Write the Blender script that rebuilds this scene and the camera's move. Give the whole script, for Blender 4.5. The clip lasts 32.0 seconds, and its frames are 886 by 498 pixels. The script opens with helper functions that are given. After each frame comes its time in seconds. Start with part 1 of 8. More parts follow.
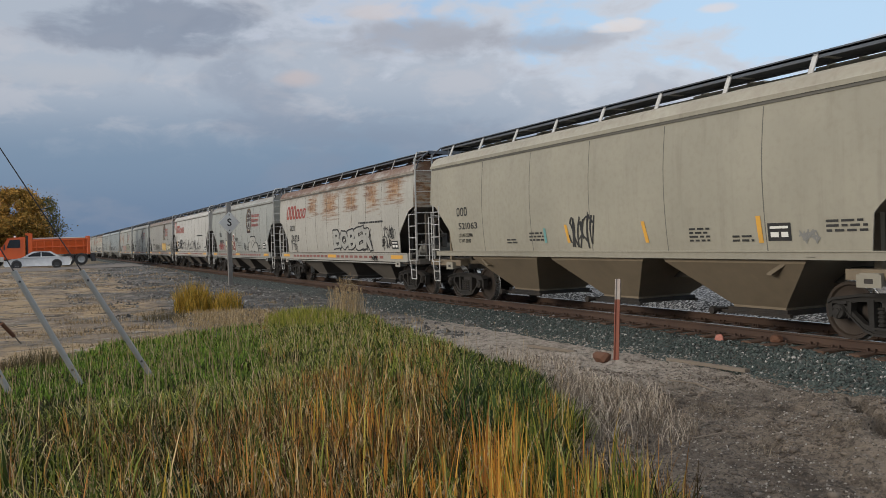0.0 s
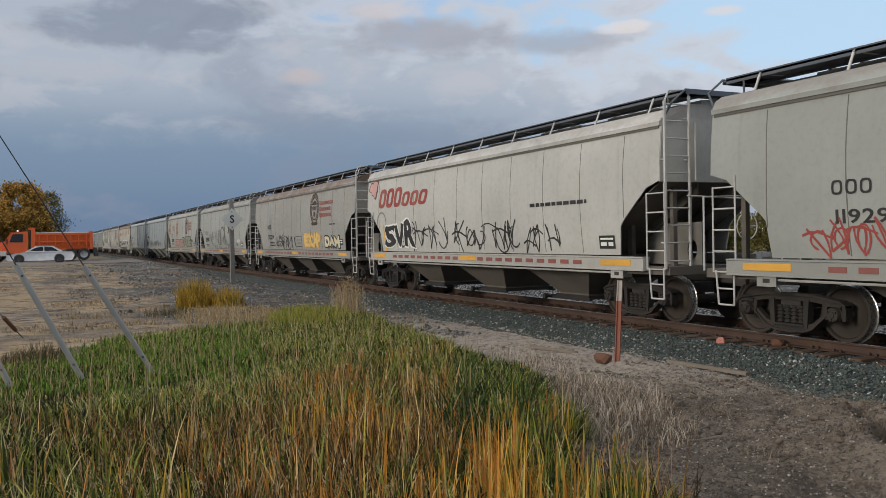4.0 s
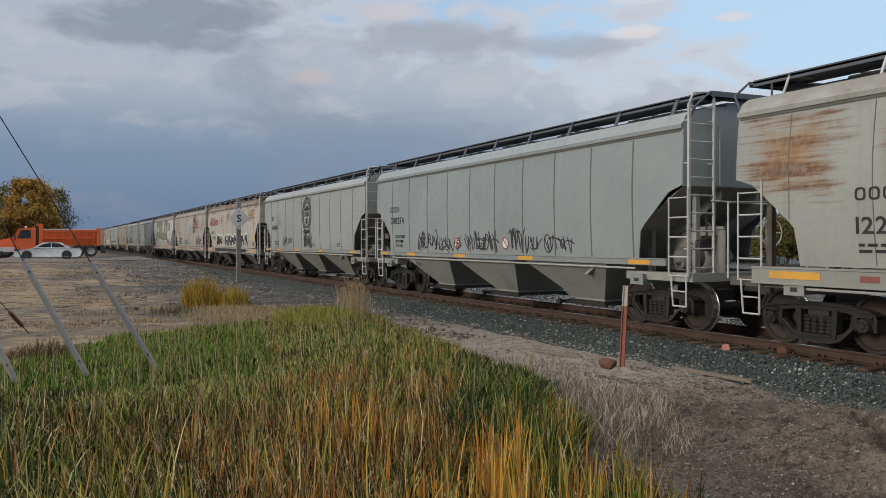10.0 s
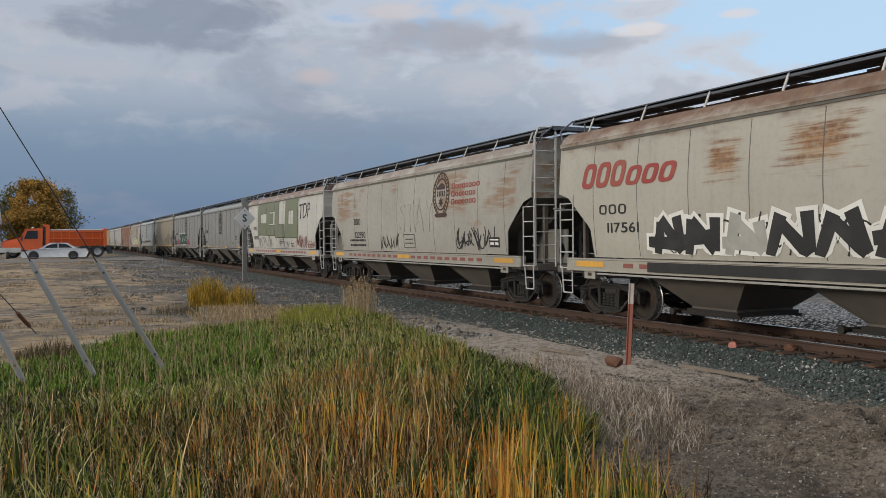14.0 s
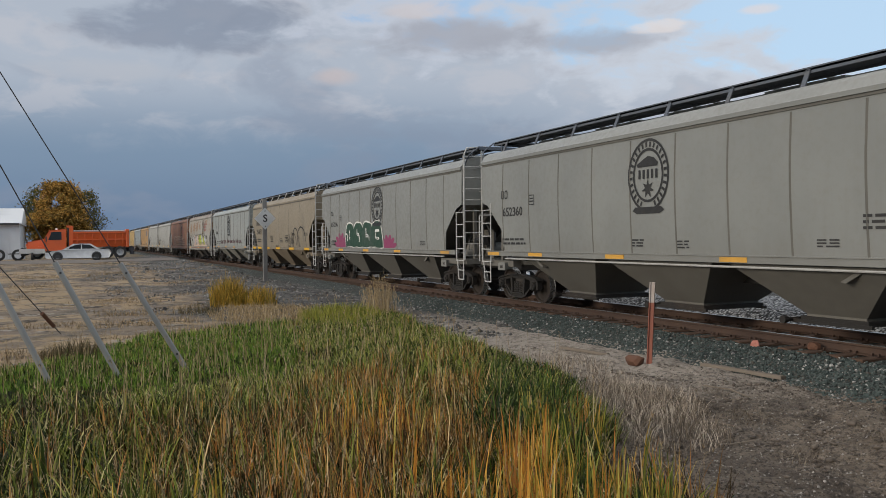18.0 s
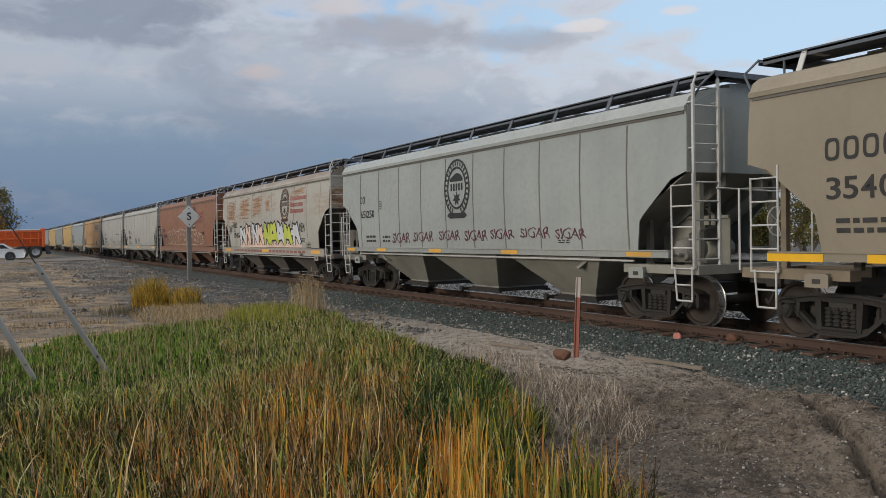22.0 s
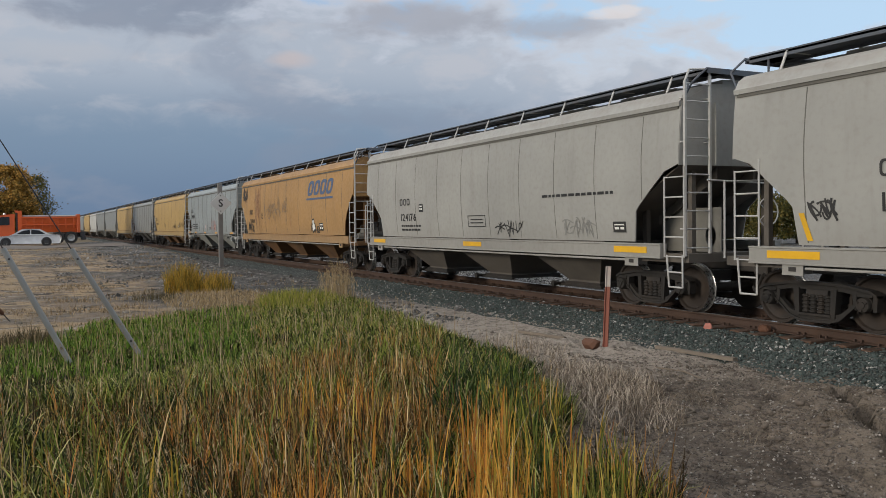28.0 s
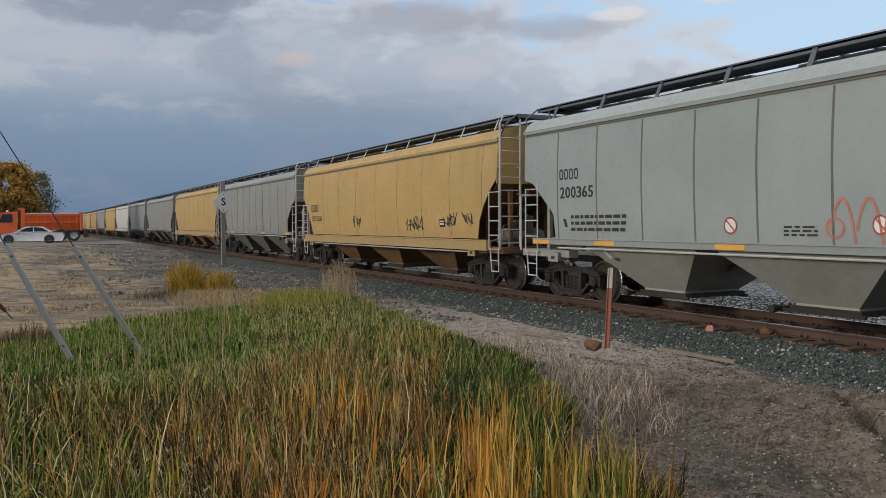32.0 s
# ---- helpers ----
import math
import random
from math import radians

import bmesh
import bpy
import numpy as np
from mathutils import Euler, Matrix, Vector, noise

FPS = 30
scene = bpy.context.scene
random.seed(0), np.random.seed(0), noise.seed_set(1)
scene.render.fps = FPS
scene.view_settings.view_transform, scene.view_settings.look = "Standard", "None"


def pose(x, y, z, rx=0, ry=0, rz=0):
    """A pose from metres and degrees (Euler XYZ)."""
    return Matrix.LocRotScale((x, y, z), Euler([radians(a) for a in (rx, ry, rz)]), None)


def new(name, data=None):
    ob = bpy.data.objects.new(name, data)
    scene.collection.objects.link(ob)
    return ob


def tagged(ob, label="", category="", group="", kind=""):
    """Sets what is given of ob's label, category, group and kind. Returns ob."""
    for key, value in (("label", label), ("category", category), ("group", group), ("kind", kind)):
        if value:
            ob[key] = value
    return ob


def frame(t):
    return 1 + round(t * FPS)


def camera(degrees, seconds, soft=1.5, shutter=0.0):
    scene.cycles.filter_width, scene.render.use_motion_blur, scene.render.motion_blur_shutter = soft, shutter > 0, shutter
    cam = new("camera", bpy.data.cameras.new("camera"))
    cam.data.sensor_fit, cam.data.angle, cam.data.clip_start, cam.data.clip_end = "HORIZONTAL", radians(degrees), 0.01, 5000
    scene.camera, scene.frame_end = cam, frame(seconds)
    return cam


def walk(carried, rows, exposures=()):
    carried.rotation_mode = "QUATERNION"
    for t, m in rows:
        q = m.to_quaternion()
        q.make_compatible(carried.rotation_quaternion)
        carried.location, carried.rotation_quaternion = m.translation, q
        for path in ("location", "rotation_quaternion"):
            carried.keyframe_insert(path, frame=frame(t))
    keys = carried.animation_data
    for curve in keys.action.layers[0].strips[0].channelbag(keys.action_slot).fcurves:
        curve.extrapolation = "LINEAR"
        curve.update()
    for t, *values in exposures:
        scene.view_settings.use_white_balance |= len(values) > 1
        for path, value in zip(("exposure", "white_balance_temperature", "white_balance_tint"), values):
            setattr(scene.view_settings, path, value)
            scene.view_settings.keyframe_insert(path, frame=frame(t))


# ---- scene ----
# The track runs along x (the train goes towards +x), its centre line at y = 12.26, rail tops at z = 0.
# The camera stands at the origin, 1.77 m over the rails.
TRACK_Y = 12.26
EYE = Vector((0.0, 0.0, 1.77))
cam = camera(55.82, 32.0, soft=0.55)


def aim(heading, pitch, roll):
    """A pose at EYE: heading in degrees from -x towards +y, pitch up, roll."""
    a, p, r = radians(heading), radians(pitch), radians(roll)
    fwd = Vector((-math.cos(a) * math.cos(p), math.sin(a) * math.cos(p), math.sin(p)))
    right = Vector((math.sin(a), math.cos(a), 0.0))
    up = right.cross(fwd)
    r2 = math.cos(r) * right + math.sin(r) * up
    u2 = -math.sin(r) * right + math.cos(r) * up
    m = Matrix((r2, u2, -fwd)).transposed().to_4x4()
    m.translation = EYE
    return m


PATH = [
    (0, 25.93, -0.72, -1.71),
    (0.5, 25.88, -0.72, -1.75),
    (1, 25.84, -0.73, -1.59),
    (1.5, 25.80, -0.74, -1.31),
    (2, 25.81, -0.72, -1.16),
    (2.5, 25.78, -0.73, -1.12),
    (3, 25.77, -0.73, -1.04),
    (3.5, 25.78, -0.75, -1.08),
    (5.5, 25.73, -0.68, -0.58),
    (6, 25.71, -0.59, -0.50),
    (6.5, 25.71, -0.58, -0.46),
    (7, 25.71, -0.57, -0.28),
    (7.5, 25.69, -0.59, -0.21),
    (8, 25.68, -0.58, -0.09),
    (8.5, 25.69, -0.59, -0.06),
    (9, 25.63, -0.60, -0.05),
    (9.5, 25.57, -0.60, -0.05),
    (10, 25.36, -0.59, -0.15),
    (10.5, 25.32, -0.60, -0.19),
    (11, 25.26, -0.59, -0.33),
    (11.5, 25.23, -0.59, -0.34),
    (12, 25.24, -0.59, -0.40),
    (12.5, 25.23, -0.60, -0.37),
    (13, 25.23, -0.60, -0.39),
    (13.5, 25.03, -0.66, -0.42),
    (14, 24.98, -0.68, -0.42),
    (14.5, 24.99, -0.67, -0.45),
    (16.5, 23.98, -0.67, -0.69),
    (17, 23.85, -0.68, -0.74),
    (17.5, 23.86, -0.73, -0.69),
    (18, 23.64, -0.72, -0.69),
    (18.5, 23.33, -0.82, -0.65),
    (19, 23.34, -0.85, -0.68),
    (19.5, 23.34, -0.85, -0.68),
    (20, 23.31, -0.86, -0.70),
    (20.5, 24.44, -0.87, -0.70),
    (21, 26.90, -0.91, -0.73),
    (21.5, 28.51, -0.93, -0.70),
    (22, 28.50, -1.00, -1.07),
    (22.5, 27.74, -1.09, -1.14),
    (23, 27.00, -1.07, -0.96),
    (23.5, 26.94, -1.08, -0.56),
    (24, 26.92, -1.09, -0.52),
    (24.5, 26.95, -1.16, -0.46),
    (25, 26.95, -1.32, -0.52),
    (25.5, 26.97, -1.50, -0.51),
    (27.5, 26.58, -1.72, -0.97),
    (28, 26.49, -1.79, -0.74),
    (28.5, 26.42, -1.79, -0.77),
    (29, 26.40, -1.79, -0.52),
    (29.5, 26.40, -1.79, -0.39),
    (30, 26.37, -1.79, -0.34),
    (30.5, 26.35, -1.79, -0.34),
    (31, 26.35, -1.78, -0.30),
    (31.5, 26.34, -1.77, -0.33),
    (32, 26.34, -1.77, -0.34),
]
walk(cam, [(t, aim(h, p, r)) for t, h, p, r in PATH])

# ---- light ----
scene.view_settings.exposure = 0.0
world = bpy.data.worlds.new("sky")
scene.world = world
world.use_nodes = True
wn, wl = world.node_tree.nodes, world.node_tree.links
wn.clear()


def wnode(kind, **kw):
    n = wn.new(kind)
    for k, v in kw.items():
        n.inputs[k].default_value = v
    return n


def wmath(op, a, b=0.0, clamp=False):
    n = wn.new("ShaderNodeMath")
    n.operation, n.use_clamp = op, clamp
    for i, v in enumerate((a, b)):
        if isinstance(v, (int, float)):
            n.inputs[i].default_value = v
        else:
            wl.new(v, n.inputs[i])
    return n.outputs[0]


def wmix(fac, a, b):
    n = wn.new("ShaderNodeMix")
    n.data_type = "RGBA"
    for i, v in ((0, fac), (6, a), (7, b)):
        if isinstance(v, (int, float)):
            n.inputs[i].default_value = v
        elif isinstance(v, tuple):
            n.inputs[i].default_value = (*v, 1)
        else:
            wl.new(v, n.inputs[i])
    return n.outputs[2]


def wramp(v, lo, hi):
    n = wn.new("ShaderNodeMapRange")
    n.interpolation_type = "SMOOTHSTEP"
    n.inputs[1].default_value, n.inputs[2].default_value = lo, hi
    wl.new(v, n.inputs[0])
    return n.outputs[0]


SUN_EL, SUN_AZ = 16.0, 262.0   # low sun behind the camera's left shoulder, veiled by cloud
sky = wn.new("ShaderNodeTexSky")
sky.sky_type, sky.sun_disc = "NISHITA", False
sky.sun_elevation, sky.sun_rotation = radians(SUN_EL), radians(90 - SUN_AZ)
tc = wn.new("ShaderNodeTexCoord")
sep = wn.new("ShaderNodeSeparateXYZ")
wl.new(tc.outputs["Generated"], sep.inputs[0])
# azimuth from -x towards +y in degrees, elevation in degrees
az = wmath("MULTIPLY", wmath("ARCTAN2", sep.outputs[1], wmath("MULTIPLY", sep.outputs[0], -1.0)), 57.2958)
el = wmath("MULTIPLY", wmath("ARCSINE", sep.outputs[2]), 57.2958)
def cloud_noise(ka, ke, shift, detail, rough, dist):
    """Cloud texture over azimuth and elevation, drawn out sideways."""
    v = wn.new("ShaderNodeCombineXYZ")
    wl.new(wmath("MULTIPLY", az, ka), v.inputs[0])
    wl.new(wmath("MULTIPLY", el, ke), v.inputs[1])
    v.inputs[2].default_value = shift
    n = wnode("ShaderNodeTexNoise", Scale=1.0, Detail=detail, Roughness=rough, Distortion=dist)
    wl.new(v.outputs[0], n.inputs["Vector"])
    return n.outputs[0]


cn = cloud_noise(0.085, 0.22, 1.3, 6.0, 0.55, 0.45)
cn2 = cloud_noise(0.24, 0.5, 4.1, 9.0, 0.56, 0.25)


def blob(a0, e0, ra, re, torn=1.0):
    """A soft cloud mass round azimuth a0, elevation e0, its edge torn by noise."""
    dx = wmath("DIVIDE", wmath("SUBTRACT", az, a0), ra)
    dy = wmath("DIVIDE", wmath("SUBTRACT", el, e0), re)
    d = wmath("ADD", wmath("MULTIPLY", dx, dx), wmath("MULTIPLY", dy, dy))
    k = wmath("ADD", wmath("SUBTRACT", 1.0, d), wmath("MULTIPLY", wmath("SUBTRACT", cn2, 0.5), torn * 4.0))
    return wramp(k, 0.0, 0.9)


nish = wn.new("ShaderNodeVectorMath")
nish.operation = "SCALE"
nish.inputs[3].default_value = 0.1
wl.new(sky.outputs[0], nish.inputs[0])
# clear sky seen through the gaps, paler to the right
clear = wmix(0.8, nish.outputs[0], wmix(wramp(az, 12.0, 46.0), (0.38, 0.56, 0.82), (0.56, 0.77, 1.0)))
clear = wmix(wramp(el, 11.0, 6.0), clear, (0.58, 0.66, 0.76))
# the overcast sheet: slate blue low down, greyer and lighter above
body = wmix(wramp(el, 0.5, 6.5), (0.15, 0.22, 0.335), (0.205, 0.288, 0.40))
body = wmix(wramp(el, 5.5, 11.5), body, (0.425, 0.48, 0.565))
body = wmix(wmath("MULTIPLY", wramp(az, 20.0, 42.0), 0.55), body, (0.53, 0.57, 0.64))
lit = wmath("MULTIPLY", wramp(cn2, 0.47, 0.66), wramp(el, 5.0, 10.0))
body = wmix(wmath("MULTIPLY", lit, 0.6), body, (0.52, 0.535, 0.59))
body = wmix(wmath("MULTIPLY", wramp(cn, 0.5, 0.36), 0.45), body, (0.24, 0.285, 0.375))
f = wmath("ADD", wmath("MULTIPLY", wmath("SUBTRACT", 13.0, el), 0.13), wmath("MULTIPLY", wmath("SUBTRACT", 33.0, az), 0.032))
f = wmath("ADD", f, wmath("ADD", wmath("MULTIPLY", wmath("SUBTRACT", cn, 0.5), 2.4), wmath("MULTIPLY", wmath("SUBTRACT", cn2, 0.5), 1.8)))
cover = wramp(f, -0.26, 0.52)
rim = wmath("MULTIPLY", wmath("MULTIPLY", cover, wmath("SUBTRACT", 1.0, cover)), 3.2)
c = wmix(cover, clear, body)
c = wmix(wmath("MULTIPLY", rim, 0.55), c, (0.66, 0.64, 0.66))
# heavy cloud masses, and their sunlit heads
for a0, e0, ra, re, tone, torn, k in (
        (6.9, 14.1, 8.2, 2.3, (0.24, 0.285, 0.37), 0.8, 0.8), (25.0, 13.4, 7.0, 1.7, (0.35, 0.37, 0.43), 0.45, 0.75), (33.5, 12.9, 5.2, 1.1, (0.36, 0.38, 0.44), 0.45, 0.7),
        (23.0, 15.2, 4.0, 0.6, (0.64, 0.58, 0.58), 0.8, 0.5), (37.8, 13.6, 2.2, 0.45, (0.78, 0.72, 0.70), 1.0, 0.6), (16.5, 10.9, 2.2, 0.8, (0.60, 0.50, 0.48), 0.5, 0.55),
        (44.4, 14.1, 1.5, 0.4, (0.70, 0.68, 0.71), 0.5, 0.8), (38.5, 15.6, 2.2, 0.4, (0.66, 0.68, 0.75), 0.4, 0.6), (2.0, 10.8, 6.0, 0.9, (0.50, 0.51, 0.55), 0.5, 0.4)):
    c = wmix(wmath("MULTIPLY", blob(a0, e0, ra, re, torn), k), c, tone)
# overhead and behind: bright broken cloud
c = wmix(wramp(el, 20.0, 42.0), c, (1.0, 0.99, 1.0))
CLOUDS = c
bg = wn.new("ShaderNodeBackground")
wl.new(CLOUDS, bg.inputs[0])
bg.inputs[1].default_value = 1.0
wo = wn.new("ShaderNodeOutputWorld")
wl.new(bg.outputs[0], wo.inputs[0])

sun = new("sun", bpy.data.lights.new("sun", "SUN"))
sun.data.energy, sun.data.angle, sun.data.color = 1.8, radians(15), (1.0, 0.9, 0.76)
_a, _e = radians(SUN_AZ), radians(SUN_EL)
sun_dir = Vector((-math.cos(_a) * math.cos(_e), math.sin(_a) * math.cos(_e), math.sin(_e)))
sun.matrix_basis = Matrix.Translation((0, -20, 30)) @ sun_dir.to_track_quat("Z", "Y").to_matrix().to_4x4()

# ---- materials ----
def material(name, build):
    m = bpy.data.materials.new(name)
    m.use_nodes = True
    nt = m.node_tree
    p = next(n for n in nt.nodes if n.type == "BSDF_PRINCIPLED")
    build(Tree(nt, p), p)
    return m


class Tree:
    """Short hand for building a node material."""

    def __init__(self, nt, p):
        self.nt, self.p = nt, p
        self.tc = nt.nodes.new("ShaderNodeTexCoord")
        self.info = nt.nodes.new("ShaderNodeObjectInfo")

    def link(self, a, b):
        self.nt.links.new(a, b)

    def put(self, socket, v):
        if isinstance(v, (int, float)):
            socket.default_value = v
        elif isinstance(v, tuple):
            socket.default_value = (*v, 1) if len(v) == 3 and socket.type == "RGBA" else v
        else:
            self.link(v, socket)

    def coords(self, scale=(1, 1, 1), world=False, shift=True):
        """Object coordinates, scaled; shifted object by object."""
        mp = self.nt.nodes.new("ShaderNodeMapping")
        mp.inputs["Scale"].default_value = scale
        if world:
            g = self.nt.nodes.new("ShaderNodeNewGeometry")
            self.link(g.outputs["Position"], mp.inputs[0])
        else:
            self.link(self.tc.outputs["Object"], mp.inputs[0])
            if shift:
                k = self.nt.nodes.new("ShaderNodeVectorMath")
                k.operation = "SCALE"
                k.inputs[0].default_value = (37.0, 11.0, 23.0)
                self.link(self.info.outputs["Random"], k.inputs[3])
                self.link(k.outputs[0], mp.inputs["Location"])
        return mp.outputs[0]

    def noise(self, vec, scale, detail=4.0, rough=0.55, dist=0.0):
        n = self.nt.nodes.new("ShaderNodeTexNoise")
        n.inputs["Scale"].default_value, n.inputs["Detail"].default_value = scale, detail
        n.inputs["Roughness"].default_value, n.inputs["Distortion"].default_value = rough, dist
        self.link(vec, n.inputs["Vector"])
        return n.outputs[0]

    def voronoi(self, vec, scale, out="Distance", feature="F1"):
        n = self.nt.nodes.new("ShaderNodeTexVoronoi")
        n.feature = feature
        n.inputs["Scale"].default_value = scale
        self.link(vec, n.inputs["Vector"])
        return n.outputs[out]

    def math(self, op, a, b=0.0):
        n = self.nt.nodes.new("ShaderNodeMath")
        n.operation = op
        self.put(n.inputs[0], a)
        self.put(n.inputs[1], b)
        return n.outputs[0]

    def ramp(self, v, lo, hi, a=0.0, b=1.0):
        n = self.nt.nodes.new("ShaderNodeMapRange")
        n.interpolation_type = "SMOOTHSTEP"
        self.put(n.inputs[0], v)
        for i, k in enumerate((lo, hi, a, b)):
            self.put(n.inputs[i + 1], k)
        return n.outputs[0]

    def mix(self, fac, a, b, mode="MIX"):
        n = self.nt.nodes.new("ShaderNodeMix")
        n.data_type, n.blend_type = "RGBA", mode
        self.put(n.inputs[0], fac)
        self.put(n.inputs[6], a)
        self.put(n.inputs[7], b)
        return n.outputs[2]

    def axis(self, vec, i):
        n = self.nt.nodes.new("ShaderNodeSeparateXYZ")
        self.link(vec, n.inputs[0])
        return n.outputs[i]

    def bump(self, height, strength=0.3, dist=0.02):
        n = self.nt.nodes.new("ShaderNodeBump")
        n.inputs["Strength"].default_value, n.inputs["Distance"].default_value = strength, dist
        self.link(height, n.inputs["Height"])
        self.link(n.outputs[0], self.p.inputs["Normal"])

    def island(self):
        g = self.nt.nodes.new("ShaderNodeNewGeometry")
        return g.outputs["Random Per Island"]

    def colour(self, v):
        self.put(self.p.inputs["Base Color"], v)

    def rough(self, v):
        self.put(self.p.inputs["Roughness"], v)


RUST = (0.19, 0.075, 0.03)


def paint(name, base, rust=0.15, bands=0.0, top=0.0, grime=0.25, rough=0.55, spots=(), upright=False):
    """Weathered car paint: grime streaks running down, rust blooms, rust bands along the upper side, rusted roof edge."""
    def build(T, p):
        v = T.coords()
        raw = T.coords(shift=False)
        z = T.axis(raw, 2)
        fine = T.noise(v, 9.0, 6)
        streak = T.noise(T.coords((2.4, 2.4, 0.16)), 1.6, 5, 0.6)
        big = T.noise(v, 0.55, 4)
        c = T.mix(T.ramp(big, 0.3, 0.75), base, tuple(k * 0.86 for k in base))
        c = T.mix(T.math("MULTIPLY", T.ramp(streak, 0.5, 0.82), grime), c, (0.13, 0.115, 0.09))
        c = T.mix(T.math("MULTIPLY", T.ramp(fine, 0.45, 0.8), 0.18), c, (0.2, 0.18, 0.15))
        # road dirt thrown up over the lower side
        c = T.mix(T.math("MULTIPLY", T.ramp(T.math("ADD", z, T.math("MULTIPLY", streak, 1.0)), 2.3, 1.6), 0.3), c, (0.16, 0.14, 0.115))
        bloom = T.noise(T.coords((0.75, 1, 1.5)), 1.5, 7, 0.62, 0.4)
        r = T.math("MULTIPLY", T.ramp(bloom, 0.72 - 0.2 * rust, 0.86 - 0.2 * rust), min(1.0, 0.35 + rust))
        c = T.mix(r, c, T.mix(fine, RUST, (0.33, 0.15, 0.055)))
        if bands:
            patch = T.noise(T.coords((0.55, 1, 0.5)), 1.0, 3, 0.5)
            lines = T.noise(T.coords((0.35, 1, 3.2)), 2.2, 4, 0.6)
            win = T.math("MULTIPLY", T.ramp(z, 2.35, 2.75), T.ramp(z, 3.85, 3.6))
            k = T.math("MULTIPLY", T.math("MULTIPLY", T.ramp(patch, 0.46, 0.56), T.ramp(lines, 0.38, 0.56)), win)
            c = T.mix(T.math("MULTIPLY", k, bands), c, T.mix(fine, (0.15, 0.07, 0.03), (0.33, 0.19, 0.085)))
        if top:
            edge = T.ramp(T.math("ADD", z, T.math("MULTIPLY", T.math("SUBTRACT", bloom, 0.5), 1.1)), 3.95 - 0.35 * top, 4.15)
            c = T.mix(T.math("MULTIPLY", edge, top), c, T.mix(streak, (0.075, 0.04, 0.026), (0.20, 0.105, 0.055)))
        if spots:
            # rust worn through in places: (along, height, half length, half height)
            x = T.axis(raw, 0)
            brush = T.noise(T.coords((4.5, 1, 0.4) if upright else (0.32, 1, 5.5)), 2.2, 6, 0.6)
            worn = None
            for cx, cz, rx, rz in spots:
                far = T.math("MAXIMUM", T.math("ABSOLUTE", T.math("DIVIDE", T.math("SUBTRACT", x, cx), rx)), T.math("ABSOLUTE", T.math("DIVIDE", T.math("SUBTRACT", z, cz), rz)))
                k = T.ramp(T.math("ADD", T.math("SUBTRACT", 1.25, far), T.math("MULTIPLY", T.math("SUBTRACT", brush, 0.5), 3.2)), 0.05, 0.95)
                worn = k if worn is None else T.math("MAXIMUM", worn, k)
            c = T.mix(T.math("MULTIPLY", worn, T.ramp(fine, 0.25, 0.6, 0.55, 0.95)), c, T.mix(T.ramp(brush, 0.4, 0.65), (0.33, 0.185, 0.08), (0.15, 0.065, 0.028)))
        T.colour(c)
        T.rough(T.ramp(fine, 0.2, 0.8, rough - 0.08, rough + 0.2))
        T.bump(T.math("ADD", T.noise(v, 0.9, 2), T.math("MULTIPLY", fine, 0.05)), 0.25, 0.03)
    return material(name, build)


def plain(name, base, rough=0.6, metal=0.0, var=0.25, scale=6.0, dirt=None, dirt_amount=0.4, bump=0.15, world=False):
    def build(T, p):
        v = T.coords(world=world)
        n = T.noise(v, scale, 6)
        big = T.noise(v, scale * 0.13, 3)
        c = T.mix(n, tuple(k * (1 - var) for k in base), tuple(min(1, k * (1 + var)) for k in base))
        c = T.mix(T.math("MULTIPLY", T.ramp(big, 0.45, 0.75), dirt_amount), c, dirt or tuple(k * 0.5 for k in base))
        T.colour(c)
        T.rough(T.ramp(n, 0.2, 0.8, max(0.05, rough - 0.1), min(1, rough + 0.12)))
        p.inputs["Metallic"].default_value = metal
        if bump:
            T.bump(n, bump, 0.01)
    return material(name, build)


def blades(name, tones, rough=0.6):
    """Grass: one tone of the list per blade, lighter towards a dry tip by chance."""
    def build(T, p):
        n = T.nt.nodes.new("ShaderNodeValToRGB")
        n.color_ramp.interpolation = "CONSTANT"
        e = n.color_ramp.elements
        while len(e) < len(tones):
            e.new(0.5)
        for i, t in enumerate(tones):
            e[i].position, e[i].color = i / len(tones), (*t, 1)
        T.link(T.island(), n.inputs[0])
        k = T.noise(T.coords(world=True), 0.9, 3)
        c = T.mix(T.ramp(k, 0.4, 0.65, 0, 0.15), n.outputs[0], tones[1])
        T.colour(c)
        T.rough(rough)
        p.inputs["Specular IOR Level"].default_value = 0.2
        thin = T.nt.nodes.new("ShaderNodeBsdfTranslucent")
        T.put(thin.inputs[0], c)
        both = T.nt.nodes.new("ShaderNodeMixShader")
        both.inputs[0].default_value = 0.12
        T.link(p.outputs[0], both.inputs[1])
        T.link(thin.outputs[0], both.inputs[2])
        T.link(both.outputs[0], next(n for n in T.nt.nodes if n.type == "OUTPUT_MATERIAL").inputs[0])
    return material(name, build)


M_STEEL = plain("galvanised_steel", (0.50, 0.50, 0.485), 0.5, 0.1, 0.15, 14, (0.22, 0.17, 0.12), 0.35)
M_DARK = plain("dark_running_gear", (0.035, 0.032, 0.03), 0.8, 0.0, 0.4, 9, (0.075, 0.06, 0.045), 0.6)
M_FRAME = plain("truck_iron", (0.022, 0.02, 0.018), 0.8, 0.0, 0.4, 11, (0.05, 0.037, 0.028), 0.6)
M_WHEEL = plain("wheel_steel", (0.034, 0.026, 0.021), 0.7, 0.1, 0.35, 12, (0.062, 0.042, 0.028), 0.6)
M_TREAD = plain("polished_tread", (0.55, 0.55, 0.54), 0.3, 0.9, 0.1, 20)
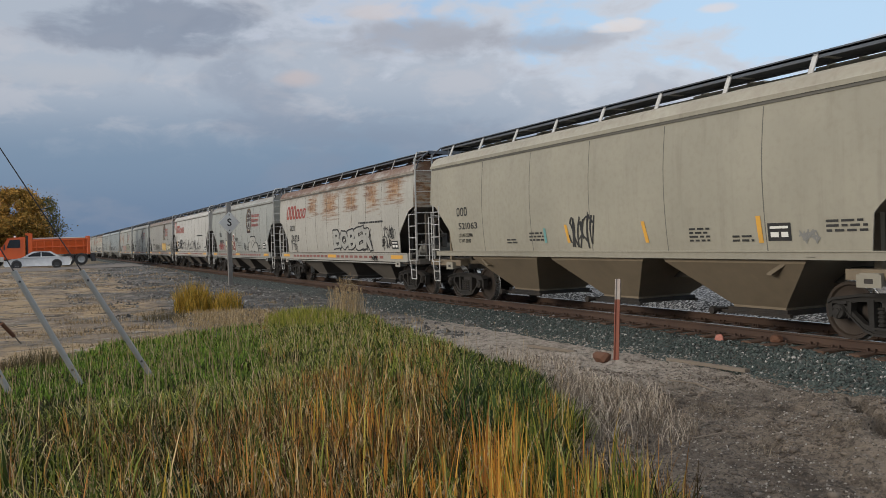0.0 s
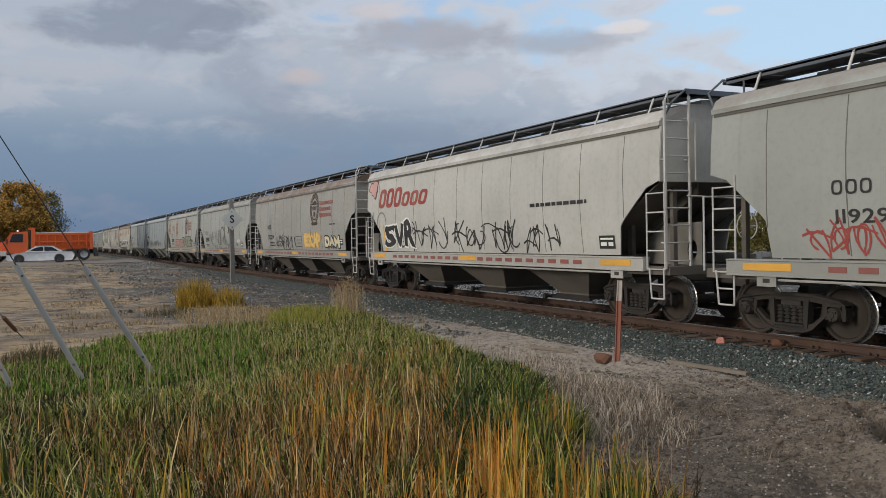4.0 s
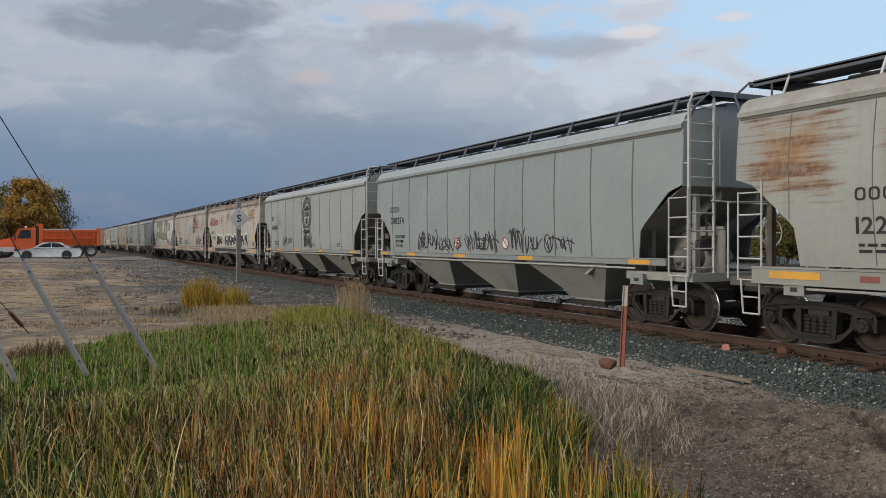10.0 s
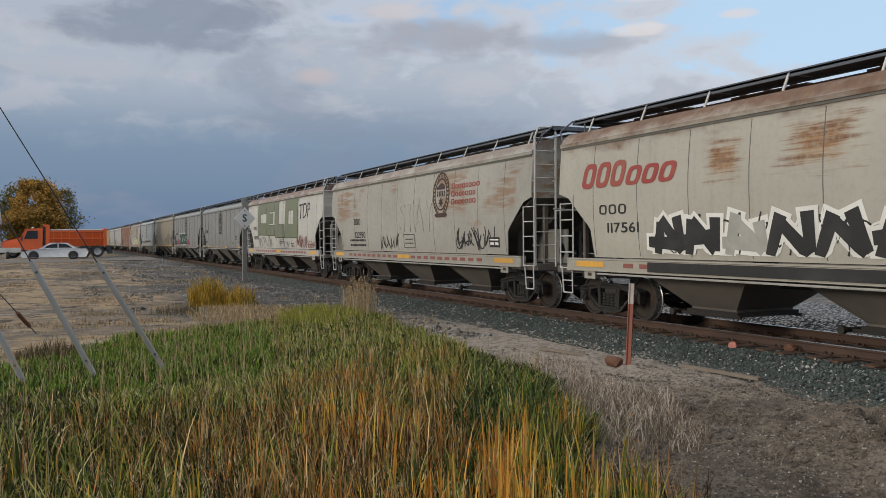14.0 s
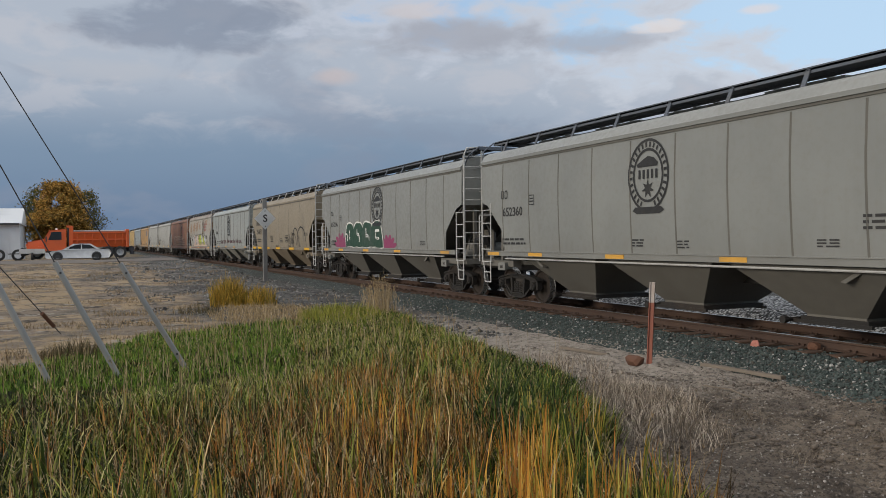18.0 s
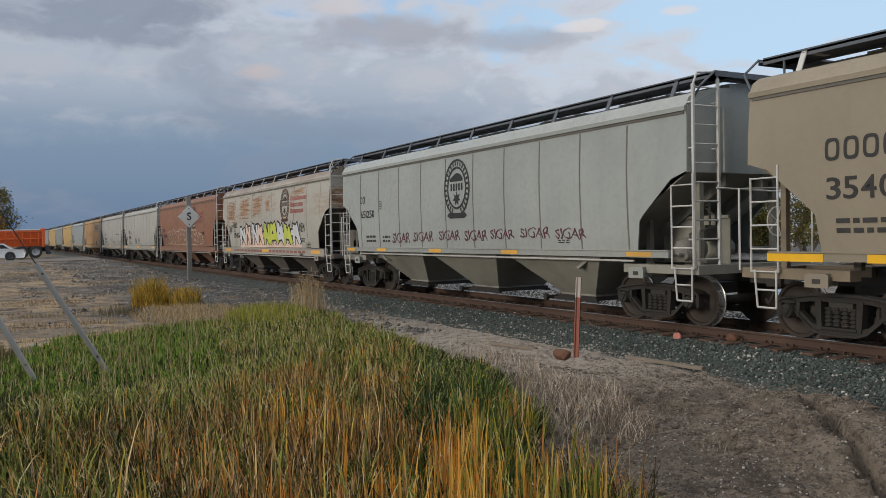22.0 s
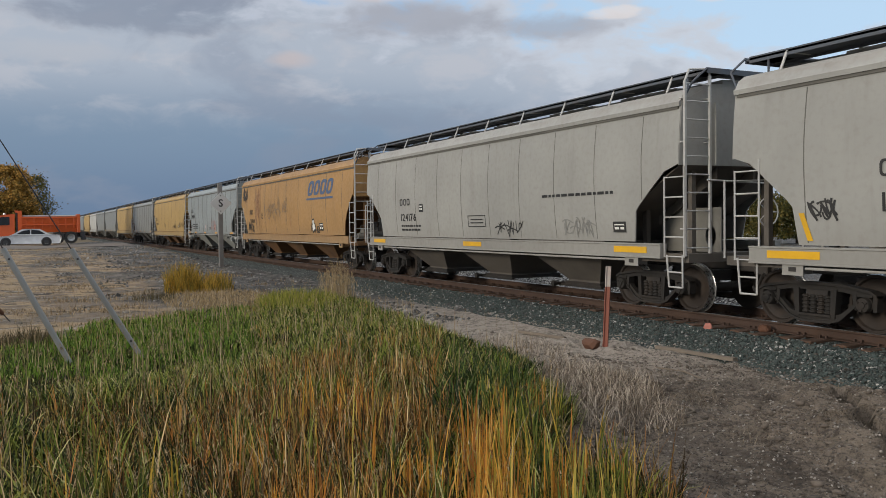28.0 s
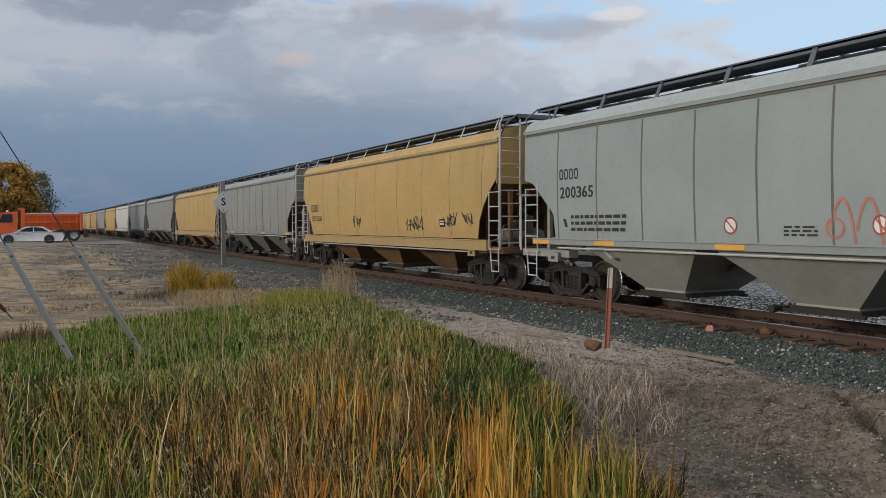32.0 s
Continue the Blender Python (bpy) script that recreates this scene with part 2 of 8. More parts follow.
M_GRATE = plain("roof_walk_steel", (0.10, 0.115, 0.14), 0.7, 0.2, 0.3, 16, (0.1, 0.08, 0.06), 0.4)
M_RAIL = plain("rusty_rail", (0.062, 0.036, 0.025), 0.8, 0.0, 0.35, 14, (0.10, 0.058, 0.037), 0.5)
M_RAILTOP = plain("rail_head", (0.45, 0.44, 0.42), 0.3, 0.9, 0.1, 20)
M_TIE = plain("tie_wood", (0.085, 0.05, 0.033), 0.9, 0.0, 0.4, 7, (0.14, 0.08, 0.05), 0.5, 0.4)
M_YELLOW = plain("yellow_reflective_tape", (0.75, 0.42, 0.02), 0.4, 0, 0.12, 8, (0.4, 0.25, 0.05), 0.4)
M_ORANGE_BAR = plain("amber_tape", (0.68, 0.36, 0.06), 0.45, 0, 0.12, 8, (0.3, 0.2, 0.07), 0.5)
M_REDTAPE = plain("red_tape", (0.24, 0.085, 0.07), 0.5, 0, 0.2, 8)
M_BLACK = plain("black_lettering", (0.022, 0.022, 0.022), 0.6, 0, 0.2, 8, (0.09, 0.085, 0.08), 0.3)
M_RED = plain("red_lettering", (0.30, 0.055, 0.045), 0.6, 0, 0.2, 5, (0.3, 0.18, 0.12), 0.4)
M_WHITE = plain("white_lettering", (0.72, 0.72, 0.68), 0.6, 0, 0.1, 5)
# shadow lines along the seams and under the eave, put into one dark colour
M_SEAM = plain("seam_shade", (0.13, 0.125, 0.11), 0.8, 0, 0.3, 6)

# ---- mesh helpers ----
def quad_box(bm, x0, x1, y0, y1, z0, z1):
    v = [bm.verts.new((x, y, z)) for x in (x0, x1) for y in (y0, y1) for z in (z0, z1)]
    for f in ((0, 1, 3, 2), (4, 6, 7, 5), (0, 4, 5, 1), (2, 3, 7, 6), (0, 2, 6, 4), (1, 5, 7, 3)):
        bm.faces.new([v[i] for i in f])
    return v


def prism(bm, poly, y0, y1):
    """A plate with the outline poly, (x, z) pairs, from y0 to y1."""
    a = [bm.verts.new((x, y0, z)) for x, z in poly]
    b = [bm.verts.new((x, y1, z)) for x, z in poly]
    bm.faces.new(a)
    bm.faces.new(b[::-1])
    n = len(poly)
    for i in range(n):
        bm.faces.new((a[i], b[i], b[(i + 1) % n], a[(i + 1) % n]))


def tube(bm, p0, p1, r, n=6):
    p0, p1 = Vector(p0), Vector(p1)
    q = (p1 - p0).to_track_quat("Z", "Y")
    ring = [q @ Vector((r * math.cos(2 * math.pi * i / n), r * math.sin(2 * math.pi * i / n), 0)) for i in range(n)]
    a = [bm.verts.new(p0 + k) for k in ring]
    b = [bm.verts.new(p1 + k) for k in ring]
    for i in range(n):
        bm.faces.new((a[i], a[(i + 1) % n], b[(i + 1) % n], b[i]))
    bm.faces.new(a[::-1])
    bm.faces.new(b)


def lathe_y(bm, profile, n=24, cx=0.0, cz=0.0):
    """A solid turned round the y axis; profile: (radius, y) pairs."""
    rings = []
    for r, y in profile:
        rings.append([bm.verts.new((cx + r * math.cos(2 * math.pi * i / n), y, cz + r * math.sin(2 * math.pi * i / n))) for i in range(n)] if r > 1e-6 else [bm.verts.new((cx, y, cz))])
    for a, b in zip(rings, rings[1:]):
        for i in range(n):
            j = (i + 1) % n
            q = [a[i % len(a)], a[j % len(a)], b[j % len(b)], b[i % len(b)]]
            q = list(dict.fromkeys(q))
            if len(q) > 2:
                bm.faces.new(q)


def bevelled(bm, w=0.01, seg=1):
    bmesh.ops.bevel(bm, geom=bm.edges[:], offset=w, segments=seg, affect="EDGES", profile=0.5, clamp_overlap=True)


def fast_mesh(name, v, quads, tris):
    """A mesh from arrays of points, four-sided and three-sided faces."""
    me = bpy.data.meshes.new(name)
    me.vertices.add(len(v))
    me.vertices.foreach_set("co", np.ascontiguousarray(v, dtype=np.float32).ravel())
    loops = np.concatenate((quads.ravel(), tris.ravel())).astype(np.int32)
    starts = np.concatenate((np.arange(len(quads)) * 4, len(quads) * 4 + np.arange(len(tris)) * 3)).astype(np.int32)
    me.loops.add(len(loops))
    me.loops.foreach_set("vertex_index", loops)
    me.polygons.add(len(starts))
    me.polygons.foreach_set("loop_start", starts)
    me.update(calc_edges=True)
    return me


def finish(bm, name, smooth=False):
    bmesh.ops.recalc_face_normals(bm, faces=bm.faces[:])
    if bm.calc_volume(signed=True) < 0:
        bmesh.ops.reverse_faces(bm, faces=bm.faces[:])
    me = bpy.data.meshes.new(name)
    bm.to_mesh(me)
    bm.free()
    if smooth:
        me.polygons.foreach_set("use_smooth", [True] * len(me.polygons))
        me.set_sharp_from_angle(angle=radians(40))
    me.materials.append(None)
    return me


STORE = {}


def shared(key, make, smooth=False):
    """The mesh of that key, made once."""
    if key not in STORE:
        bm = bmesh.new()
        make(bm)
        STORE[key] = finish(bm, str(key).strip("()'").split("'")[0], smooth)
    return STORE[key]


def put(name, me, mat, parent=None, at=(0, 0, 0), label="", turn=None):
    """One mesh object, under a thing or a part, with a material of its own."""
    ob = new(name, me)
    ob.parent = parent
    ob.location = at
    if turn:
        ob.rotation_euler = turn
    if me.materials[0] is None:
        ob.material_slots[0].link = "OBJECT"
        ob.material_slots[0].material = mat
    return tagged(ob, label) if label else ob


def part(name, bm, mat, parent=None, label="", smooth=False, at=(0, 0, 0)):
    return put(name, finish(bm, name, smooth), mat, parent, at, label)


def thing(name, at=(0, 0, 0), label="", category="", group="", rz=0.0):
    e = new(name)
    e.empty_display_size = 0.3
    e.matrix_basis = pose(*at, 0, 0, rz)
    return tagged(e, label, category, group)


def lettering(text, size, spread=1.0, bold=0.0, shear=0.0):
    """A thin mesh of text in the built-in font, centred, in the x-z plane, facing -y."""
    key = ("text", text, size, spread, bold, shear)
    if key in STORE:
        return STORE[key]
    cu = bpy.data.curves.new("text", "FONT")
    cu.body, cu.size, cu.align_x, cu.align_y = text, size, "CENTER", "CENTER"
    cu.space_character, cu.offset, cu.shear, cu.extrude = spread, bold, shear, 0.003
    cu.resolution_u = 3
    ob = new("text", cu)
    bpy.context.view_layer.update()
    me = bpy.data.meshes.new_from_object(ob.evaluated_get(bpy.context.evaluated_depsgraph_get()))
    bpy.data.objects.remove(ob)
    bpy.data.curves.remove(cu)
    me.transform(Matrix.Rotation(radians(90), 4, "X"))
    me.materials.clear()
    me.materials.append(None)
    STORE[key] = me
    return me

# ---- ground and track ----
GROUND = -0.47


def smooth(v, lo, hi):
    k = max(0.0, min(1.0, (v - lo) / (hi - lo)))
    return k * k * (3 - 2 * k)


def ground_z(x, y):
    """Height of the earth: a low bank under the track, uneven fields beside it, a raised crossing road to the west."""
    d = abs(y - TRACK_Y)
    near = min(1.0, max(0.0, (d - 2.0) / 4.0))
    g = GROUND - 0.12 * smooth(d, 3.0, 8.0)
    if x > -130 and x < 60 and d < 60:
        g += (0.09 * noise.noise((x * 0.3, y * 0.3, 0.0)) + 0.035 * noise.noise((x * 1.1, y * 1.1, 5.0))) * near
        if x > -40:
            g += 0.028 * noise.noise((x * 3.1, y * 3.1, 9.0)) + 0.02 * noise.noise((x * 7.3, y * 7.3, 2.0))
        if -68 < x < -17 and y < 9.5:
            k = smooth(-x, 17, 24) * smooth(9.5 - y, 0.0, 2.0)
            g += k * (0.10 * noise.noise((x * 0.9, y * 0.35, 11.0)) + 0.05 * abs(noise.noise((x * 2.1, y * 0.9, 12.0))))
        # churned bare dirt
        if x > -16 and 3.5 < y < 10.6:
            k = smooth(x, -16.0, -12.5) * smooth(y, 3.5, 5.0) * smooth(10.6 - y, 0.0, 0.7)
            g += k * (0.05 * noise.noise((x * 1.7, y * 2.3, 31.0)) + 0.045 * abs(noise.noise((x * 3.4, y * 4.6, 32.0))) + 0.03 * noise.noise((x * 6.5, y * 8.0, 33.0)))
        # a crusted bank with a crack along it near the bare corner
        g += 0.13 * smooth(x, -7.4, -6.6) * smooth(y, 6.6, 7.4) * smooth(9.4 - y, 0.0, 0.7)
        if x > -9 and 6.5 < y < 10.2:
            crack = abs(y + 0.87 * (x + 7.0) - 8.85 - 0.3 * noise.noise((x * 2.2, y * 2.2, 35.0)))
            g += 0.09 * smooth(x, -8.2, -7.1) * smooth(10.2 - y, 0.0, 0.5) * smooth(0.9 - crack, 0.0, 0.4) - 0.30 * smooth(0.14 - crack, 0.0, 0.07) * smooth(x, -7.4, -6.9) * smooth(9.9 - y, 0.0, 0.3)
        g += (0.85 * smooth(-x, 24, 62) + 0.1 * smooth(-x, 62, 72) - 0.95 * smooth(-x, 82, 115)) * smooth(10.2 - y, 0.0, 3.0) * smooth(y + 60, 0.0, 30)
    if d < 2.4:
        k = max(0.0, min(1.0, (d - 1.35) / 1.05))
        g = (-0.32) * (1 - k) + (g - 0.02) * k
    return g


def soil(T, p):
    v = T.coords(world=True)
    x, y = T.axis(v, 0), T.axis(v, 1)
    n1 = T.noise(v, 0.35, 5)
    n2 = T.noise(v, 3.0, 6, 0.6)
    n3 = T.noise(v, 22.0, 5, 0.65)
    stone = T.voronoi(v, 9.0)
    mid = T.noise(v, 7.0, 5, 0.7)
    dirt = T.mix(T.ramp(n2, 0.32, 0.66), (0.072, 0.056, 0.043), (0.225, 0.182, 0.14))
    dirt = T.mix(T.ramp(n1, 0.42, 0.66, 0, 0.7), dirt, (0.19, 0.158, 0.128))
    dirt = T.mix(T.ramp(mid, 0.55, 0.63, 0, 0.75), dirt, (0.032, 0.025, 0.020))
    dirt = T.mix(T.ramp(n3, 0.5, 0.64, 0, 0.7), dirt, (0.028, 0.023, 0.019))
    dirt = T.mix(T.ramp(n3, 0.42, 0.34, 0, 0.6), dirt, (0.21, 0.175, 0.14))
    along = T.math("SUBTRACT", y, T.math("MULTIPLY", T.math("ADD", x, 9.0), 0.35))
    path = T.ramp(T.math("ADD", along, T.math("MULTIPLY", T.math("SUBTRACT", n2, 0.5), 3.2)), 7.0, 8.9)
    path = T.math("MULTIPLY", path, T.ramp(x, -6.8, -11.5))
    dirt = T.mix(T.math("MULTIPLY", path, T.ramp(mid, 0.66, 0.42, 0.3, 1.0)), dirt, T.mix(n3, (0.33, 0.285, 0.24), (0.54, 0.48, 0.415)))
    dirt = T.mix(T.math("MULTIPLY", T.ramp(stone, 0.2, 0.12), T.ramp(mid, 0.5, 0.58)), dirt, (0.34, 0.315, 0.285))
    # paler crust along the crack
    lip = T.math("ABSOLUTE", T.math("SUBTRACT", T.math("ADD", y, T.math("MULTIPLY", x, 0.87)), 2.76))
    lip = T.math("MULTIPLY", T.ramp(T.math("ADD", lip, T.math("MULTIPLY", T.math("SUBTRACT", n2, 0.5), 1.6)), 0.75, 0.45), T.ramp(x, -8.0, -7.0))
    lip = T.math("MULTIPLY", lip, T.ramp(y, 6.0, 6.8))
    dirt = T.mix(T.math("MULTIPLY", lip, T.ramp(mid, 0.6, 0.42, 0.2, 0.8)), dirt, (0.25, 0.205, 0.158))
    # grey gravel beside the track to the west
    gravel = T.mix(T.ramp(n3, 0.38, 0.62), (0.026, 0.027, 0.028), (0.155, 0.152, 0.146))
    heaps = T.noise(T.coords((1.0, 0.42, 1), world=True), 1.5, 7, 0.72, 0.3)
    gravel = T.mix(T.ramp(heaps, 0.53, 0.6, 0, 0.8), gravel, (0.25, 0.235, 0.215))
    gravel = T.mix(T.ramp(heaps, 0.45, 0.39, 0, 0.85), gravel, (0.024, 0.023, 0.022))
    dirt = T.mix(T.ramp(T.math("ADD", x, T.math("MULTIPLY", T.math("SUBTRACT", n2, 0.5), 8.0)), -17.0, -25.0), dirt, gravel)
    straw = T.mix(n2, (0.26, 0.185, 0.105), (0.48, 0.365, 0.23))
    ruts = T.noise(T.coords((0.75, 0.28, 1), world=True), 0.9, 7, 0.68, 0.4)
    straw = T.mix(T.ramp(ruts, 0.46, 0.54), straw, (0.22, 0.175, 0.13))
    # shadow streaks of the uneven stubble, painted in as dark brown
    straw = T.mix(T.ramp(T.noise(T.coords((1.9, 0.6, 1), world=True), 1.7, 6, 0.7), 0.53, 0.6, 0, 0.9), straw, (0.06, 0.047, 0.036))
    straw = T.mix(T.ramp(T.noise(T.coords((1.3, 0.5, 1), world=True), 2.9, 4, 0.6), 0.6, 0.66), straw, (0.36, 0.33, 0.29))
    straw = T.mix(T.ramp(T.noise(v, 0.16, 4, 0.6), 0.5, 0.6, 0, 0.75), straw, gravel)
    west = T.ramp(T.math("ADD", x, T.math("MULTIPLY", T.math("SUBTRACT", n1, 0.5), 8.0)), -15.0, -21.0)
    near = T.ramp(T.math("ADD", T.math("ADD", y, T.math("MULTIPLY", x, -0.03)), T.math("MULTIPLY", T.math("SUBTRACT", n2, 0.5), 4.0)), 6.6, 4.2)
    c = T.mix(T.math("MULTIPLY", west, near), dirt, straw)
    far = T.ramp(x, -90.0, -140.0)
    c = T.mix(far, c, (0.15, 0.12, 0.075))
    T.colour(c)
    T.rough(0.95)
    T.bump(T.math("ADD", T.math("ADD", n2, T.math("MULTIPLY", n3, 0.5)), T.math("MULTIPLY", mid, 0.8)), 1.0, 0.16)


M_SOIL = material("earth", soil)


def ballast(T, p):
    v = T.coords(world=True)
    cell = T.voronoi(v, 25.0, "Color")
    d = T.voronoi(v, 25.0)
    g = T.axis(cell, 0)
    c = T.mix(g, (0.04, 0.056, 0.053), (0.135, 0.16, 0.15))
    c = T.mix(T.ramp(g, 0.93, 0.97), c, (0.42, 0.42, 0.40))
    c = T.mix(T.ramp(T.noise(v, 0.8, 4), 0.5, 0.75, 0, 0.6), c, (0.15, 0.125, 0.10))
    # near-black between stones: the shade of the gaps, painted on the sheet
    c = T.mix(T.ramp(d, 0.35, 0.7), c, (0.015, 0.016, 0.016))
    T.colour(c)
    T.rough(0.9)
    T.bump(T.math("MULTIPLY", d, -1.0), 1.0, 0.06)


M_BALLAST = material("ballast_bed", ballast)


def axis_steps(lo, hi, dense_lo, dense_hi, step, grow=1.25):
    v, s = [], step
    k = dense_lo
    while k < dense_hi:
        v.append(k)
        k += step
    v.append(dense_hi)
    s, k = step, dense_hi
    while k < hi:
        s *= grow
        k += s
        v.append(min(k, hi))
    s, k = step, dense_lo
    low = []
    while k > lo:
        s *= grow
        k -= s
        low.append(max(k, lo))
    return low[::-1] + v


def refined(steps, lo, hi, step):
    """The steps, with finer ones between lo and hi."""
    n = round((hi - lo) / step)
    return [k for k in steps if k < lo - 0.02] + [lo + (hi - lo) * i / n for i in range(n + 1)] + [k for k in steps if k > hi + 0.02]


def sheet_mesh(name, xs, ys, height, mat):
    vs = [(x, y, height(x, y)) for y in ys for x in xs]
    n = len(xs)
    fs = [(j * n + i, j * n + i + 1, (j + 1) * n + i + 1, (j + 1) * n + i) for j in range(len(ys) - 1) for i in range(n - 1)]
    me = bpy.data.meshes.new(name)
    me.from_pydata(vs, [], fs)
    me.polygons.foreach_set("use_smooth", [True] * len(fs))
    me.materials.append(mat)
    return new(name, me)


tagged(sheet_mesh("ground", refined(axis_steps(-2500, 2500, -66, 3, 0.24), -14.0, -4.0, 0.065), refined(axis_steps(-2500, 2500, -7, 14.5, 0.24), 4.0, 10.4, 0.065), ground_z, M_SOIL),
       "bare dirt and dry stubble field beside a railway", "ground", kind="structure")


def bed_z(x, y):
    d = abs(y - TRACK_Y) + 0.14 * noise.noise((x * 0.9, 0, 0)) - (0.5 * smooth(x, -10.5, -7.5) if y < TRACK_Y else 0.0)
    k = max(0.0, min(1.0, (d - 1.5) / 0.85))
    z = -0.2 * (1 - k) + (GROUND - 0.07) * k
    return z + 0.025 * noise.noise((x * 5, y * 5, 0)) + 0.02 * noise.noise((x * 12, y * 12, 3))


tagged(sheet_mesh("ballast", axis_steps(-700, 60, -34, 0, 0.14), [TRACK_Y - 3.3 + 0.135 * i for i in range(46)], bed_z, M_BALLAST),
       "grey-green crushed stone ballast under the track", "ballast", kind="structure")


def pale_gravel(T, p):
    v = T.coords(world=True)
    cell = T.voronoi(v, 15.0, "Color")
    d = T.voronoi(v, 15.0)
    c = T.mix(T.axis(cell, 0), (0.17, 0.175, 0.18), (0.48, 0.48, 0.47))
    # gaps of the gravel painted dark for their shade
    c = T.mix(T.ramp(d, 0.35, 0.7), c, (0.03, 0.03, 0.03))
    T.colour(c)
    T.rough(0.9)
    T.bump(T.math("MULTIPLY", d, -1.0), 1.0, 0.06)


M_PALE = material("pale_gravel", pale_gravel)


def siding_z(x, y):
    k = smooth(y, TRACK_Y + 2.0, TRACK_Y + 3.2) * smooth(TRACK_Y + 7.5 - y, 0.0, 1.2)
    return -0.62 + 0.6 * k + 0.05 * noise.noise((x * 2, y * 2, 7)) + 0.03 * noise.noise((x * 9, y * 9, 7))


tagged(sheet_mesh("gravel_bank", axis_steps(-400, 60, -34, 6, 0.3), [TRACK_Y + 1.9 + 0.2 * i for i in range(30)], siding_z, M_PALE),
       "bank of pale fresh gravel beyond the track", "gravel", kind="structure")


def stone_mesh(name, spots, mat, label):
    """Many loose stones, each a dented block, as one mesh."""
    r = np.random.RandomState(7)
    cube = np.array([(x, y, z) for x in (-1, 1) for y in (-1, 1) for z in (-1, 1)], float)
    quads = np.array(((0, 1, 3, 2), (4, 6, 7, 5), (0, 4, 5, 1), (2, 3, 7, 6), (0, 2, 6, 4), (1, 5, 7, 3)))
    vs, fs = [], []
    for n, (x, y, z, s) in enumerate(spots):
        c = cube * r.uniform(0.55, 1.0, (8, 3)) * s * r.uniform(0.6, 1.2, 3)
        a, b = r.uniform(0, 6.28, 2)
        ca, sa, cb, sb = math.cos(a), math.sin(a), math.cos(b), math.sin(b)
        c = c @ np.array(((ca, -sa, 0), (sa, ca, 0), (0, 0, 1))) @ np.array(((1, 0, 0), (0, cb, -sb), (0, sb, cb)))
        vs.append(c + (x, y, z))
        fs.append(quads + 8 * n)
    me = bpy.data.meshes.new(name)
    me.from_pydata(np.concatenate(vs).tolist(), [], np.concatenate(fs).tolist())
    me.materials.append(mat)
    return tagged(new(name, me), label, "stones", kind="stuff")


def clod_mesh(name, spots, mat, label):
    """Many rounded lumps of earth, each a dented twenty-sided solid, as one mesh."""
    r = np.random.RandomState(17)
    bm = bmesh.new()
    bmesh.ops.create_icosphere(bm, subdivisions=1, radius=1.0)
    ball = np.array([v.co[:] for v in bm.verts])
    tris = np.array([[v.index for v in f.verts] for f in bm.faces])
    bm.free()
    m, n = len(spots), len(ball)
    at = np.array([q[:3] for q in spots])
    size = np.array([q[3] for q in spots])
    v = ball[None] * r.uniform(0.45, 1.3, (m, n, 1)) * r.uniform(0.5, 1.5, (m, 1, 3)) * np.array((1.15, 1.15, 0.6)) * size[:, None, None] + at[:, None]
    f = tris[None] + (np.arange(m) * n)[:, None, None]
    me = fast_mesh(name, v.reshape(-1, 3), np.zeros((0, 4), int), f.reshape(-1, 3))
    me.materials.append(mat)
    return tagged(new(name, me), label, "earth", kind="stuff")


def stone_tones(name, tones):
    def build(T, p):
        n = T.nt.nodes.new("ShaderNodeValToRGB")
        e = n.color_ramp.elements
        while len(e) < len(tones):
            e.new(0.5)
        for i, t in enumerate(tones):
            e[i].position, e[i].color = i / (len(tones) - 1), (*t, 1)
        T.link(T.island(), n.inputs[0])
        g = T.noise(T.coords(world=True), 60.0, 4)
        T.colour(T.mix(T.ramp(g, 0.4, 0.8, 0, 0.35), n.outputs[0], (0.06, 0.055, 0.05)))
        T.rough(0.85)
        T.bump(g, 0.3, 0.01)
    return material(name, build)


M_STONES = stone_tones("ballast_stone", [(0.020, 0.034, 0.032), (0.048, 0.072, 0.067), (0.030, 0.045, 0.043), (0.075, 0.100, 0.094), (0.058, 0.052, 0.045), (0.085, 0.108, 0.098), (0.052, 0.074, 0.069), (0.030, 0.046, 0.043), (0.022, 0.032, 0.031), (0.100, 0.122, 0.114), (0.046, 0.067, 0.062), (0.036, 0.054, 0.050), (0.070, 0.092, 0.087), (0.028, 0.042, 0.040), (0.054, 0.076, 0.070), (0.024, 0.036, 0.034), (0.088, 0.074, 0.062), (0.060, 0.082, 0.077), (0.018, 0.023, 0.023), (0.44, 0.43, 0.41), (0.040, 0.058, 0.055), (0.034, 0.050, 0.047)])
M_PEBBLE = stone_tones("dirt_stone", [(0.045, 0.035, 0.028), (0.12, 0.097, 0.077), (0.060, 0.048, 0.039), (0.20, 0.17, 0.14), (0.038, 0.030, 0.024), (0.40, 0.37, 0.33), (0.09, 0.073, 0.058), (0.15, 0.125, 0.102), (0.055, 0.045, 0.036), (0.33, 0.30, 0.265), (0.075, 0.06, 0.048)])
M_CLOD = stone_tones("earth_clod", [(0.07, 0.055, 0.042), (0.13, 0.104, 0.082), (0.09, 0.071, 0.055), (0.17, 0.138, 0.11), (0.05, 0.039, 0.03), (0.11, 0.088, 0.07), (0.20, 0.165, 0.132)])
M_RUBBLE = stone_tones("rubble_stone", [(0.03, 0.03, 0.03), (0.12, 0.118, 0.112), (0.055, 0.054, 0.052), (0.22, 0.215, 0.205), (0.04, 0.036, 0.033), (0.38, 0.37, 0.35), (0.09, 0.085, 0.08)])
rs = np.random.RandomState(11)
spots = []
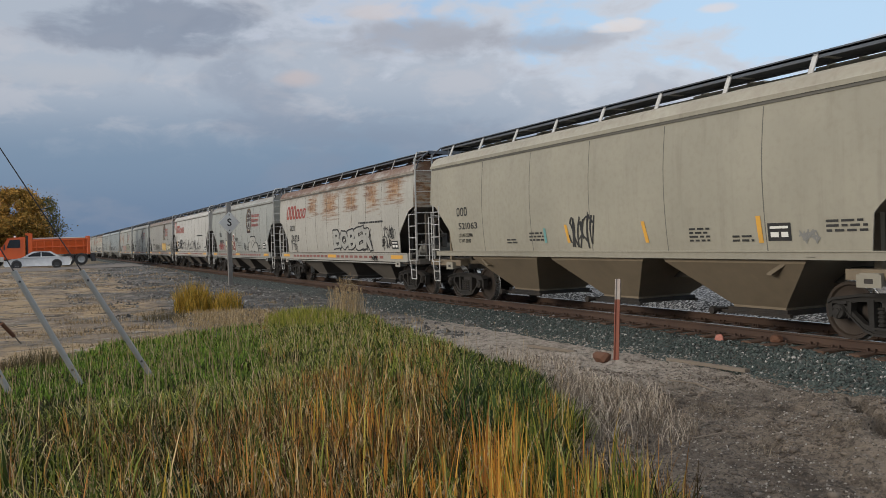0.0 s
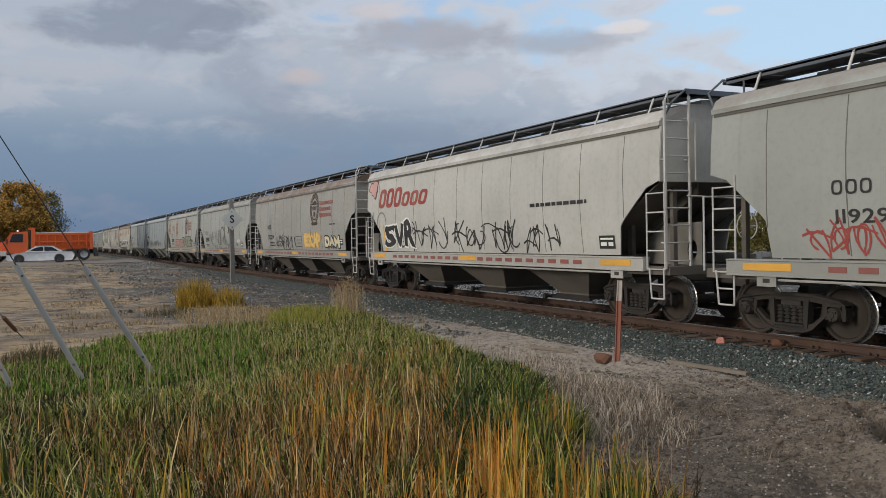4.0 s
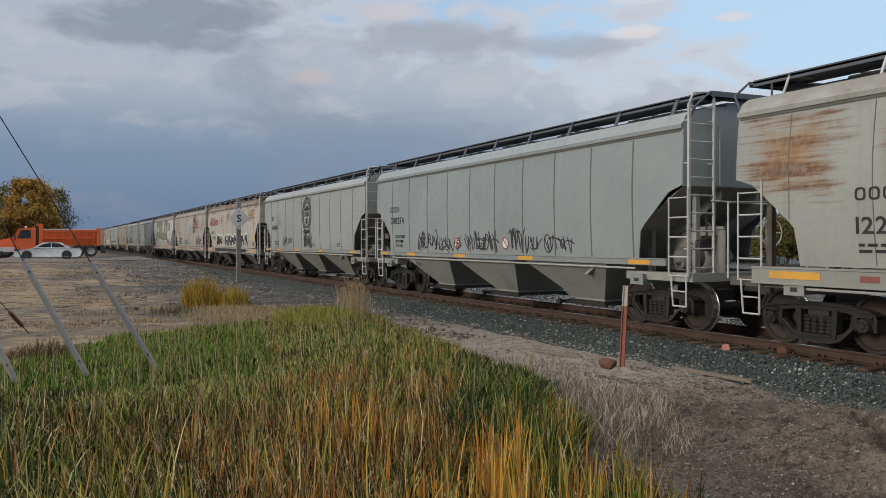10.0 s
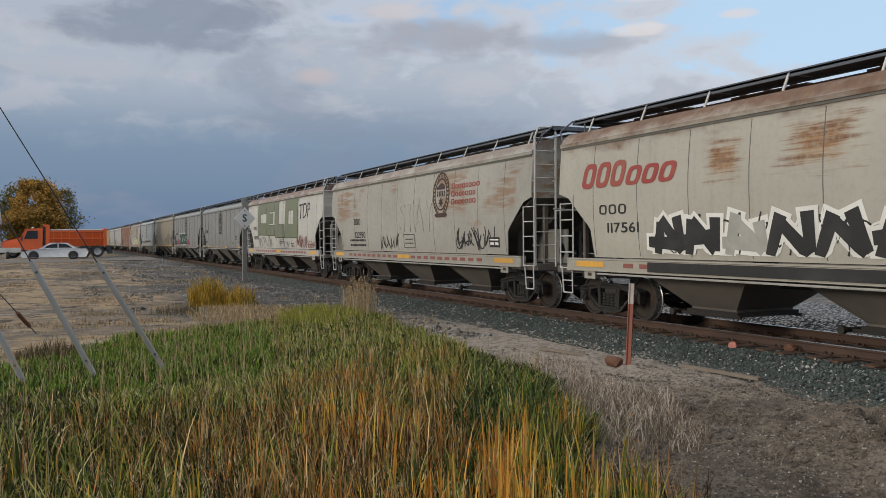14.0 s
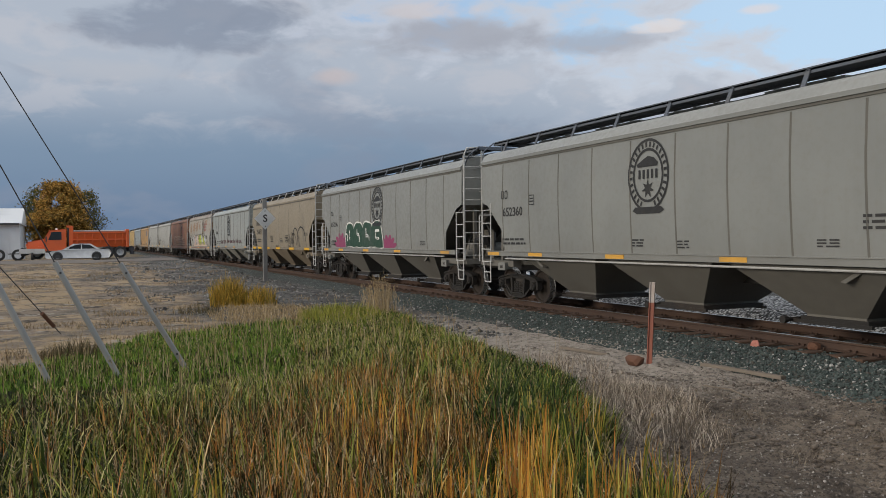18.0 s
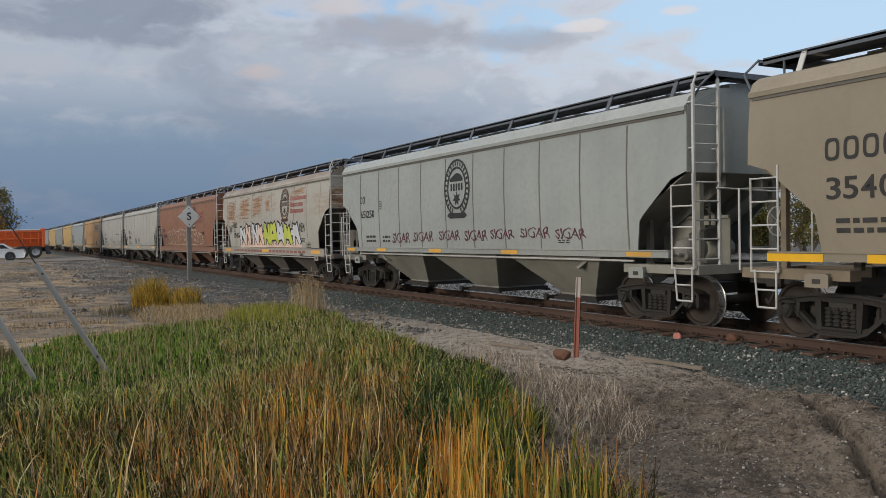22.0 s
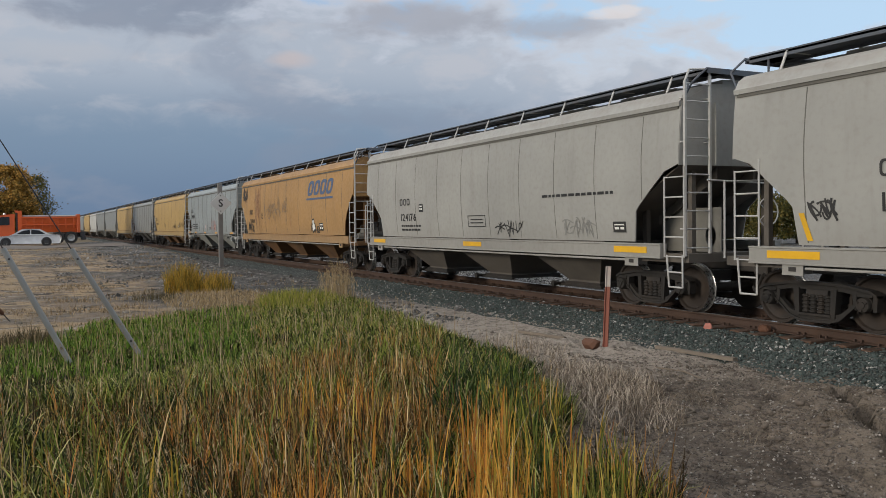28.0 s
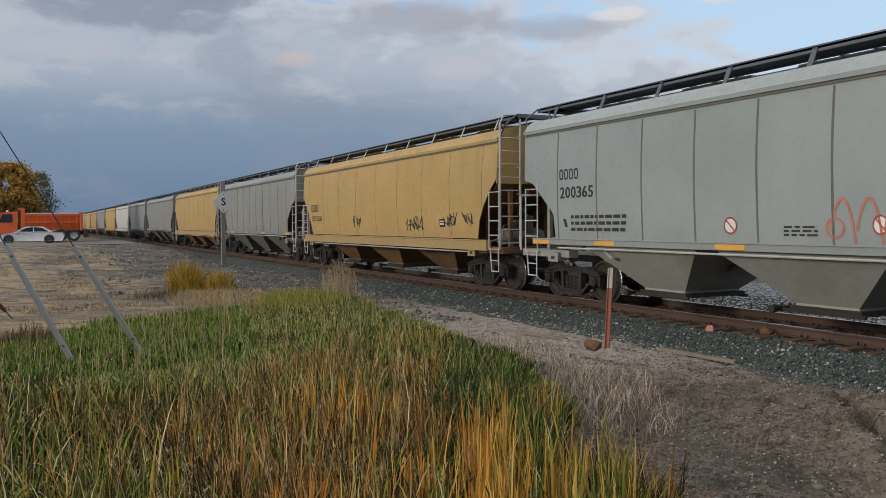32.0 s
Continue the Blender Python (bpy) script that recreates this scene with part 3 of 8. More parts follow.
for _ in range(52000):
    x = -1.5 - 26 * rs.rand() ** 1.3
    d = 0.95 + 2.1 * rs.rand()
    y = TRACK_Y - d
    if d > 2.45 + 0.14 * noise.noise((x * 0.9, 3.0, 0)) + 0.5 * smooth(x, -10.5, -7.5) or (d < 1.36 and rs.rand() < 0.9):
        continue
    spots.append((x, y, max(bed_z(x, y), ground_z(x, y) - 0.01) + 0.006, rs.uniform(0.009, 0.026)))
stone_mesh("ballast_stones", spots, M_STONES, "loose crushed ballast stones in grey-green")
spots = []
for _ in range(44000):
    x, y = -3 - 22 * rs.rand() ** 1.7, 3.2 + 7.2 * rs.rand()
    if y < 5.2 - 0.25 * (x + 6) and rs.rand() < 0.8:
        continue
    if y - 0.35 * (x + 9) > 7.4 and x < -11 and rs.rand() < 0.6:
        continue
    if x < -11.3 and y > 7.3 and rs.rand() < 0.92:
        continue
    spots.append((x, y, ground_z(x, y) + 0.001, rs.uniform(0.004, 0.013)))
stone_mesh("dirt_pebbles", spots, M_PEBBLE, "small stones on bare dirt")
spots = []
for _ in range(16000):
    x, y = -4.5 - 12 * rs.rand() ** 1.4, 4.0 + 6.0 * rs.rand()
    k = 0.35 + 1.6 * noise.noise((x * 0.9, y * 1.2, 44.0)) - 0.7 * smooth(-x, 10.8, 12.2) * smooth(y, 7.0, 8.0)
    if rs.rand() < k and y < 9.9 + 0.02 * x:
        spots.append((x, y, ground_z(x, y) + 0.004, 0.009 + 0.032 * rs.rand() ** 4))
clod_mesh("dirt_clods", spots, M_CLOD, "crumbled clods of dark earth")
spots = []
for _ in range(26000):
    x, y = -17 - 50 * rs.rand() ** 1.4, 1.0 + 9.2 * rs.rand()
    k = 0.25 + 1.5 * noise.noise((x * 0.45, y * 1.1, 15.0)) + 0.7 * noise.noise((x * 1.3, y * 2.6, 16.0)) - 0.35 * smooth(4.6 - y, 0.0, 1.5)
    if rs.rand() > k or math.hypot(x, y) < 25.5 and y < 7.6:
        continue
    spots.append((x, y, ground_z(x, y) + 0.004, rs.uniform(0.015, 0.05) * (2.2 if rs.rand() < 0.05 else 1.0)))
stone_mesh("rubble", spots, M_RUBBLE, "grey rubble and gravel strewn over the stubble")


def rail_profile(bm, x0, x1):
    half = [(0.07, -0.172), (0.07, -0.16), (0.012, -0.14), (0.01, -0.045), (0.035, -0.035), (0.036, -0.006)]
    ring = half + [(-a, b) for a, b in half[::-1]]
    a = [bm.verts.new((x0, p, q)) for p, q in ring]
    b = [bm.verts.new((x1, p, q)) for p, q in ring]
    for i in range(len(ring)):
        j = (i + 1) % len(ring)
        bm.faces.new((a[i], a[j], b[j], b[i]))
    bm.faces.new(a)
    bm.faces.new(b[::-1])


track = tagged(thing("railway_track", (0, TRACK_Y, 0), "rusty steel rails on old timber ties", "railway track"), kind="structure")
for side in (-0.7535, 0.7535):
    r = put("rail", shared(("rail",), lambda bm: rail_profile(bm, -700, 60)), M_RAIL, track, (0, side, 0))
    put("rail_head", shared(("rail_head",), lambda bm: quad_box(bm, -700, 60, -0.028, 0.028, -0.006, 0.0)), M_RAILTOP, r, (0, 0, 0), "worn bright rail head")


def tie(bm):
    quad_box(bm, -0.115, 0.115, -1.3, 1.3, -0.36, -0.165)
    bevelled(bm, 0.012)


def tie_plate(bm):
    quad_box(bm, -0.09, 0.09, -0.19, 0.19, -0.166, -0.155)
    for sx in (-0.06, 0.06):
        for sy in (-0.11, 0.11):
            quad_box(bm, sx - 0.014, sx + 0.014, sy - 0.02, sy + 0.02, -0.16, -0.115)


rnd = random.Random(4)
for i in range(190):
    x = 1.0 - 0.51 * i + rnd.uniform(-0.03, 0.03)
    t = put("tie", shared(("tie",), tie), M_TIE, track, (x, rnd.uniform(-0.06, 0.06), rnd.uniform(-0.012, 0.008)), turn=(0, 0, rnd.uniform(-0.02, 0.02)))
    if i < 70:
        for side in (-0.7535, 0.7535):
            put("tie_plate", shared(("tie_plate",), tie_plate), M_RAIL, t, (0, side, 0))

# ---- hopper cars ----
V_TRAIN = 11.597          # metres a second
END_GAP = 1.36            # from a car's front sheet to the rear sheet of the car ahead


def half_width(z, kind):
    """Half the body's width at height z: bowed sides on the older cars, flatter on the newer."""
    k = (z - 2.6) / 1.35
    return 1.52 - (0.085 if kind != "new" else 0.03) * k * k


def low_edge(d, kind):
    """Lower edge of the side sheet at d metres from its end."""
    if kind == "round":       # end opening with a bowed edge
        pts = ((0, 2.9), (0.25, 2.7), (0.6, 2.35), (0.9, 1.95), (1.05, 1.6), (1.12, 1.35), (9, 1.35))
    else:
        pts = ((0, 2.8), (0.38, 2.68), (1.12, 2.06), (1.22, 1.95), (1.28, 1.7), (1.3, 1.35), (9, 1.35))
    for (a, p), (b, q) in zip(pts, pts[1:]):
        if d <= b:
            return p + (q - p) * (d - a) / (b - a)
    return 1.35


def body_mesh(L, kind):
    def make(bm):
        ends = (0, 0.2, 0.38, 0.7, 0.95, 1.12, 1.22, 1.3)
        mid = [1.3 + (L - 2.6) * i / 10 for i in range(1, 10)]
        xs = list(ends) + mid + [L - e for e in ends[::-1]]
        rows = 8
        for s in (-1, 1):
            shells = []
            for inset in (0.0, 0.022):
                g = []
                for x in xs:
                    zl = low_edge(min(x, L - x), kind)
                    g.append([bm.verts.new((x - L / 2, s * (half_width(zl + (3.93 - zl) * j / rows, kind) - inset), zl + (3.93 - zl) * j / rows)) for j in range(rows + 1)])
                for a, b in zip(g, g[1:]):
                    for j in range(rows):
                        bm.faces.new((a[j], b[j], b[j + 1], a[j + 1]))
                shells.append(g)
            rim = [(i, 0) for i in range(len(xs))] + [(len(xs) - 1, j) for j in range(1, rows + 1)] + [(i, rows) for i in range(len(xs) - 2, -1, -1)] + [(0, j) for j in range(rows - 1, 0, -1)]
            for (i, j), (k, m) in zip(rim, rim[1:] + rim[:1]):
                bm.faces.new((shells[0][i][j], shells[0][k][m], shells[1][k][m], shells[1][i][j]))
    return shared(("body", L, kind), make, True)


def end_sheet(kind):
    def make(bm):
        rows = 6
        zs = [2.78 + (3.96 - 2.78) * j / rows for j in range(rows + 1)]
        ring = [(-half_width(min(z, 3.93), kind) + 0.012, z) for z in zs]
        ring += [(-0.9, 4.2), (-0.4, 4.27)]
        ring += [(-a, z) for a, z in ring[::-1]]
        a = [bm.verts.new((-0.02, y, z)) for y, z in ring]
        b = [bm.verts.new((0.012, y, z)) for y, z in ring]
        bm.faces.new(a)
        bm.faces.new(b[::-1])
        for k in range(len(ring)):
            m = (k + 1) % len(ring)
            bm.faces.new((a[k], b[k], b[m], a[m]))
        for y in (-0.6, 0.6):
            quad_box(bm, 0.012, 0.05, y - 0.03, y + 0.03, 2.8, 3.95)
    return shared(("end_sheet", kind), make)


def roof_mesh(L, kind):
    def make(bm):
        w = half_width(3.93, kind)
        half = [(-w - 0.05, 3.86), (-w - 0.055, 3.94), (-w - 0.01, 3.97), (-w + 0.06, 4.1), (-w + 0.2, 4.19), (-0.75, 4.3), (-0.42, 4.32), (-0.42, 4.4), (0.0, 4.42)]
        ring = half + [(-a, b) for a, b in half[-2::-1]]
        cols = []
        for x in (-L / 2, -L / 2 + 0.02, L / 2 - 0.02, L / 2):
            cols.append([bm.verts.new((x, a, b)) for a, b in ring])
        for a, b in zip(cols, cols[1:]):
            for j in range(len(ring) - 1):
                bm.faces.new((a[j], b[j], b[j + 1], a[j + 1]))
        for c in (cols[0], cols[-1]):
            bm.faces.new(c)
    return shared(("roof", L, kind), make, True)


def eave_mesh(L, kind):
    """Dark strip added as the shadow line under the roof flange."""
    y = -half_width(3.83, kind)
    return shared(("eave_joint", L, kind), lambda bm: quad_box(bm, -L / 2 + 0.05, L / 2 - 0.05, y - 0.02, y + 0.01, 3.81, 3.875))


def slope_mesh():
    def make(bm):
        prism(bm, [(0, 2.82), (0.04, 2.82), (3.3, 1.02), (3.2, 1.0)], -1.42, 1.42)
    return shared(("end_slope_sheet",), make)


def slope_rib(bm):
    prism(bm, [(0.08, 2.77), (0.08, 2.55), (1.7, 1.66), (1.7, 1.87)], -0.02, 0.02)


def hopper_mesh():
    def make(bm):
        rings = []
        for hx, hy, z in ((1.72, 1.44, 1.34), (1.62, 1.43, 1.2), (0.6, 0.72, 0.4), (0.6, 0.72, 0.36)):
            rings.append([bm.verts.new((sx * hx, sy * hy, z)) for sx, sy in ((-1, -1), (1, -1), (1, 1), (-1, 1))])
        for a, c in zip(rings, rings[1:]):
            for i in range(4):
                bm.faces.new((a[i], a[(i + 1) % 4], c[(i + 1) % 4], c[i]))
        bm.faces.new(rings[-1])
        bm.faces.new(rings[0][::-1])
    return shared(("hopper_bay",), make)


def gate(bm):
    """Sliding outlet gate under a bay, with its rack shaft."""
    quad_box(bm, -0.68, 0.68, -0.78, 0.78, 0.27, 0.36)
    quad_box(bm, -1.0, 0.75, -0.8, -0.74, 0.24, 0.3)
    quad_box(bm, -1.0, 0.75, 0.74, 0.8, 0.24, 0.3)
    tube(bm, (-0.86, -0.95, 0.29), (-0.86, 0.95, 0.29), 0.035, 8)
    tube(bm, (-0.86, -1.02, 0.29), (-0.86, -0.93, 0.29), 0.07, 8)


def sill_mesh(L, kind):
    def make(bm):
        a = L / 2 - 0.42
        if kind in ("new", "smooth"):
            ring = [(-1.56, 1.27), (-1.56, 1.385), (-1.58, 1.39), (-1.58, 1.41), (-1.44, 1.41), (-1.44, 1.27)]
        else:
            ring = [(-1.60, 1.045), (-1.60, 1.065), (-1.585, 1.07), (-1.585, 1.29), (-1.60, 1.30), (-1.60, 1.325), (-1.42, 1.325), (-1.45, 1.045)]
        p = [bm.verts.new((-a, y, z)) for y, z in ring]
        q = [bm.verts.new((a, y, z)) for y, z in ring]
        for k in range(len(ring)):
            m = (k + 1) % len(ring)
            bm.faces.new((p[k], q[k], q[m], p[m]))
        bm.faces.new(p[::-1])
        bm.faces.new(q)
        bmesh.ops.translate(bm, verts=bm.verts[:], vec=(0, 1.5, 0))
    return shared(("side_sill", L, kind), make)


def end_frame(bm):
    """End platform, seen from outside at +x: a sill with a draft box behind it. Origin at the body's end, rail level."""
    outline = [(0.2, -1.45), (0.2, 1.45), (-1.75, 1.45), (-1.75, 1.2), (-0.12, 1.2), (-0.12, 0.3), (-1.3, 0.3), (-1.3, -0.3), (-0.12, -0.3), (-0.12, -1.2), (-1.75, -1.2), (-1.75, -1.45)]
    lo = [bm.verts.new((x, y, 0.98)) for x, y in outline]
    hi = [bm.verts.new((x, y, 1.14)) for x, y in outline]
    bm.faces.new(lo[::-1])
    bm.faces.new(hi)
    for i in range(len(outline)):
        j = (i + 1) % len(outline)
        bm.faces.new((lo[i], lo[j], hi[j], hi[i]))


def end_post(bm):
    quad_box(bm, -0.05, 0.05, -0.05, 0.05, 1.12, 2.78)


def short_post(bm):
    quad_box(bm, -0.06, 0.06, -0.05, 0.05, 1.12, 1.97)


def bolster_pad(bm):
    quad_box(bm, -0.16, 0.16, -1.56, -1.3, 0.9, 1.09)
    quad_box(bm, -0.2, 0.2, -1.57, -1.55, 0.88, 1.07)


def coupler(bm):
    quad_box(bm, 0.0, 0.52, -0.09, 0.09, 0.78, 0.96)
    quad_box(bm, 0.45, 0.76, -0.2, 0.12, 0.74, 1.0)
    tube(bm, (0.62, -0.1, 0.7), (0.62, -0.1, 1.04), 0.06, 8)
    tube(bm, (0.3, 0.35, 0.8), (0.55, 0.3, 0.45), 0.03)
    tube(bm, (0.55, 0.3, 0.45), (0.78, 0.1, 0.5), 0.03)
    bevelled(bm, 0.015)


def side_ladder(bm):
    """Frame of the low ladder on the side by the car's front corner; origin at the corner, x forwards."""
    for x in (-0.36, 0.16):
        tube(bm, (x, 0, 1.08), (x, 0, 2.58 if x < 0 else 2.75), 0.017)
    for z in (1.09, 2.56):
        tube(bm, (-0.36, 0, z), (0.16, 0, z), 0.013)


def stirrup(bm):
    """Bent foothold under the side ladder."""
    tube(bm, (-0.3, 0, 1.12), (-0.26, 0.02, 0.52), 0.018)
    tube(bm, (0.12, 0, 1.12), (0.10, 0.02, 0.52), 0.018)
    tube(bm, (-0.26, 0.02, 0.52), (0.10, 0.02, 0.52), 0.018)
    tube(bm, (-0.28, 0.01, 0.8), (0.11, 0.01, 0.8), 0.016)


def end_ladder(bm):
    """Frame of the tall ladder up the front end; origin at the corner, rungs run inwards along +y."""
    for y in (0.0, 0.6):
        quad_box(bm, 0.135, 0.185, y - 0.02, y + 0.02, 1.1, 4.42 if y else 4.3)
    for z in (1.25, 4.25):
        tube(bm, (0.16, 0.0, z), (0.16, 0.6, z), 0.016)
    tube(bm, (0.16, 0.0, 4.28), (0.16, 0.1, 4.5), 0.02)
    tube(bm, (0.16, 0.1, 4.5), (0.16, 0.75, 4.56), 0.02)
    tube(bm, (0.16, 0.6, 4.42), (0.16, 0.6, 4.54), 0.018)
    for z in (1.6, 3.2, 4.0):
        tube(bm, (0.0, 0.03, z), (0.16, 0.03, z), 0.016)
        tube(bm, (0.0, 0.6, z), (0.16, 0.6, z), 0.016)


def ladders(car, L, mat):
    """Ladders at the near side's two ends: frames and their rungs."""
    rung_x = shared(("rung_side",), lambda bm: tube(bm, (-0.36, 0, 0), (0.16, 0, 0), 0.016))
    rung_y = shared(("rung_end",), lambda bm: tube(bm, (0.16, 0, 0), (0.16, 0.6, 0), 0.016))
    for x in (L / 2, -L / 2 + 0.42):
        f = put("side_ladder", shared(("side_ladder",), side_ladder), mat, car, (x, -1.53, 0))
        put("stirrup", shared(("stirrup",), stirrup), mat, car, (x, -1.53, 0))
        for z in (1.45, 1.82, 2.19):
            put("rung", rung_x, mat, f, (0, 0, z))
    f = put("end_ladder", shared(("end_ladder",), end_ladder), mat, car, (L / 2, -1.5, 0))
    for k in range(8):
        put("rung", rung_y, mat, f, (0, 0, 1.6 + 0.333 * k))


def crossover_bar(bm):
    tube(bm, (0.2, -1.0, 2.5), (0.2, 1.5, 2.42), 0.018)
    tube(bm, (0.2, 1.5, 2.42), (0.2, 1.5, 1.1), 0.018)


def roof_walk_mesh(L, kind):
    def make(bm):
        a = L / 2 + 0.1
        quad_box(bm, -a, a, -0.3, 0.3, 0.0, 0.035)
        quad_box(bm, -a, a, -0.3, -0.285, -0.05, 0.06)
        quad_box(bm, -a, a, 0.285, 0.3, -0.05, 0.06)
        n = int(2 * a / 0.3)
        for i in range(n):
            x = -a + 2 * a * (i + 0.5) / n
            quad_box(bm, x - 0.012, x + 0.012, -0.28, 0.28, 0.035, 0.05)
    return shared(("roof_walk", L, kind), make)


def walk_bracket(wide):
    def make(bm):
        w = 0.05 if wide else 0.022
        prism(bm, [(-w, 4.52), (w, 4.52), (w, 4.12), (-w, 4.12)], -0.012, 0.012)
        quad_box(bm, -w, w, -0.012, 0.55, 4.49, 4.515)
        # lean the bracket outwards to the roof edge
        for v in bm.verts:
            v.co.y -= (4.52 - v.co.z) * 0.45
    return shared(("walk_bracket", wide), make)


def end_walk(bm):
    """Cross platform of the roof walk over the car's end."""
    quad_box(bm, -0.35, 0.2, -1.0, 1.0, 4.5, 4.53)
    quad_box(bm, 0.19, 0.21, -1.0, 1.0, 4.46, 4.56)
    for y in (-1.0, 1.0):
        tube(bm, (0.2, y, 4.55), (0.2, y * 1.35, 4.28), 0.02)
        tube(bm, (0.2, y * 1.35, 4.28), (0.02, y * 1.4, 4.0), 0.02)
        tube(bm, (-0.3, y, 4.5), (-0.3, y, 4.22), 0.02)


def hatch(bm):
    quad_box(bm, -0.9, 0.9, -0.36, 0.36, 4.4, 4.45)
    for x in (-0.6, 0.0, 0.6):
        quad_box(bm, x - 0.03, x + 0.03, -0.42, 0.42, 4.44, 4.475)


def wheel_part(bm):
    # tread from y=-0.075 to 0.065, flange on the inner (+y) side
    lathe_y(bm, [(0.0, -0.06), (0.1, -0.065), (0.13, -0.03), (0.3, 0.0), (0.385, -0.03), (0.405, -0.07), (0.452, -0.07)], 28)
    lathe_y(bm, [(0.455, 0.07), (0.485, 0.075), (0.48, 0.095), (0.40, 0.095), (0.3, 0.04), (0.13, 0.08), (0.0, 0.08)], 28)


def tread(bm):
    lathe_y(bm, [(0.452, -0.07), (0.457, -0.05), (0.46, 0.07), (0.483, 0.074)], 28)


def axle(bm):
    lathe_y(bm, [(0.0, -1.06), (0.075, -1.06), (0.075, -0.8), (0.09, -0.7), (0.08, 0.0), (0.09, 0.7), (0.075, 0.8), (0.075, 1.06), (0.0, 1.06)], 10)


def bearing(bm):
    """Roller bearing with its end cap and three cap screws, on the outside of the axle; the near side."""
    lathe_y(bm, [(0.0, -0.155), (0.05, -0.155), (0.055, -0.14), (0.105, -0.135), (0.115, -0.12), (0.115, -0.06), (0.125, -0.055), (0.125, 0.06), (0.0, 0.06)], 16)
    for a in range(3):
        c, s = math.cos(a * 2.0944 + 0.5), math.sin(a * 2.0944 + 0.5)
        tube(bm, (0.08 * c, -0.16, 0.08 * s), (0.08 * c, -0.13, 0.08 * s), 0.017, 6)


def side_frame(bm):
    """Cast truck side frame in the x-z plane, axles 1.78 m apart: an arched top chord, a dipped lower chord, two columns round the
    spring window, a flange along the edges and a jaw over each bearing."""
    def band(upper, lower, y0, y1):
        pts = list(zip(upper, lower))
        cols = [[bm.verts.new(p) for p in ((a[0], y0, a[1]), (b[0], y0, b[1]), (b[0], y1, b[1]), (a[0], y1, a[1]))] for a, b in pts]
        for p, q in zip(cols, cols[1:]):
            for k in range(4):
                bm.faces.new((p[k], q[k], q[(k + 1) % 4], p[(k + 1) % 4]))
        bm.faces.new(cols[0])
        bm.faces.new(cols[-1][::-1])

    top = [(-1.1, 0.60), (-1.0, 0.66), (-0.8, 0.69), (-0.5, 0.735), (0.0, 0.75), (0.5, 0.735), (0.8, 0.69), (1.0, 0.66), (1.1, 0.60)]
    band(top, [(x, z - (0.075 if abs(x) > 0.9 else 0.11)) for x, z in top], -0.05, 0.05)
    band([(x, z + 0.012) for x, z in top], [(x, z - 0.03) for x, z in top], -0.095, 0.095)
    low = [(-0.80, 0.56), (-0.66, 0.44), (-0.48, 0.29), (-0.3, 0.235), (0.0, 0.225), (0.3, 0.235), (0.48, 0.29), (0.66, 0.44), (0.80, 0.56)]
    band(low, [(x * (1.0 if abs(x) < 0.5 else 0.95), z - 0.10) for x, z in low], -0.05, 0.05)
    band([(x * 0.99, z - 0.075) for x, z in low], [(x * 0.97, z - 0.115) for x, z in low], -0.085, 0.085)
    for s in (-1, 1):
        prism(bm, [(s * 0.41, 0.66), (s * 0.30, 0.66), (s * 0.29, 0.2), (s * 0.37, 0.2)], -0.075, 0.06)
        prism(bm, [(s * 1.10, 0.60), (s * 1.03, 0.60), (s * 1.03, 0.36), (s * 1.09, 0.36)], -0.07, 0.07)
        prism(bm, [(s * 0.75, 0.62), (s * 0.68, 0.60), (s * 0.70, 0.38), (s * 0.75, 0.36)], -0.07, 0.07)
        quad_box(bm, *sorted((s * 0.76, s * 1.02)), -0.08, 0.08, 0.575, 0.62)
    quad_box(bm, -0.30, 0.30, -0.09, 0.07, 0.215, 0.25)


def spring(bm):
    """One coil spring of the truck, as a ribbed column."""
    n, prof = 8, []
    for k in range(5):
        prof += [(0.05, 0.255 + 0.062 * k), (0.066, 0.27 + 0.062 * k), (0.066, 0.29 + 0.062 * k), (0.05, 0.305 + 0.062 * k)]
    rings = [[bm.verts.new((r * math.cos(2 * math.pi * i / n), r * math.sin(2 * math.pi * i / n), z)) for i in range(n)] for r, z in prof]
    for a, b in zip(rings, rings[1:]):
        for i in range(n):
            bm.faces.new((a[i], a[(i + 1) % n], b[(i + 1) % n], b[i]))


def truck_bolster(bm):
    quad_box(bm, -0.2, 0.2, -1.02, 1.02, 0.5, 0.72)
    quad_box(bm, -0.3, 0.3, -0.25, 0.25, 0.7, 0.82)
    for s in (-1, 1):
        quad_box(bm, s * 0.42 - 0.06, s * 0.42 + 0.06, -0.75, 0.75, 0.3, 0.42)


def reservoir(bm):
    """Air reservoir across the front platform; origin at the body's front end."""
    lathe_y(bm, [(0, -0.95), (0.13, -0.93), (0.2, -0.85), (0.21, -0.6), (0.21, 0.2), (0.16, 0.37), (0, 0.4)], 16, -0.8, 1.42)


def brake_cylinder(bm):
    lathe_y(bm, [(0, -1.2), (0.11, -1.2), (0.12, -1.17), (0.12, -0.95), (0.14, -0.94), (0.14, -0.9), (0, -0.9)], 14, -0.42, 1.32)
    tube(bm, (-0.42, -1.2, 1.32), (-0.42, -1.32, 1.32), 0.03, 8)


def brake_valve(bm):
    quad_box(bm, -0.5, -0.3, -0.75, -0.45, 1.55, 1.85)
    quad_box(bm, -0.46, -0.34, -0.82, -0.6, 1.62, 1.78)
    quad_box(bm, -0.42, -0.3, -0.4, -0.2, 1.5, 1.95)
    bevelled(bm, 0.02)


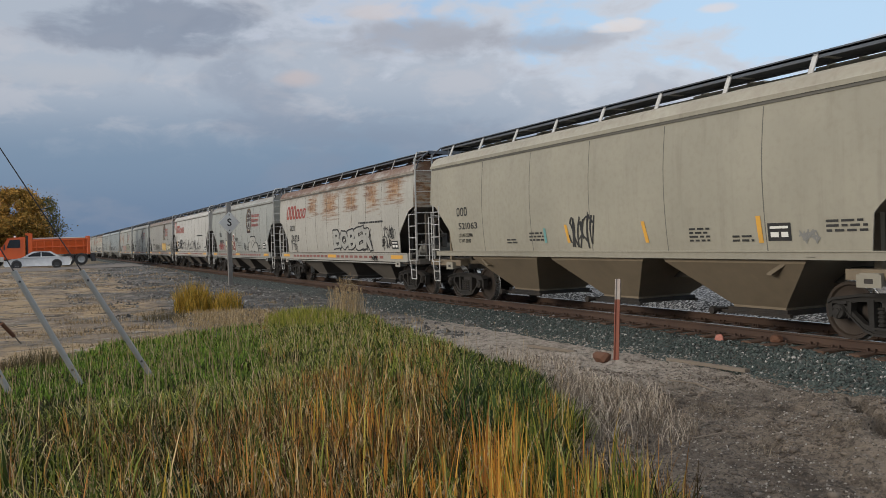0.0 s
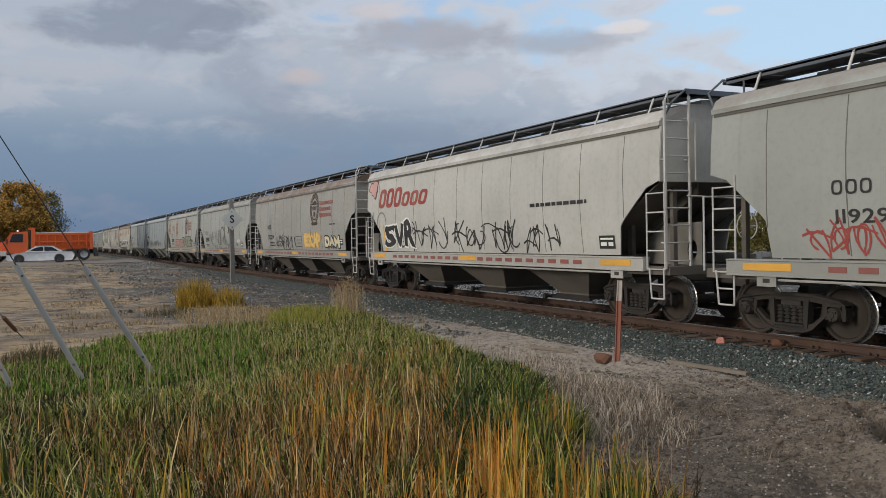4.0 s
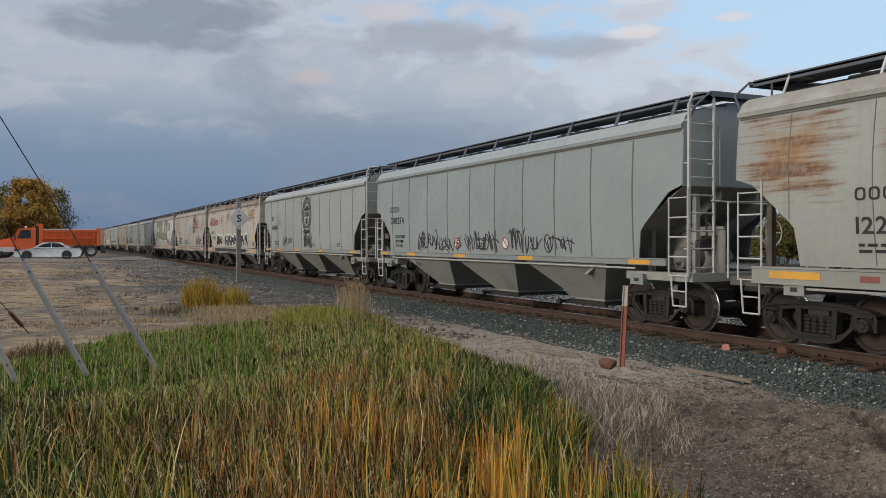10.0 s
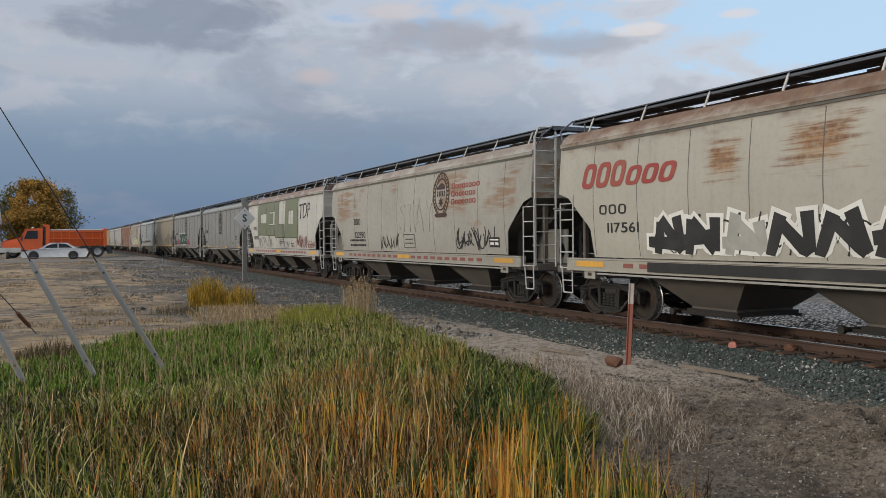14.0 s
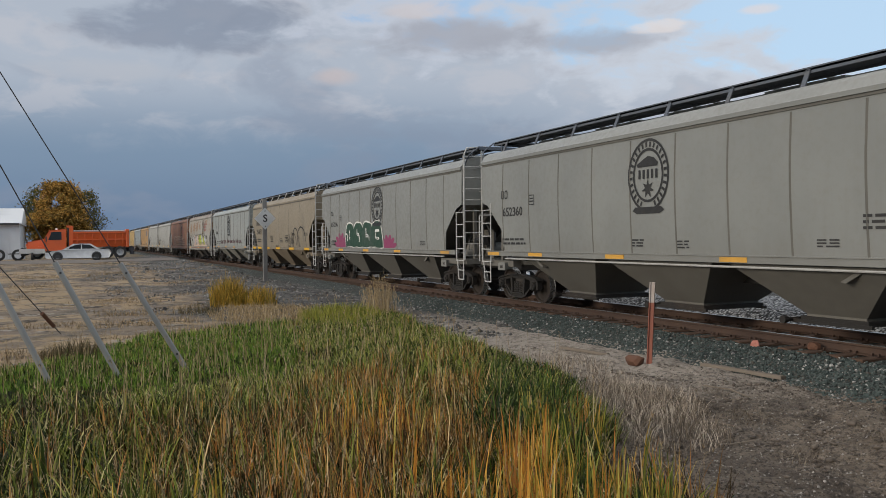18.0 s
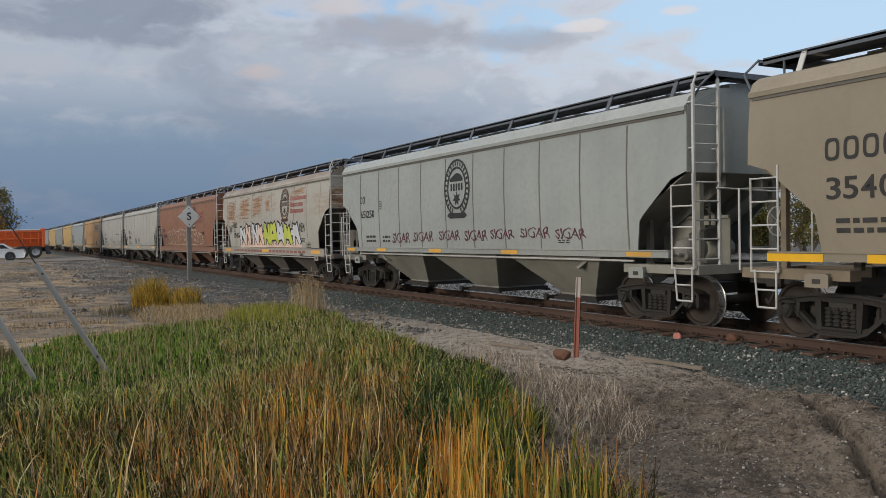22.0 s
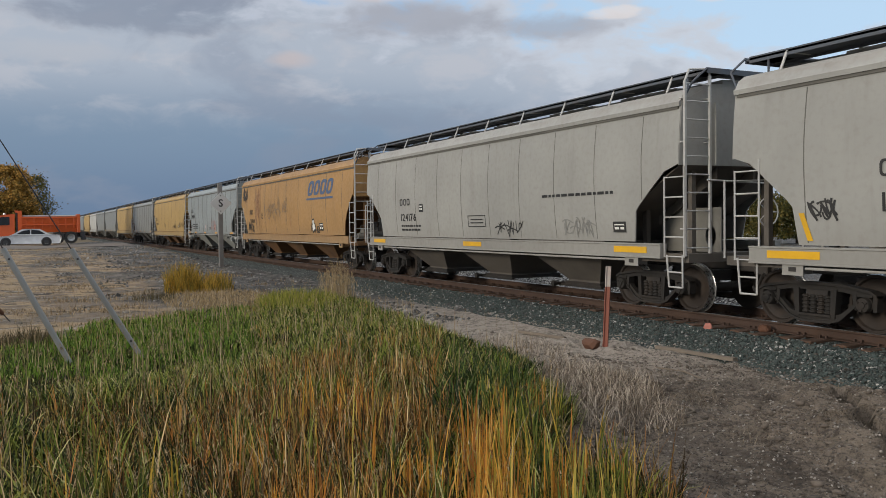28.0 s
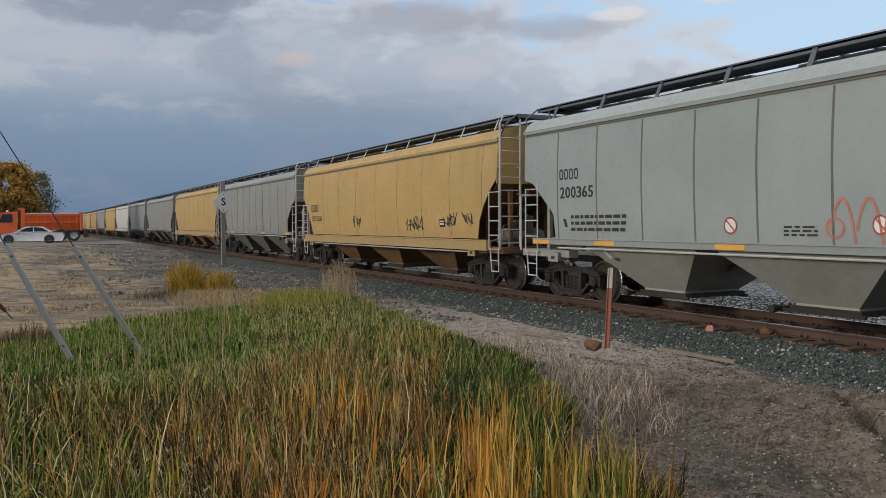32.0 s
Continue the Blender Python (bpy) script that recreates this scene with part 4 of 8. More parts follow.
def brake_pipes(bm):
    run = [(-1.3, -1.15, 1.3), (-0.5, -1.15, 1.3), (-0.35, -1.1, 1.2), (-0.35, -1.1, 1.7), (-0.35, -0.8, 1.7), (-0.35, -0.6, 1.85), (-0.35, -0.6, 2.25), (-0.75, -0.3, 2.2), (-0.3, -0.3, 1.85), (-0.2, -1.0, 1.75), (-0.2, -1.0, 1.2), (0.05, -1.1, 1.2)]
    for a, b in zip(run, run[1:]):
        tube(bm, a, b, 0.02)


def plain_plate(bm):
    """Upright plate under the front slope sheet, with a stiffener along its top."""
    quad_box(bm, -1.75, -0.06, -0.4, -0.38, 1.14, 2.02)
    quad_box(bm, -1.75, -0.06, -0.44, -0.38, 1.97, 2.03)


def shear_plate(bm):
    """Upright plate under the front slope sheet, with an oval hand hole near the end."""
    x0, x1, z0, z1, hx, hz = -1.7, -0.06, 1.14, 2.0, -0.34, 1.45
    turns = sorted([2 * math.pi * k / 20 for k in range(20)] + [math.atan2(z - hz, x - hx) % (2 * math.pi) for x in (x0, x1) for z in (z0, z1)])
    rings = []
    for y in (-0.4, -0.38):
        inner, outer = [], []
        for a in turns:
            c, s = math.cos(a), math.sin(a)
            k = min(((x1 - hx) / c if c > 1e-6 else (x0 - hx) / c if c < -1e-6 else 99), ((z1 - hz) / s if s > 1e-6 else (z0 - hz) / s if s < -1e-6 else 99))
            inner.append(bm.verts.new((hx + 0.14 * c, y, hz + 0.2 * s)))
            outer.append(bm.verts.new((hx + k * c, y, hz + k * s)))
        rings.append((inner, outer))
    n = len(turns)
    (a, b), (c, d) = rings
    for i in range(n):
        j = (i + 1) % n
        bm.faces.new((a[i], a[j], b[j], b[i]))
        bm.faces.new((c[i], d[i], d[j], c[j]))
        bm.faces.new((a[i], c[i], c[j], a[j]))
        bm.faces.new((b[i], b[j], d[j], d[i]))


def brake_wheel(bm):
    for i in range(16):
        a, b = 2 * math.pi * i / 16, 2 * math.pi * (i + 1) / 16
        tube(bm, (0, 0.27 * math.cos(a), 0.27 * math.sin(a)), (0, 0.27 * math.cos(b), 0.27 * math.sin(b)), 0.014, 5)
    for i in range(5):
        a = 2 * math.pi * i / 5
        tube(bm, (0, 0, 0), (0.0, 0.27 * math.cos(a), 0.27 * math.sin(a)), 0.01, 5)


def seam_mesh(kind, low):
    """One welded seam up the side sheet, from height low."""
    def make(bm):
        w = 0.024 if kind == "new" else 0.011
        prev = None
        for j in range(7):
            z = low + (3.78 - low) * j / 6
            y = -half_width(z, kind) - 0.6 * w
            sway = 0.05 * max(0.0, 1.9 - z) + 0.008 * math.sin(1.3 * j + low * 9)
            row = [bm.verts.new((dx + sway, y + dy, z)) for dx, dy in ((-w, 0.57 * w), (0.0, 0.0), (w, 0.57 * w))]
            if prev:
                for k in range(2):
                    bm.faces.new((prev[k], prev[k + 1], row[k + 1], row[k]))
            prev = row
    return shared(("panel_seam", kind, round(low, 2)), make)


def bars_mesh(boxes):
    """Flat rectangles (x, z, width, height), cut along z so that they bend with the side."""
    def make(bm):
        for x, z, w, h in boxes:
            n = max(1, int(h / 0.3))
            for k in range(n):
                z0, z1 = z - h / 2 + h * k / n, z - h / 2 + h * (k + 1) / n
                v = [bm.verts.new(p) for p in ((x - w / 2, -0.003, z0), (x + w / 2, -0.003, z0), (x + w / 2, -0.003, z1), (x - w / 2, -0.003, z1))]
                bm.faces.new(v)
    return shared(("marking", tuple(boxes)), make)


def emblem_mesh(kind_of):
    """Round badge: ring, shield and a block above it, plain shapes only."""
    def ring(bm, r0, r1, sx, sz, n=36, y=-0.003):
        a = [bm.verts.new((sx * r0 * math.cos(2 * math.pi * i / n), y, sz * r0 * math.sin(2 * math.pi * i / n))) for i in range(n)]
        b = [bm.verts.new((sx * r1 * math.cos(2 * math.pi * i / n), y, sz * r1 * math.sin(2 * math.pi * i / n))) for i in range(n)]
        for i in range(n):
            bm.faces.new((a[i], a[(i + 1) % n], b[(i + 1) % n], b[i]))

    def make(bm):
        ring(bm, 0.5, 0.54, 1.0, 1.2)
        ring(bm, 0.36, 0.40, 1.0, 1.2)
        for i in range(26):
            a = math.pi * (1.5 + 0.13) + 2 * math.pi * 0.87 * i / 25
            for j in (0,):
                c, s = math.cos(a), math.sin(a)
                p = [(0.415, -0.02), (0.49, -0.02), (0.49, 0.02), (0.415, 0.02)]
                bm.faces.new([bm.verts.new((r * c - k * s, -0.003, 1.2 * (r * s + k * c))) for r, k in p])
        # a low humped block over a shield of bars, a star-shaped leaf on it, a ribbon below
        bm.faces.new([bm.verts.new((x, -0.003, z)) for x, z in ((-0.27, 0.15), (0.24, 0.15), (0.26, 0.21), (0.16, 0.30), (0.0, 0.34), (-0.14, 0.28), (-0.3, 0.2))])
        for x in (-0.22, -0.11, 0.0, 0.11, 0.22):
            bm.faces.new([bm.verts.new((x + a, -0.003, z)) for a, z in ((-0.028, -0.06), (0.028, -0.06), (0.028, 0.1), (-0.028, 0.1))])
        leaf = []
        for k in range(14):
            a = math.pi * (0.5 + 2 * k / 14)
            q = 0.17 if k % 2 == 0 else 0.075
            leaf.append(bm.verts.new((q * math.cos(a), -0.003, -0.24 + q * math.sin(a))))
        hub = bm.verts.new((0, -0.003, -0.24))
        for a, b in zip(leaf, leaf[1:] + leaf[:1]):
            bm.faces.new((hub, a, b))
        bm.faces.new([bm.verts.new(p) for p in ((-0.42, -0.003, -0.62), (-0.3, -0.003, -0.68), (0.3, -0.003, -0.68), (0.42, -0.003, -0.62), (0.34, -0.003, -0.56), (-0.34, -0.003, -0.56))])
    return shared(("emblem", kind_of), make)


M_GEAR = plain("dusty_brake_iron", (0.1, 0.095, 0.088), 0.7, 0, 0.3, 9, (0.06, 0.05, 0.04), 0.5)
# Dimmer than the body paint: shade of the end recess put into the colour.
M_PLATE = plain("shaded_plate", (0.2, 0.195, 0.175), 0.8, 0, 0.25, 5, (0.09, 0.08, 0.065), 0.6)


def ladder_mat_for(detail, body):
    return M_STEEL if detail > 1 else body


def hopper_car(kind, L, body, under, label, seams=(8, 1.6), detail=2, roof=None, walk_wide=False, plate=True):
    """A covered hopper car on two trucks, centred at its origin, front towards +x. Returns the car and its wheelsets."""
    car = thing("hopper_car", label=label, category="railcar", group="cars of the grain train")
    put("body", body_mesh(L, kind), body, car)
    put("roof", roof_mesh(L, kind), roof or body, car)
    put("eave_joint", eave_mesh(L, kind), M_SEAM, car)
    for s in (-1, 1):
        put("end_sheet", end_sheet(kind), body, car, (s * L / 2, 0, 0), turn=(0, 0, 0 if s > 0 else math.pi))
    for s in (-1, 1):
        turn = (0, 0, 0 if s < 0 else math.pi)
        put("side_sill", sill_mesh(L, kind), body, car, (0, s * 1.5, 0), turn=turn)
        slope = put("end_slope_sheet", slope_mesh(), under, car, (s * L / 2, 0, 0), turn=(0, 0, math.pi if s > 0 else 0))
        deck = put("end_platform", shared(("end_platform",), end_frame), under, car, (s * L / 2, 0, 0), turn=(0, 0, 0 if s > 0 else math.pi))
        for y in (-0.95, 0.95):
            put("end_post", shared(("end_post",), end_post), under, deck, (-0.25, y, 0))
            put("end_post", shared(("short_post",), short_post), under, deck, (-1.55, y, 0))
            if detail > 1:
                put("rib", shared(("slope_rib",), slope_rib), under, slope, (0, y * 0.5, 0))
        put("coupler", shared(("coupler",), coupler), M_DARK, car, (s * (L / 2 + 0.1), 0, 0), turn=(0, 0, 0 if s > 0 else math.pi))
        put("roof_walk", roof_walk_mesh(L, kind), M_GRATE, car, (0, s * 0.72, 4.5))
    for i in range(3):
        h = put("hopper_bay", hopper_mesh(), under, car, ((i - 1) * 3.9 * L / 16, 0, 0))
        put("outlet_gate", shared(("outlet_gate",), gate), M_FRAME, h)
    if kind != "smooth":
        put("air_pipe", shared(("air_pipe", L), lambda bm: tube(bm, (-L / 2 + 1.4, 0, 0), (L / 2 - 1.4, 0, 0), 0.022)), ladder_mat_for(detail, body), car, (0, -1.5, 0.99 if kind != "new" else 1.2))
    put("centre_sill", shared(("centre_sill", L), lambda bm: quad_box(bm, -L / 2, L / 2, -0.2, 0.2, 0.82, 1.1)), M_DARK, car)
    ladder_mat = ladder_mat_for(detail, body)
    ladders(car, L, ladder_mat)
    put("end_walk", shared(("end_walk",), end_walk), M_GRATE, car, (L / 2, 0, 0))
    put("end_walk", shared(("end_walk",), end_walk), M_GRATE, car, (-L / 2, 0, 0), turn=(0, 0, math.pi))
    if detail > 1:
        put("side_ladder", shared(("side_ladder",), side_ladder), ladder_mat, car, (-L / 2, 1.53, 0), turn=(0, 0, math.pi))
        put("end_ladder", shared(("end_ladder",), end_ladder), ladder_mat, car, (-L / 2, 1.5, 0), turn=(0, 0, math.pi))
        for s in (-1, 1):
            put("crossover_bar", shared(("crossover_bar",), crossover_bar), ladder_mat, car, (s * L / 2, 0, 0), turn=(0, 0, 0 if s > 0 else math.pi))
            pad = put("bolster_pad", shared(("bolster_pad",), bolster_pad), body, car, (s * (L / 2 - 1.28), 0, 0))
            # no opening is cut: a dark slab stands for the hole's inner shade
            put("jacking_hole", shared(("jacking_hole",), lambda bm: quad_box(bm, -0.07, 0.07, -1.576, -1.56, 0.94, 1.01)), M_DARK, pad)
        if plate or kind == "new":
            put("shear_plate", shared(("shear_plate", plate), shear_plate if plate else plain_plate), M_PLATE if plate else under, car, (L / 2, 0, 0))
        if not plate:
            for name, make, mat in (("air_reservoir", reservoir, M_PLATE), ("brake_cylinder", brake_cylinder, M_PLATE), ("brake_valve", brake_valve, M_GEAR), ("brake_pipes", brake_pipes, M_GEAR)):
                put(name, shared((name,), make, make in (reservoir, brake_cylinder)), mat, car, (L / 2, 0, 0))
        put("brake_wheel", shared(("brake_wheel",), brake_wheel), M_STEEL, car, (L / 2 + 0.24, 0.5, 1.9))
    n = 9 if detail > 1 else 5
    for i in range(n):
        put("walk_bracket", walk_bracket(walk_wide), M_GRATE if kind == "new" else ladder_mat, car, (-L / 2 + 0.7 + (L - 1.4) * i / (n - 1), -1.02, 0))
    for i in range(5 if detail > 1 else 0):
        put("hatch_cover", shared(("hatch_cover",), hatch), roof or body, car, (-L / 2 + 2.2 + (L - 4.4) * i / 4, 0, 0))
    for i in range(seams[0] if detail > 1 else 0):
        x = (i - (seams[0] - 1) / 2) * seams[1]
        low = low_edge(min(x + L / 2, L / 2 - x), kind) + 0.04
        # the seam's shadow line is coloured in by its dark material
        put("panel_seam", seam_mesh(kind, low), M_SEAM, car, (x, 0, 0))
    sets = []
    for s in (-1, 1):
        truck = put("truck_bolster", shared(("truck_bolster",), truck_bolster), M_DARK, car, (s * (L / 2 - 1.28), 0, 0))
        for y in (-1.0, 1.0):
            put("side_frame", shared(("side_frame",), side_frame), M_FRAME, truck, (0, y, 0), turn=(0, 0, 0 if y < 0 else math.pi))
        if detail > 1:
            for x in (-0.21, -0.07, 0.07, 0.21):
                put("spring", shared(("spring",), spring, True), M_FRAME, truck, (x, -1.0, 0))
        for x in (-0.89, 0.89):
            w = put("wheelset", shared(("axle",), axle, True), M_WHEEL, truck, (x, 0, 0.457))
            if detail > 1:
                put("bearing", shared(("bearing",), bearing, True), M_FRAME, truck, (x, -1.0, 0.457))
            for y in (-0.7535, 0.7535):
                put("wheel", shared(("wheel",), wheel_part, True), M_WHEEL, w, (0, y, 0), turn=(0, 0, 0 if y < 0 else math.pi))
                if detail > 1:
                    put("tread", shared(("tread",), tread, True), M_TREAD, w, (0, y, 0), "polished wheel tread", (0, 0, 0 if y < 0 else math.pi))
            sets.append(w)
    return car, sets


P_SOO = paint("worn_grey_paint", (0.326, 0.342, 0.322), 0.12, 0.0, 0.35)
P_SOO2 = paint("pale_grey_paint", (0.352, 0.352, 0.33), 0.08, 0.0, 0.15)
P_WHITE = paint("dirty_white_paint", (0.489, 0.488, 0.461), 0.1, 0.0, 0.3)
P_CREAM = paint("white_paint_with_rusted_roof_edge", (0.504, 0.496, 0.461), 0.12, 0.0, 0.85)
P_RUSTG = paint("grey_paint_with_rust_bands", (0.370, 0.360, 0.321), 0.35, 0.7, 0.6)
P_RUSTT = paint("grey_paint_rust_edge", (0.31, 0.312, 0.292), 0.2, 0.1, 0.8)
P_NEW = paint("new_grey_paint", (0.315, 0.340, 0.330), 0.0, 0.0, 0.0, 0.12, 0.4)
P_NEW2 = paint("darker_grey_paint", (0.244, 0.252, 0.239), 0.0, 0.0, 0.0, 0.15, 0.4)
P_NEWB = paint("blue_grey_paint", (0.284, 0.320, 0.325), 0.0, 0.0, 0.0, 0.12, 0.4)
P_TAN = paint("beige_paint", (0.347, 0.328, 0.264), 0.05, 0.0, 0.15, 0.3)
P_COER = paint("tan_paint", (0.260, 0.224, 0.165), 0.05, 0.0, 0.1, 0.2)
P_BROWN = paint("oxide_red_paint", (0.225, 0.098, 0.056), 0.9, 0.35, 0.5, 0.7)
P_YEL = paint("faded_yellow_paint", (0.410, 0.240, 0.091), 0.2, 0.0, 0.3, 0.45)
P_YEL2 = paint("yellow_paint", (0.441, 0.296, 0.107), 0.1, 0.0, 0.2, 0.3)
# Underframe colours carry grime and the underside's shade together, most in the darker ones.
U_DARK = plain("shaded_grimy_underframe", (0.12, 0.106, 0.09), 0.8, 0, 0.3, 5, (0.05, 0.045, 0.04), 0.6)
U_LIGHT = plain("pale_underframe", (0.29, 0.295, 0.27), 0.75, 0, 0.25, 5, (0.13, 0.12, 0.1), 0.5)
U_MID = plain("olive_grey_underframe", (0.24, 0.235, 0.2), 0.75, 0, 0.25, 5, (0.1, 0.09, 0.075), 0.5)
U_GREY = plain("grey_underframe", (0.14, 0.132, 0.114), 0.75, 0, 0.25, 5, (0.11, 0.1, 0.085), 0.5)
U_TAN = plain("tan_underframe", (0.2, 0.16, 0.11), 0.75, 0, 0.25, 5, (0.11, 0.09, 0.065), 0.5)
U_BROWN = plain("oxide_underframe", (0.15, 0.08, 0.05), 0.8, 0, 0.3, 5, (0.05, 0.035, 0.03), 0.6)
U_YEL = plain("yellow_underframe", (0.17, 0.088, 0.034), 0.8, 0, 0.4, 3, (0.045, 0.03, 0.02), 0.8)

# rear sheet of each car at the clip's start, body shape, paint, underframe
REAR = [-22.87, -40.2, -57.67, -74.84, -92.27, -109.64, -126.85, -144.15, -161.24, -178.97, -196.6, -213.47, -230.42, -247.56,
        -264.89, -282.34, -299.16, -317.39, -335.25, -352.22, -371.26, -388.34, -406.46, -423.6, -442.02, -460.42, -476.53]
# gaps that differ from the usual: from that car's front sheet to the car ahead
GAPS = {1: 1.28, 5: 1.48, 8: 1.3, 9: 1.44, 10: 1.26, 13: 1.41, 14: 1.43, 17: 1.46, 19: 1.31, 20: 1.41, 21: 1.28}


def rust_spots(i, *boxes):
    """Rust patches given as distances along car i from its rear sheet, and heights."""
    half = (REAR[i - 1] - REAR[i] - END_GAP) / 2
    return [((a + b) / 2 - half, (c + d) / 2, (b - a) / 2, (d - c) / 2) for a, b, c, d in boxes]


P_SHEET = paint("white_paint_rusting_in_the_panels", (0.425, 0.408, 0.352), 0.35, 0.0, 1.0, spots=rust_spots(9, (4.9, 5.7, 2.8, 3.5), (6.7, 8.0, 2.85, 3.6), (8.9, 10.1, 2.75, 3.65), (11.0, 12.6, 2.95, 3.6), (13.4, 15.2, 2.85, 3.65)))
P_STREAK = paint("white_paint_with_brown_panels", (0.42, 0.41, 0.37), 0.35, 0.0, 1.0, spots=rust_spots(1, (4.6, 6.0, 2.9, 3.8), (6.6, 8.6, 2.7, 3.8), (9.4, 10.9, 2.9, 3.8), (11.6, 13.0, 2.8, 3.9), (13.6, 15.2, 3.0, 3.9)))
P_PATCH = paint("pale_grey_paint_with_rust_patches", (0.345, 0.358, 0.336), 0.08, 0.0, 0.3, spots=rust_spots(6, (0.28, 1.99, 2.42, 3.83), (2.96, 4.09, 2.7, 3.35), (5.01, 6.2, 2.31, 3.61)))
P_PATCHED = paint("grey_paint_with_rust_patches", (0.37, 0.36, 0.322), 0.35, 0.3, 0.6, spots=rust_spots(16, (0.88, 2.64, 2.44, 3.6), (3.27, 5.01, 2.64, 3.69), (5.47, 7.01, 2.75, 3.67), (7.59, 8.22, 2.84, 3.58), (11.5, 12.88, 3.45, 3.73)))
P_YELPATCH = paint("faded_yellow_paint_with_rust", (0.41, 0.24, 0.09), 0.25, 0.0, 0.3, 0.45, spots=rust_spots(20, (3.0, 4.2, 1.7, 3.7), (9.3, 9.6, 1.5, 2.2)), upright=True)
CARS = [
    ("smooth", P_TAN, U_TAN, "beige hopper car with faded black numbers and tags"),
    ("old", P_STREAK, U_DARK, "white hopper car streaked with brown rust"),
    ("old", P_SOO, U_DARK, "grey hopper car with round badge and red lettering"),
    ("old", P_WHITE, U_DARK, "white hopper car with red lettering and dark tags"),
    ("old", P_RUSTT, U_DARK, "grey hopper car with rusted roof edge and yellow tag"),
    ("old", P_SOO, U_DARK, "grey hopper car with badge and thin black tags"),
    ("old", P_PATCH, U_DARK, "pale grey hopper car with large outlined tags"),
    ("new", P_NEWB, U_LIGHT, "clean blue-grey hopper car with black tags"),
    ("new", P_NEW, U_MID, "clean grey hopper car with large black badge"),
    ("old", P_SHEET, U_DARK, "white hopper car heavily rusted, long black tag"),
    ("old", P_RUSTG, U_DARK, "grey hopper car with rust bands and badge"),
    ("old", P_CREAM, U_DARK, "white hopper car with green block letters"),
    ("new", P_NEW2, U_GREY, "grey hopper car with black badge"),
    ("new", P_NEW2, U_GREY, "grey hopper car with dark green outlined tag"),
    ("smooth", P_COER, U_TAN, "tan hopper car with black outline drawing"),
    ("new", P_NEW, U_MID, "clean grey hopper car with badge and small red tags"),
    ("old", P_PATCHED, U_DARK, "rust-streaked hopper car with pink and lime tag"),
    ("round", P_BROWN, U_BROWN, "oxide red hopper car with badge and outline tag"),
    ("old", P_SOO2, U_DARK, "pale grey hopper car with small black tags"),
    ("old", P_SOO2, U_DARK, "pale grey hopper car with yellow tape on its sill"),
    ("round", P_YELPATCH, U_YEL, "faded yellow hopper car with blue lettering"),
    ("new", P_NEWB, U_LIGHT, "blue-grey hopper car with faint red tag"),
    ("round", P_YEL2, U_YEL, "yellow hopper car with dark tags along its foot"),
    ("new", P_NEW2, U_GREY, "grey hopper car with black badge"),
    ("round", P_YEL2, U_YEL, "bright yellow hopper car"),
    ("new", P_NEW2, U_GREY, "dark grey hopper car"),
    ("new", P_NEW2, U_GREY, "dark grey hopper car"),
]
TAIL = [P_WHITE, P_YEL2, P_NEW2, P_YEL, P_YEL2, P_NEW, P_SOO2, P_COER, P_NEW2, P_SOO, P_YEL, P_NEW, P_SOO2, P_NEW2]
for i, mat in enumerate(TAIL):
    REAR.append(REAR[-1] - 17.5)
    yellow = mat in (P_YEL, P_YEL2)
    CARS.append(("round" if yellow else "new" if mat in (P_NEW, P_NEW2) else "old", mat, U_YEL if yellow else U_DARK,
                 "yellow hopper car far down the train" if yellow else "grey hopper car far down the train"))
TRAIN = []
for i, (kind, body, under, label) in enumerate(CARS):
    pitch = (REAR[i - 1] - REAR[i]) if i else 17.4
    L = round((pitch - GAPS.get(i, END_GAP)) * 20) / 20
    car, sets = hopper_car(kind, L, body, under, label, seams={"new": (10, 1.445), "old": (10, 1.51), "smooth": (5, 2.4), "round": (9, 1.9)}[kind],
                           detail=2 if i < 25 else 1, walk_wide=kind in ("smooth", "new"), plate=i in (2, 3, 4, 9, 10, 11, 16, 18, 19))
    TRAIN.append((car, sets, REAR[i] + L / 2, L, kind))

# ---- markings and tags on the cars: distances along the car from its rear sheet, heights over the rail ----
def flat_paint(name, c, rough=0.6):
    return plain(name, c, rough, 0, 0.22, 7, tuple(k * 0.6 + 0.04 for k in c), 0.6, 0.05)


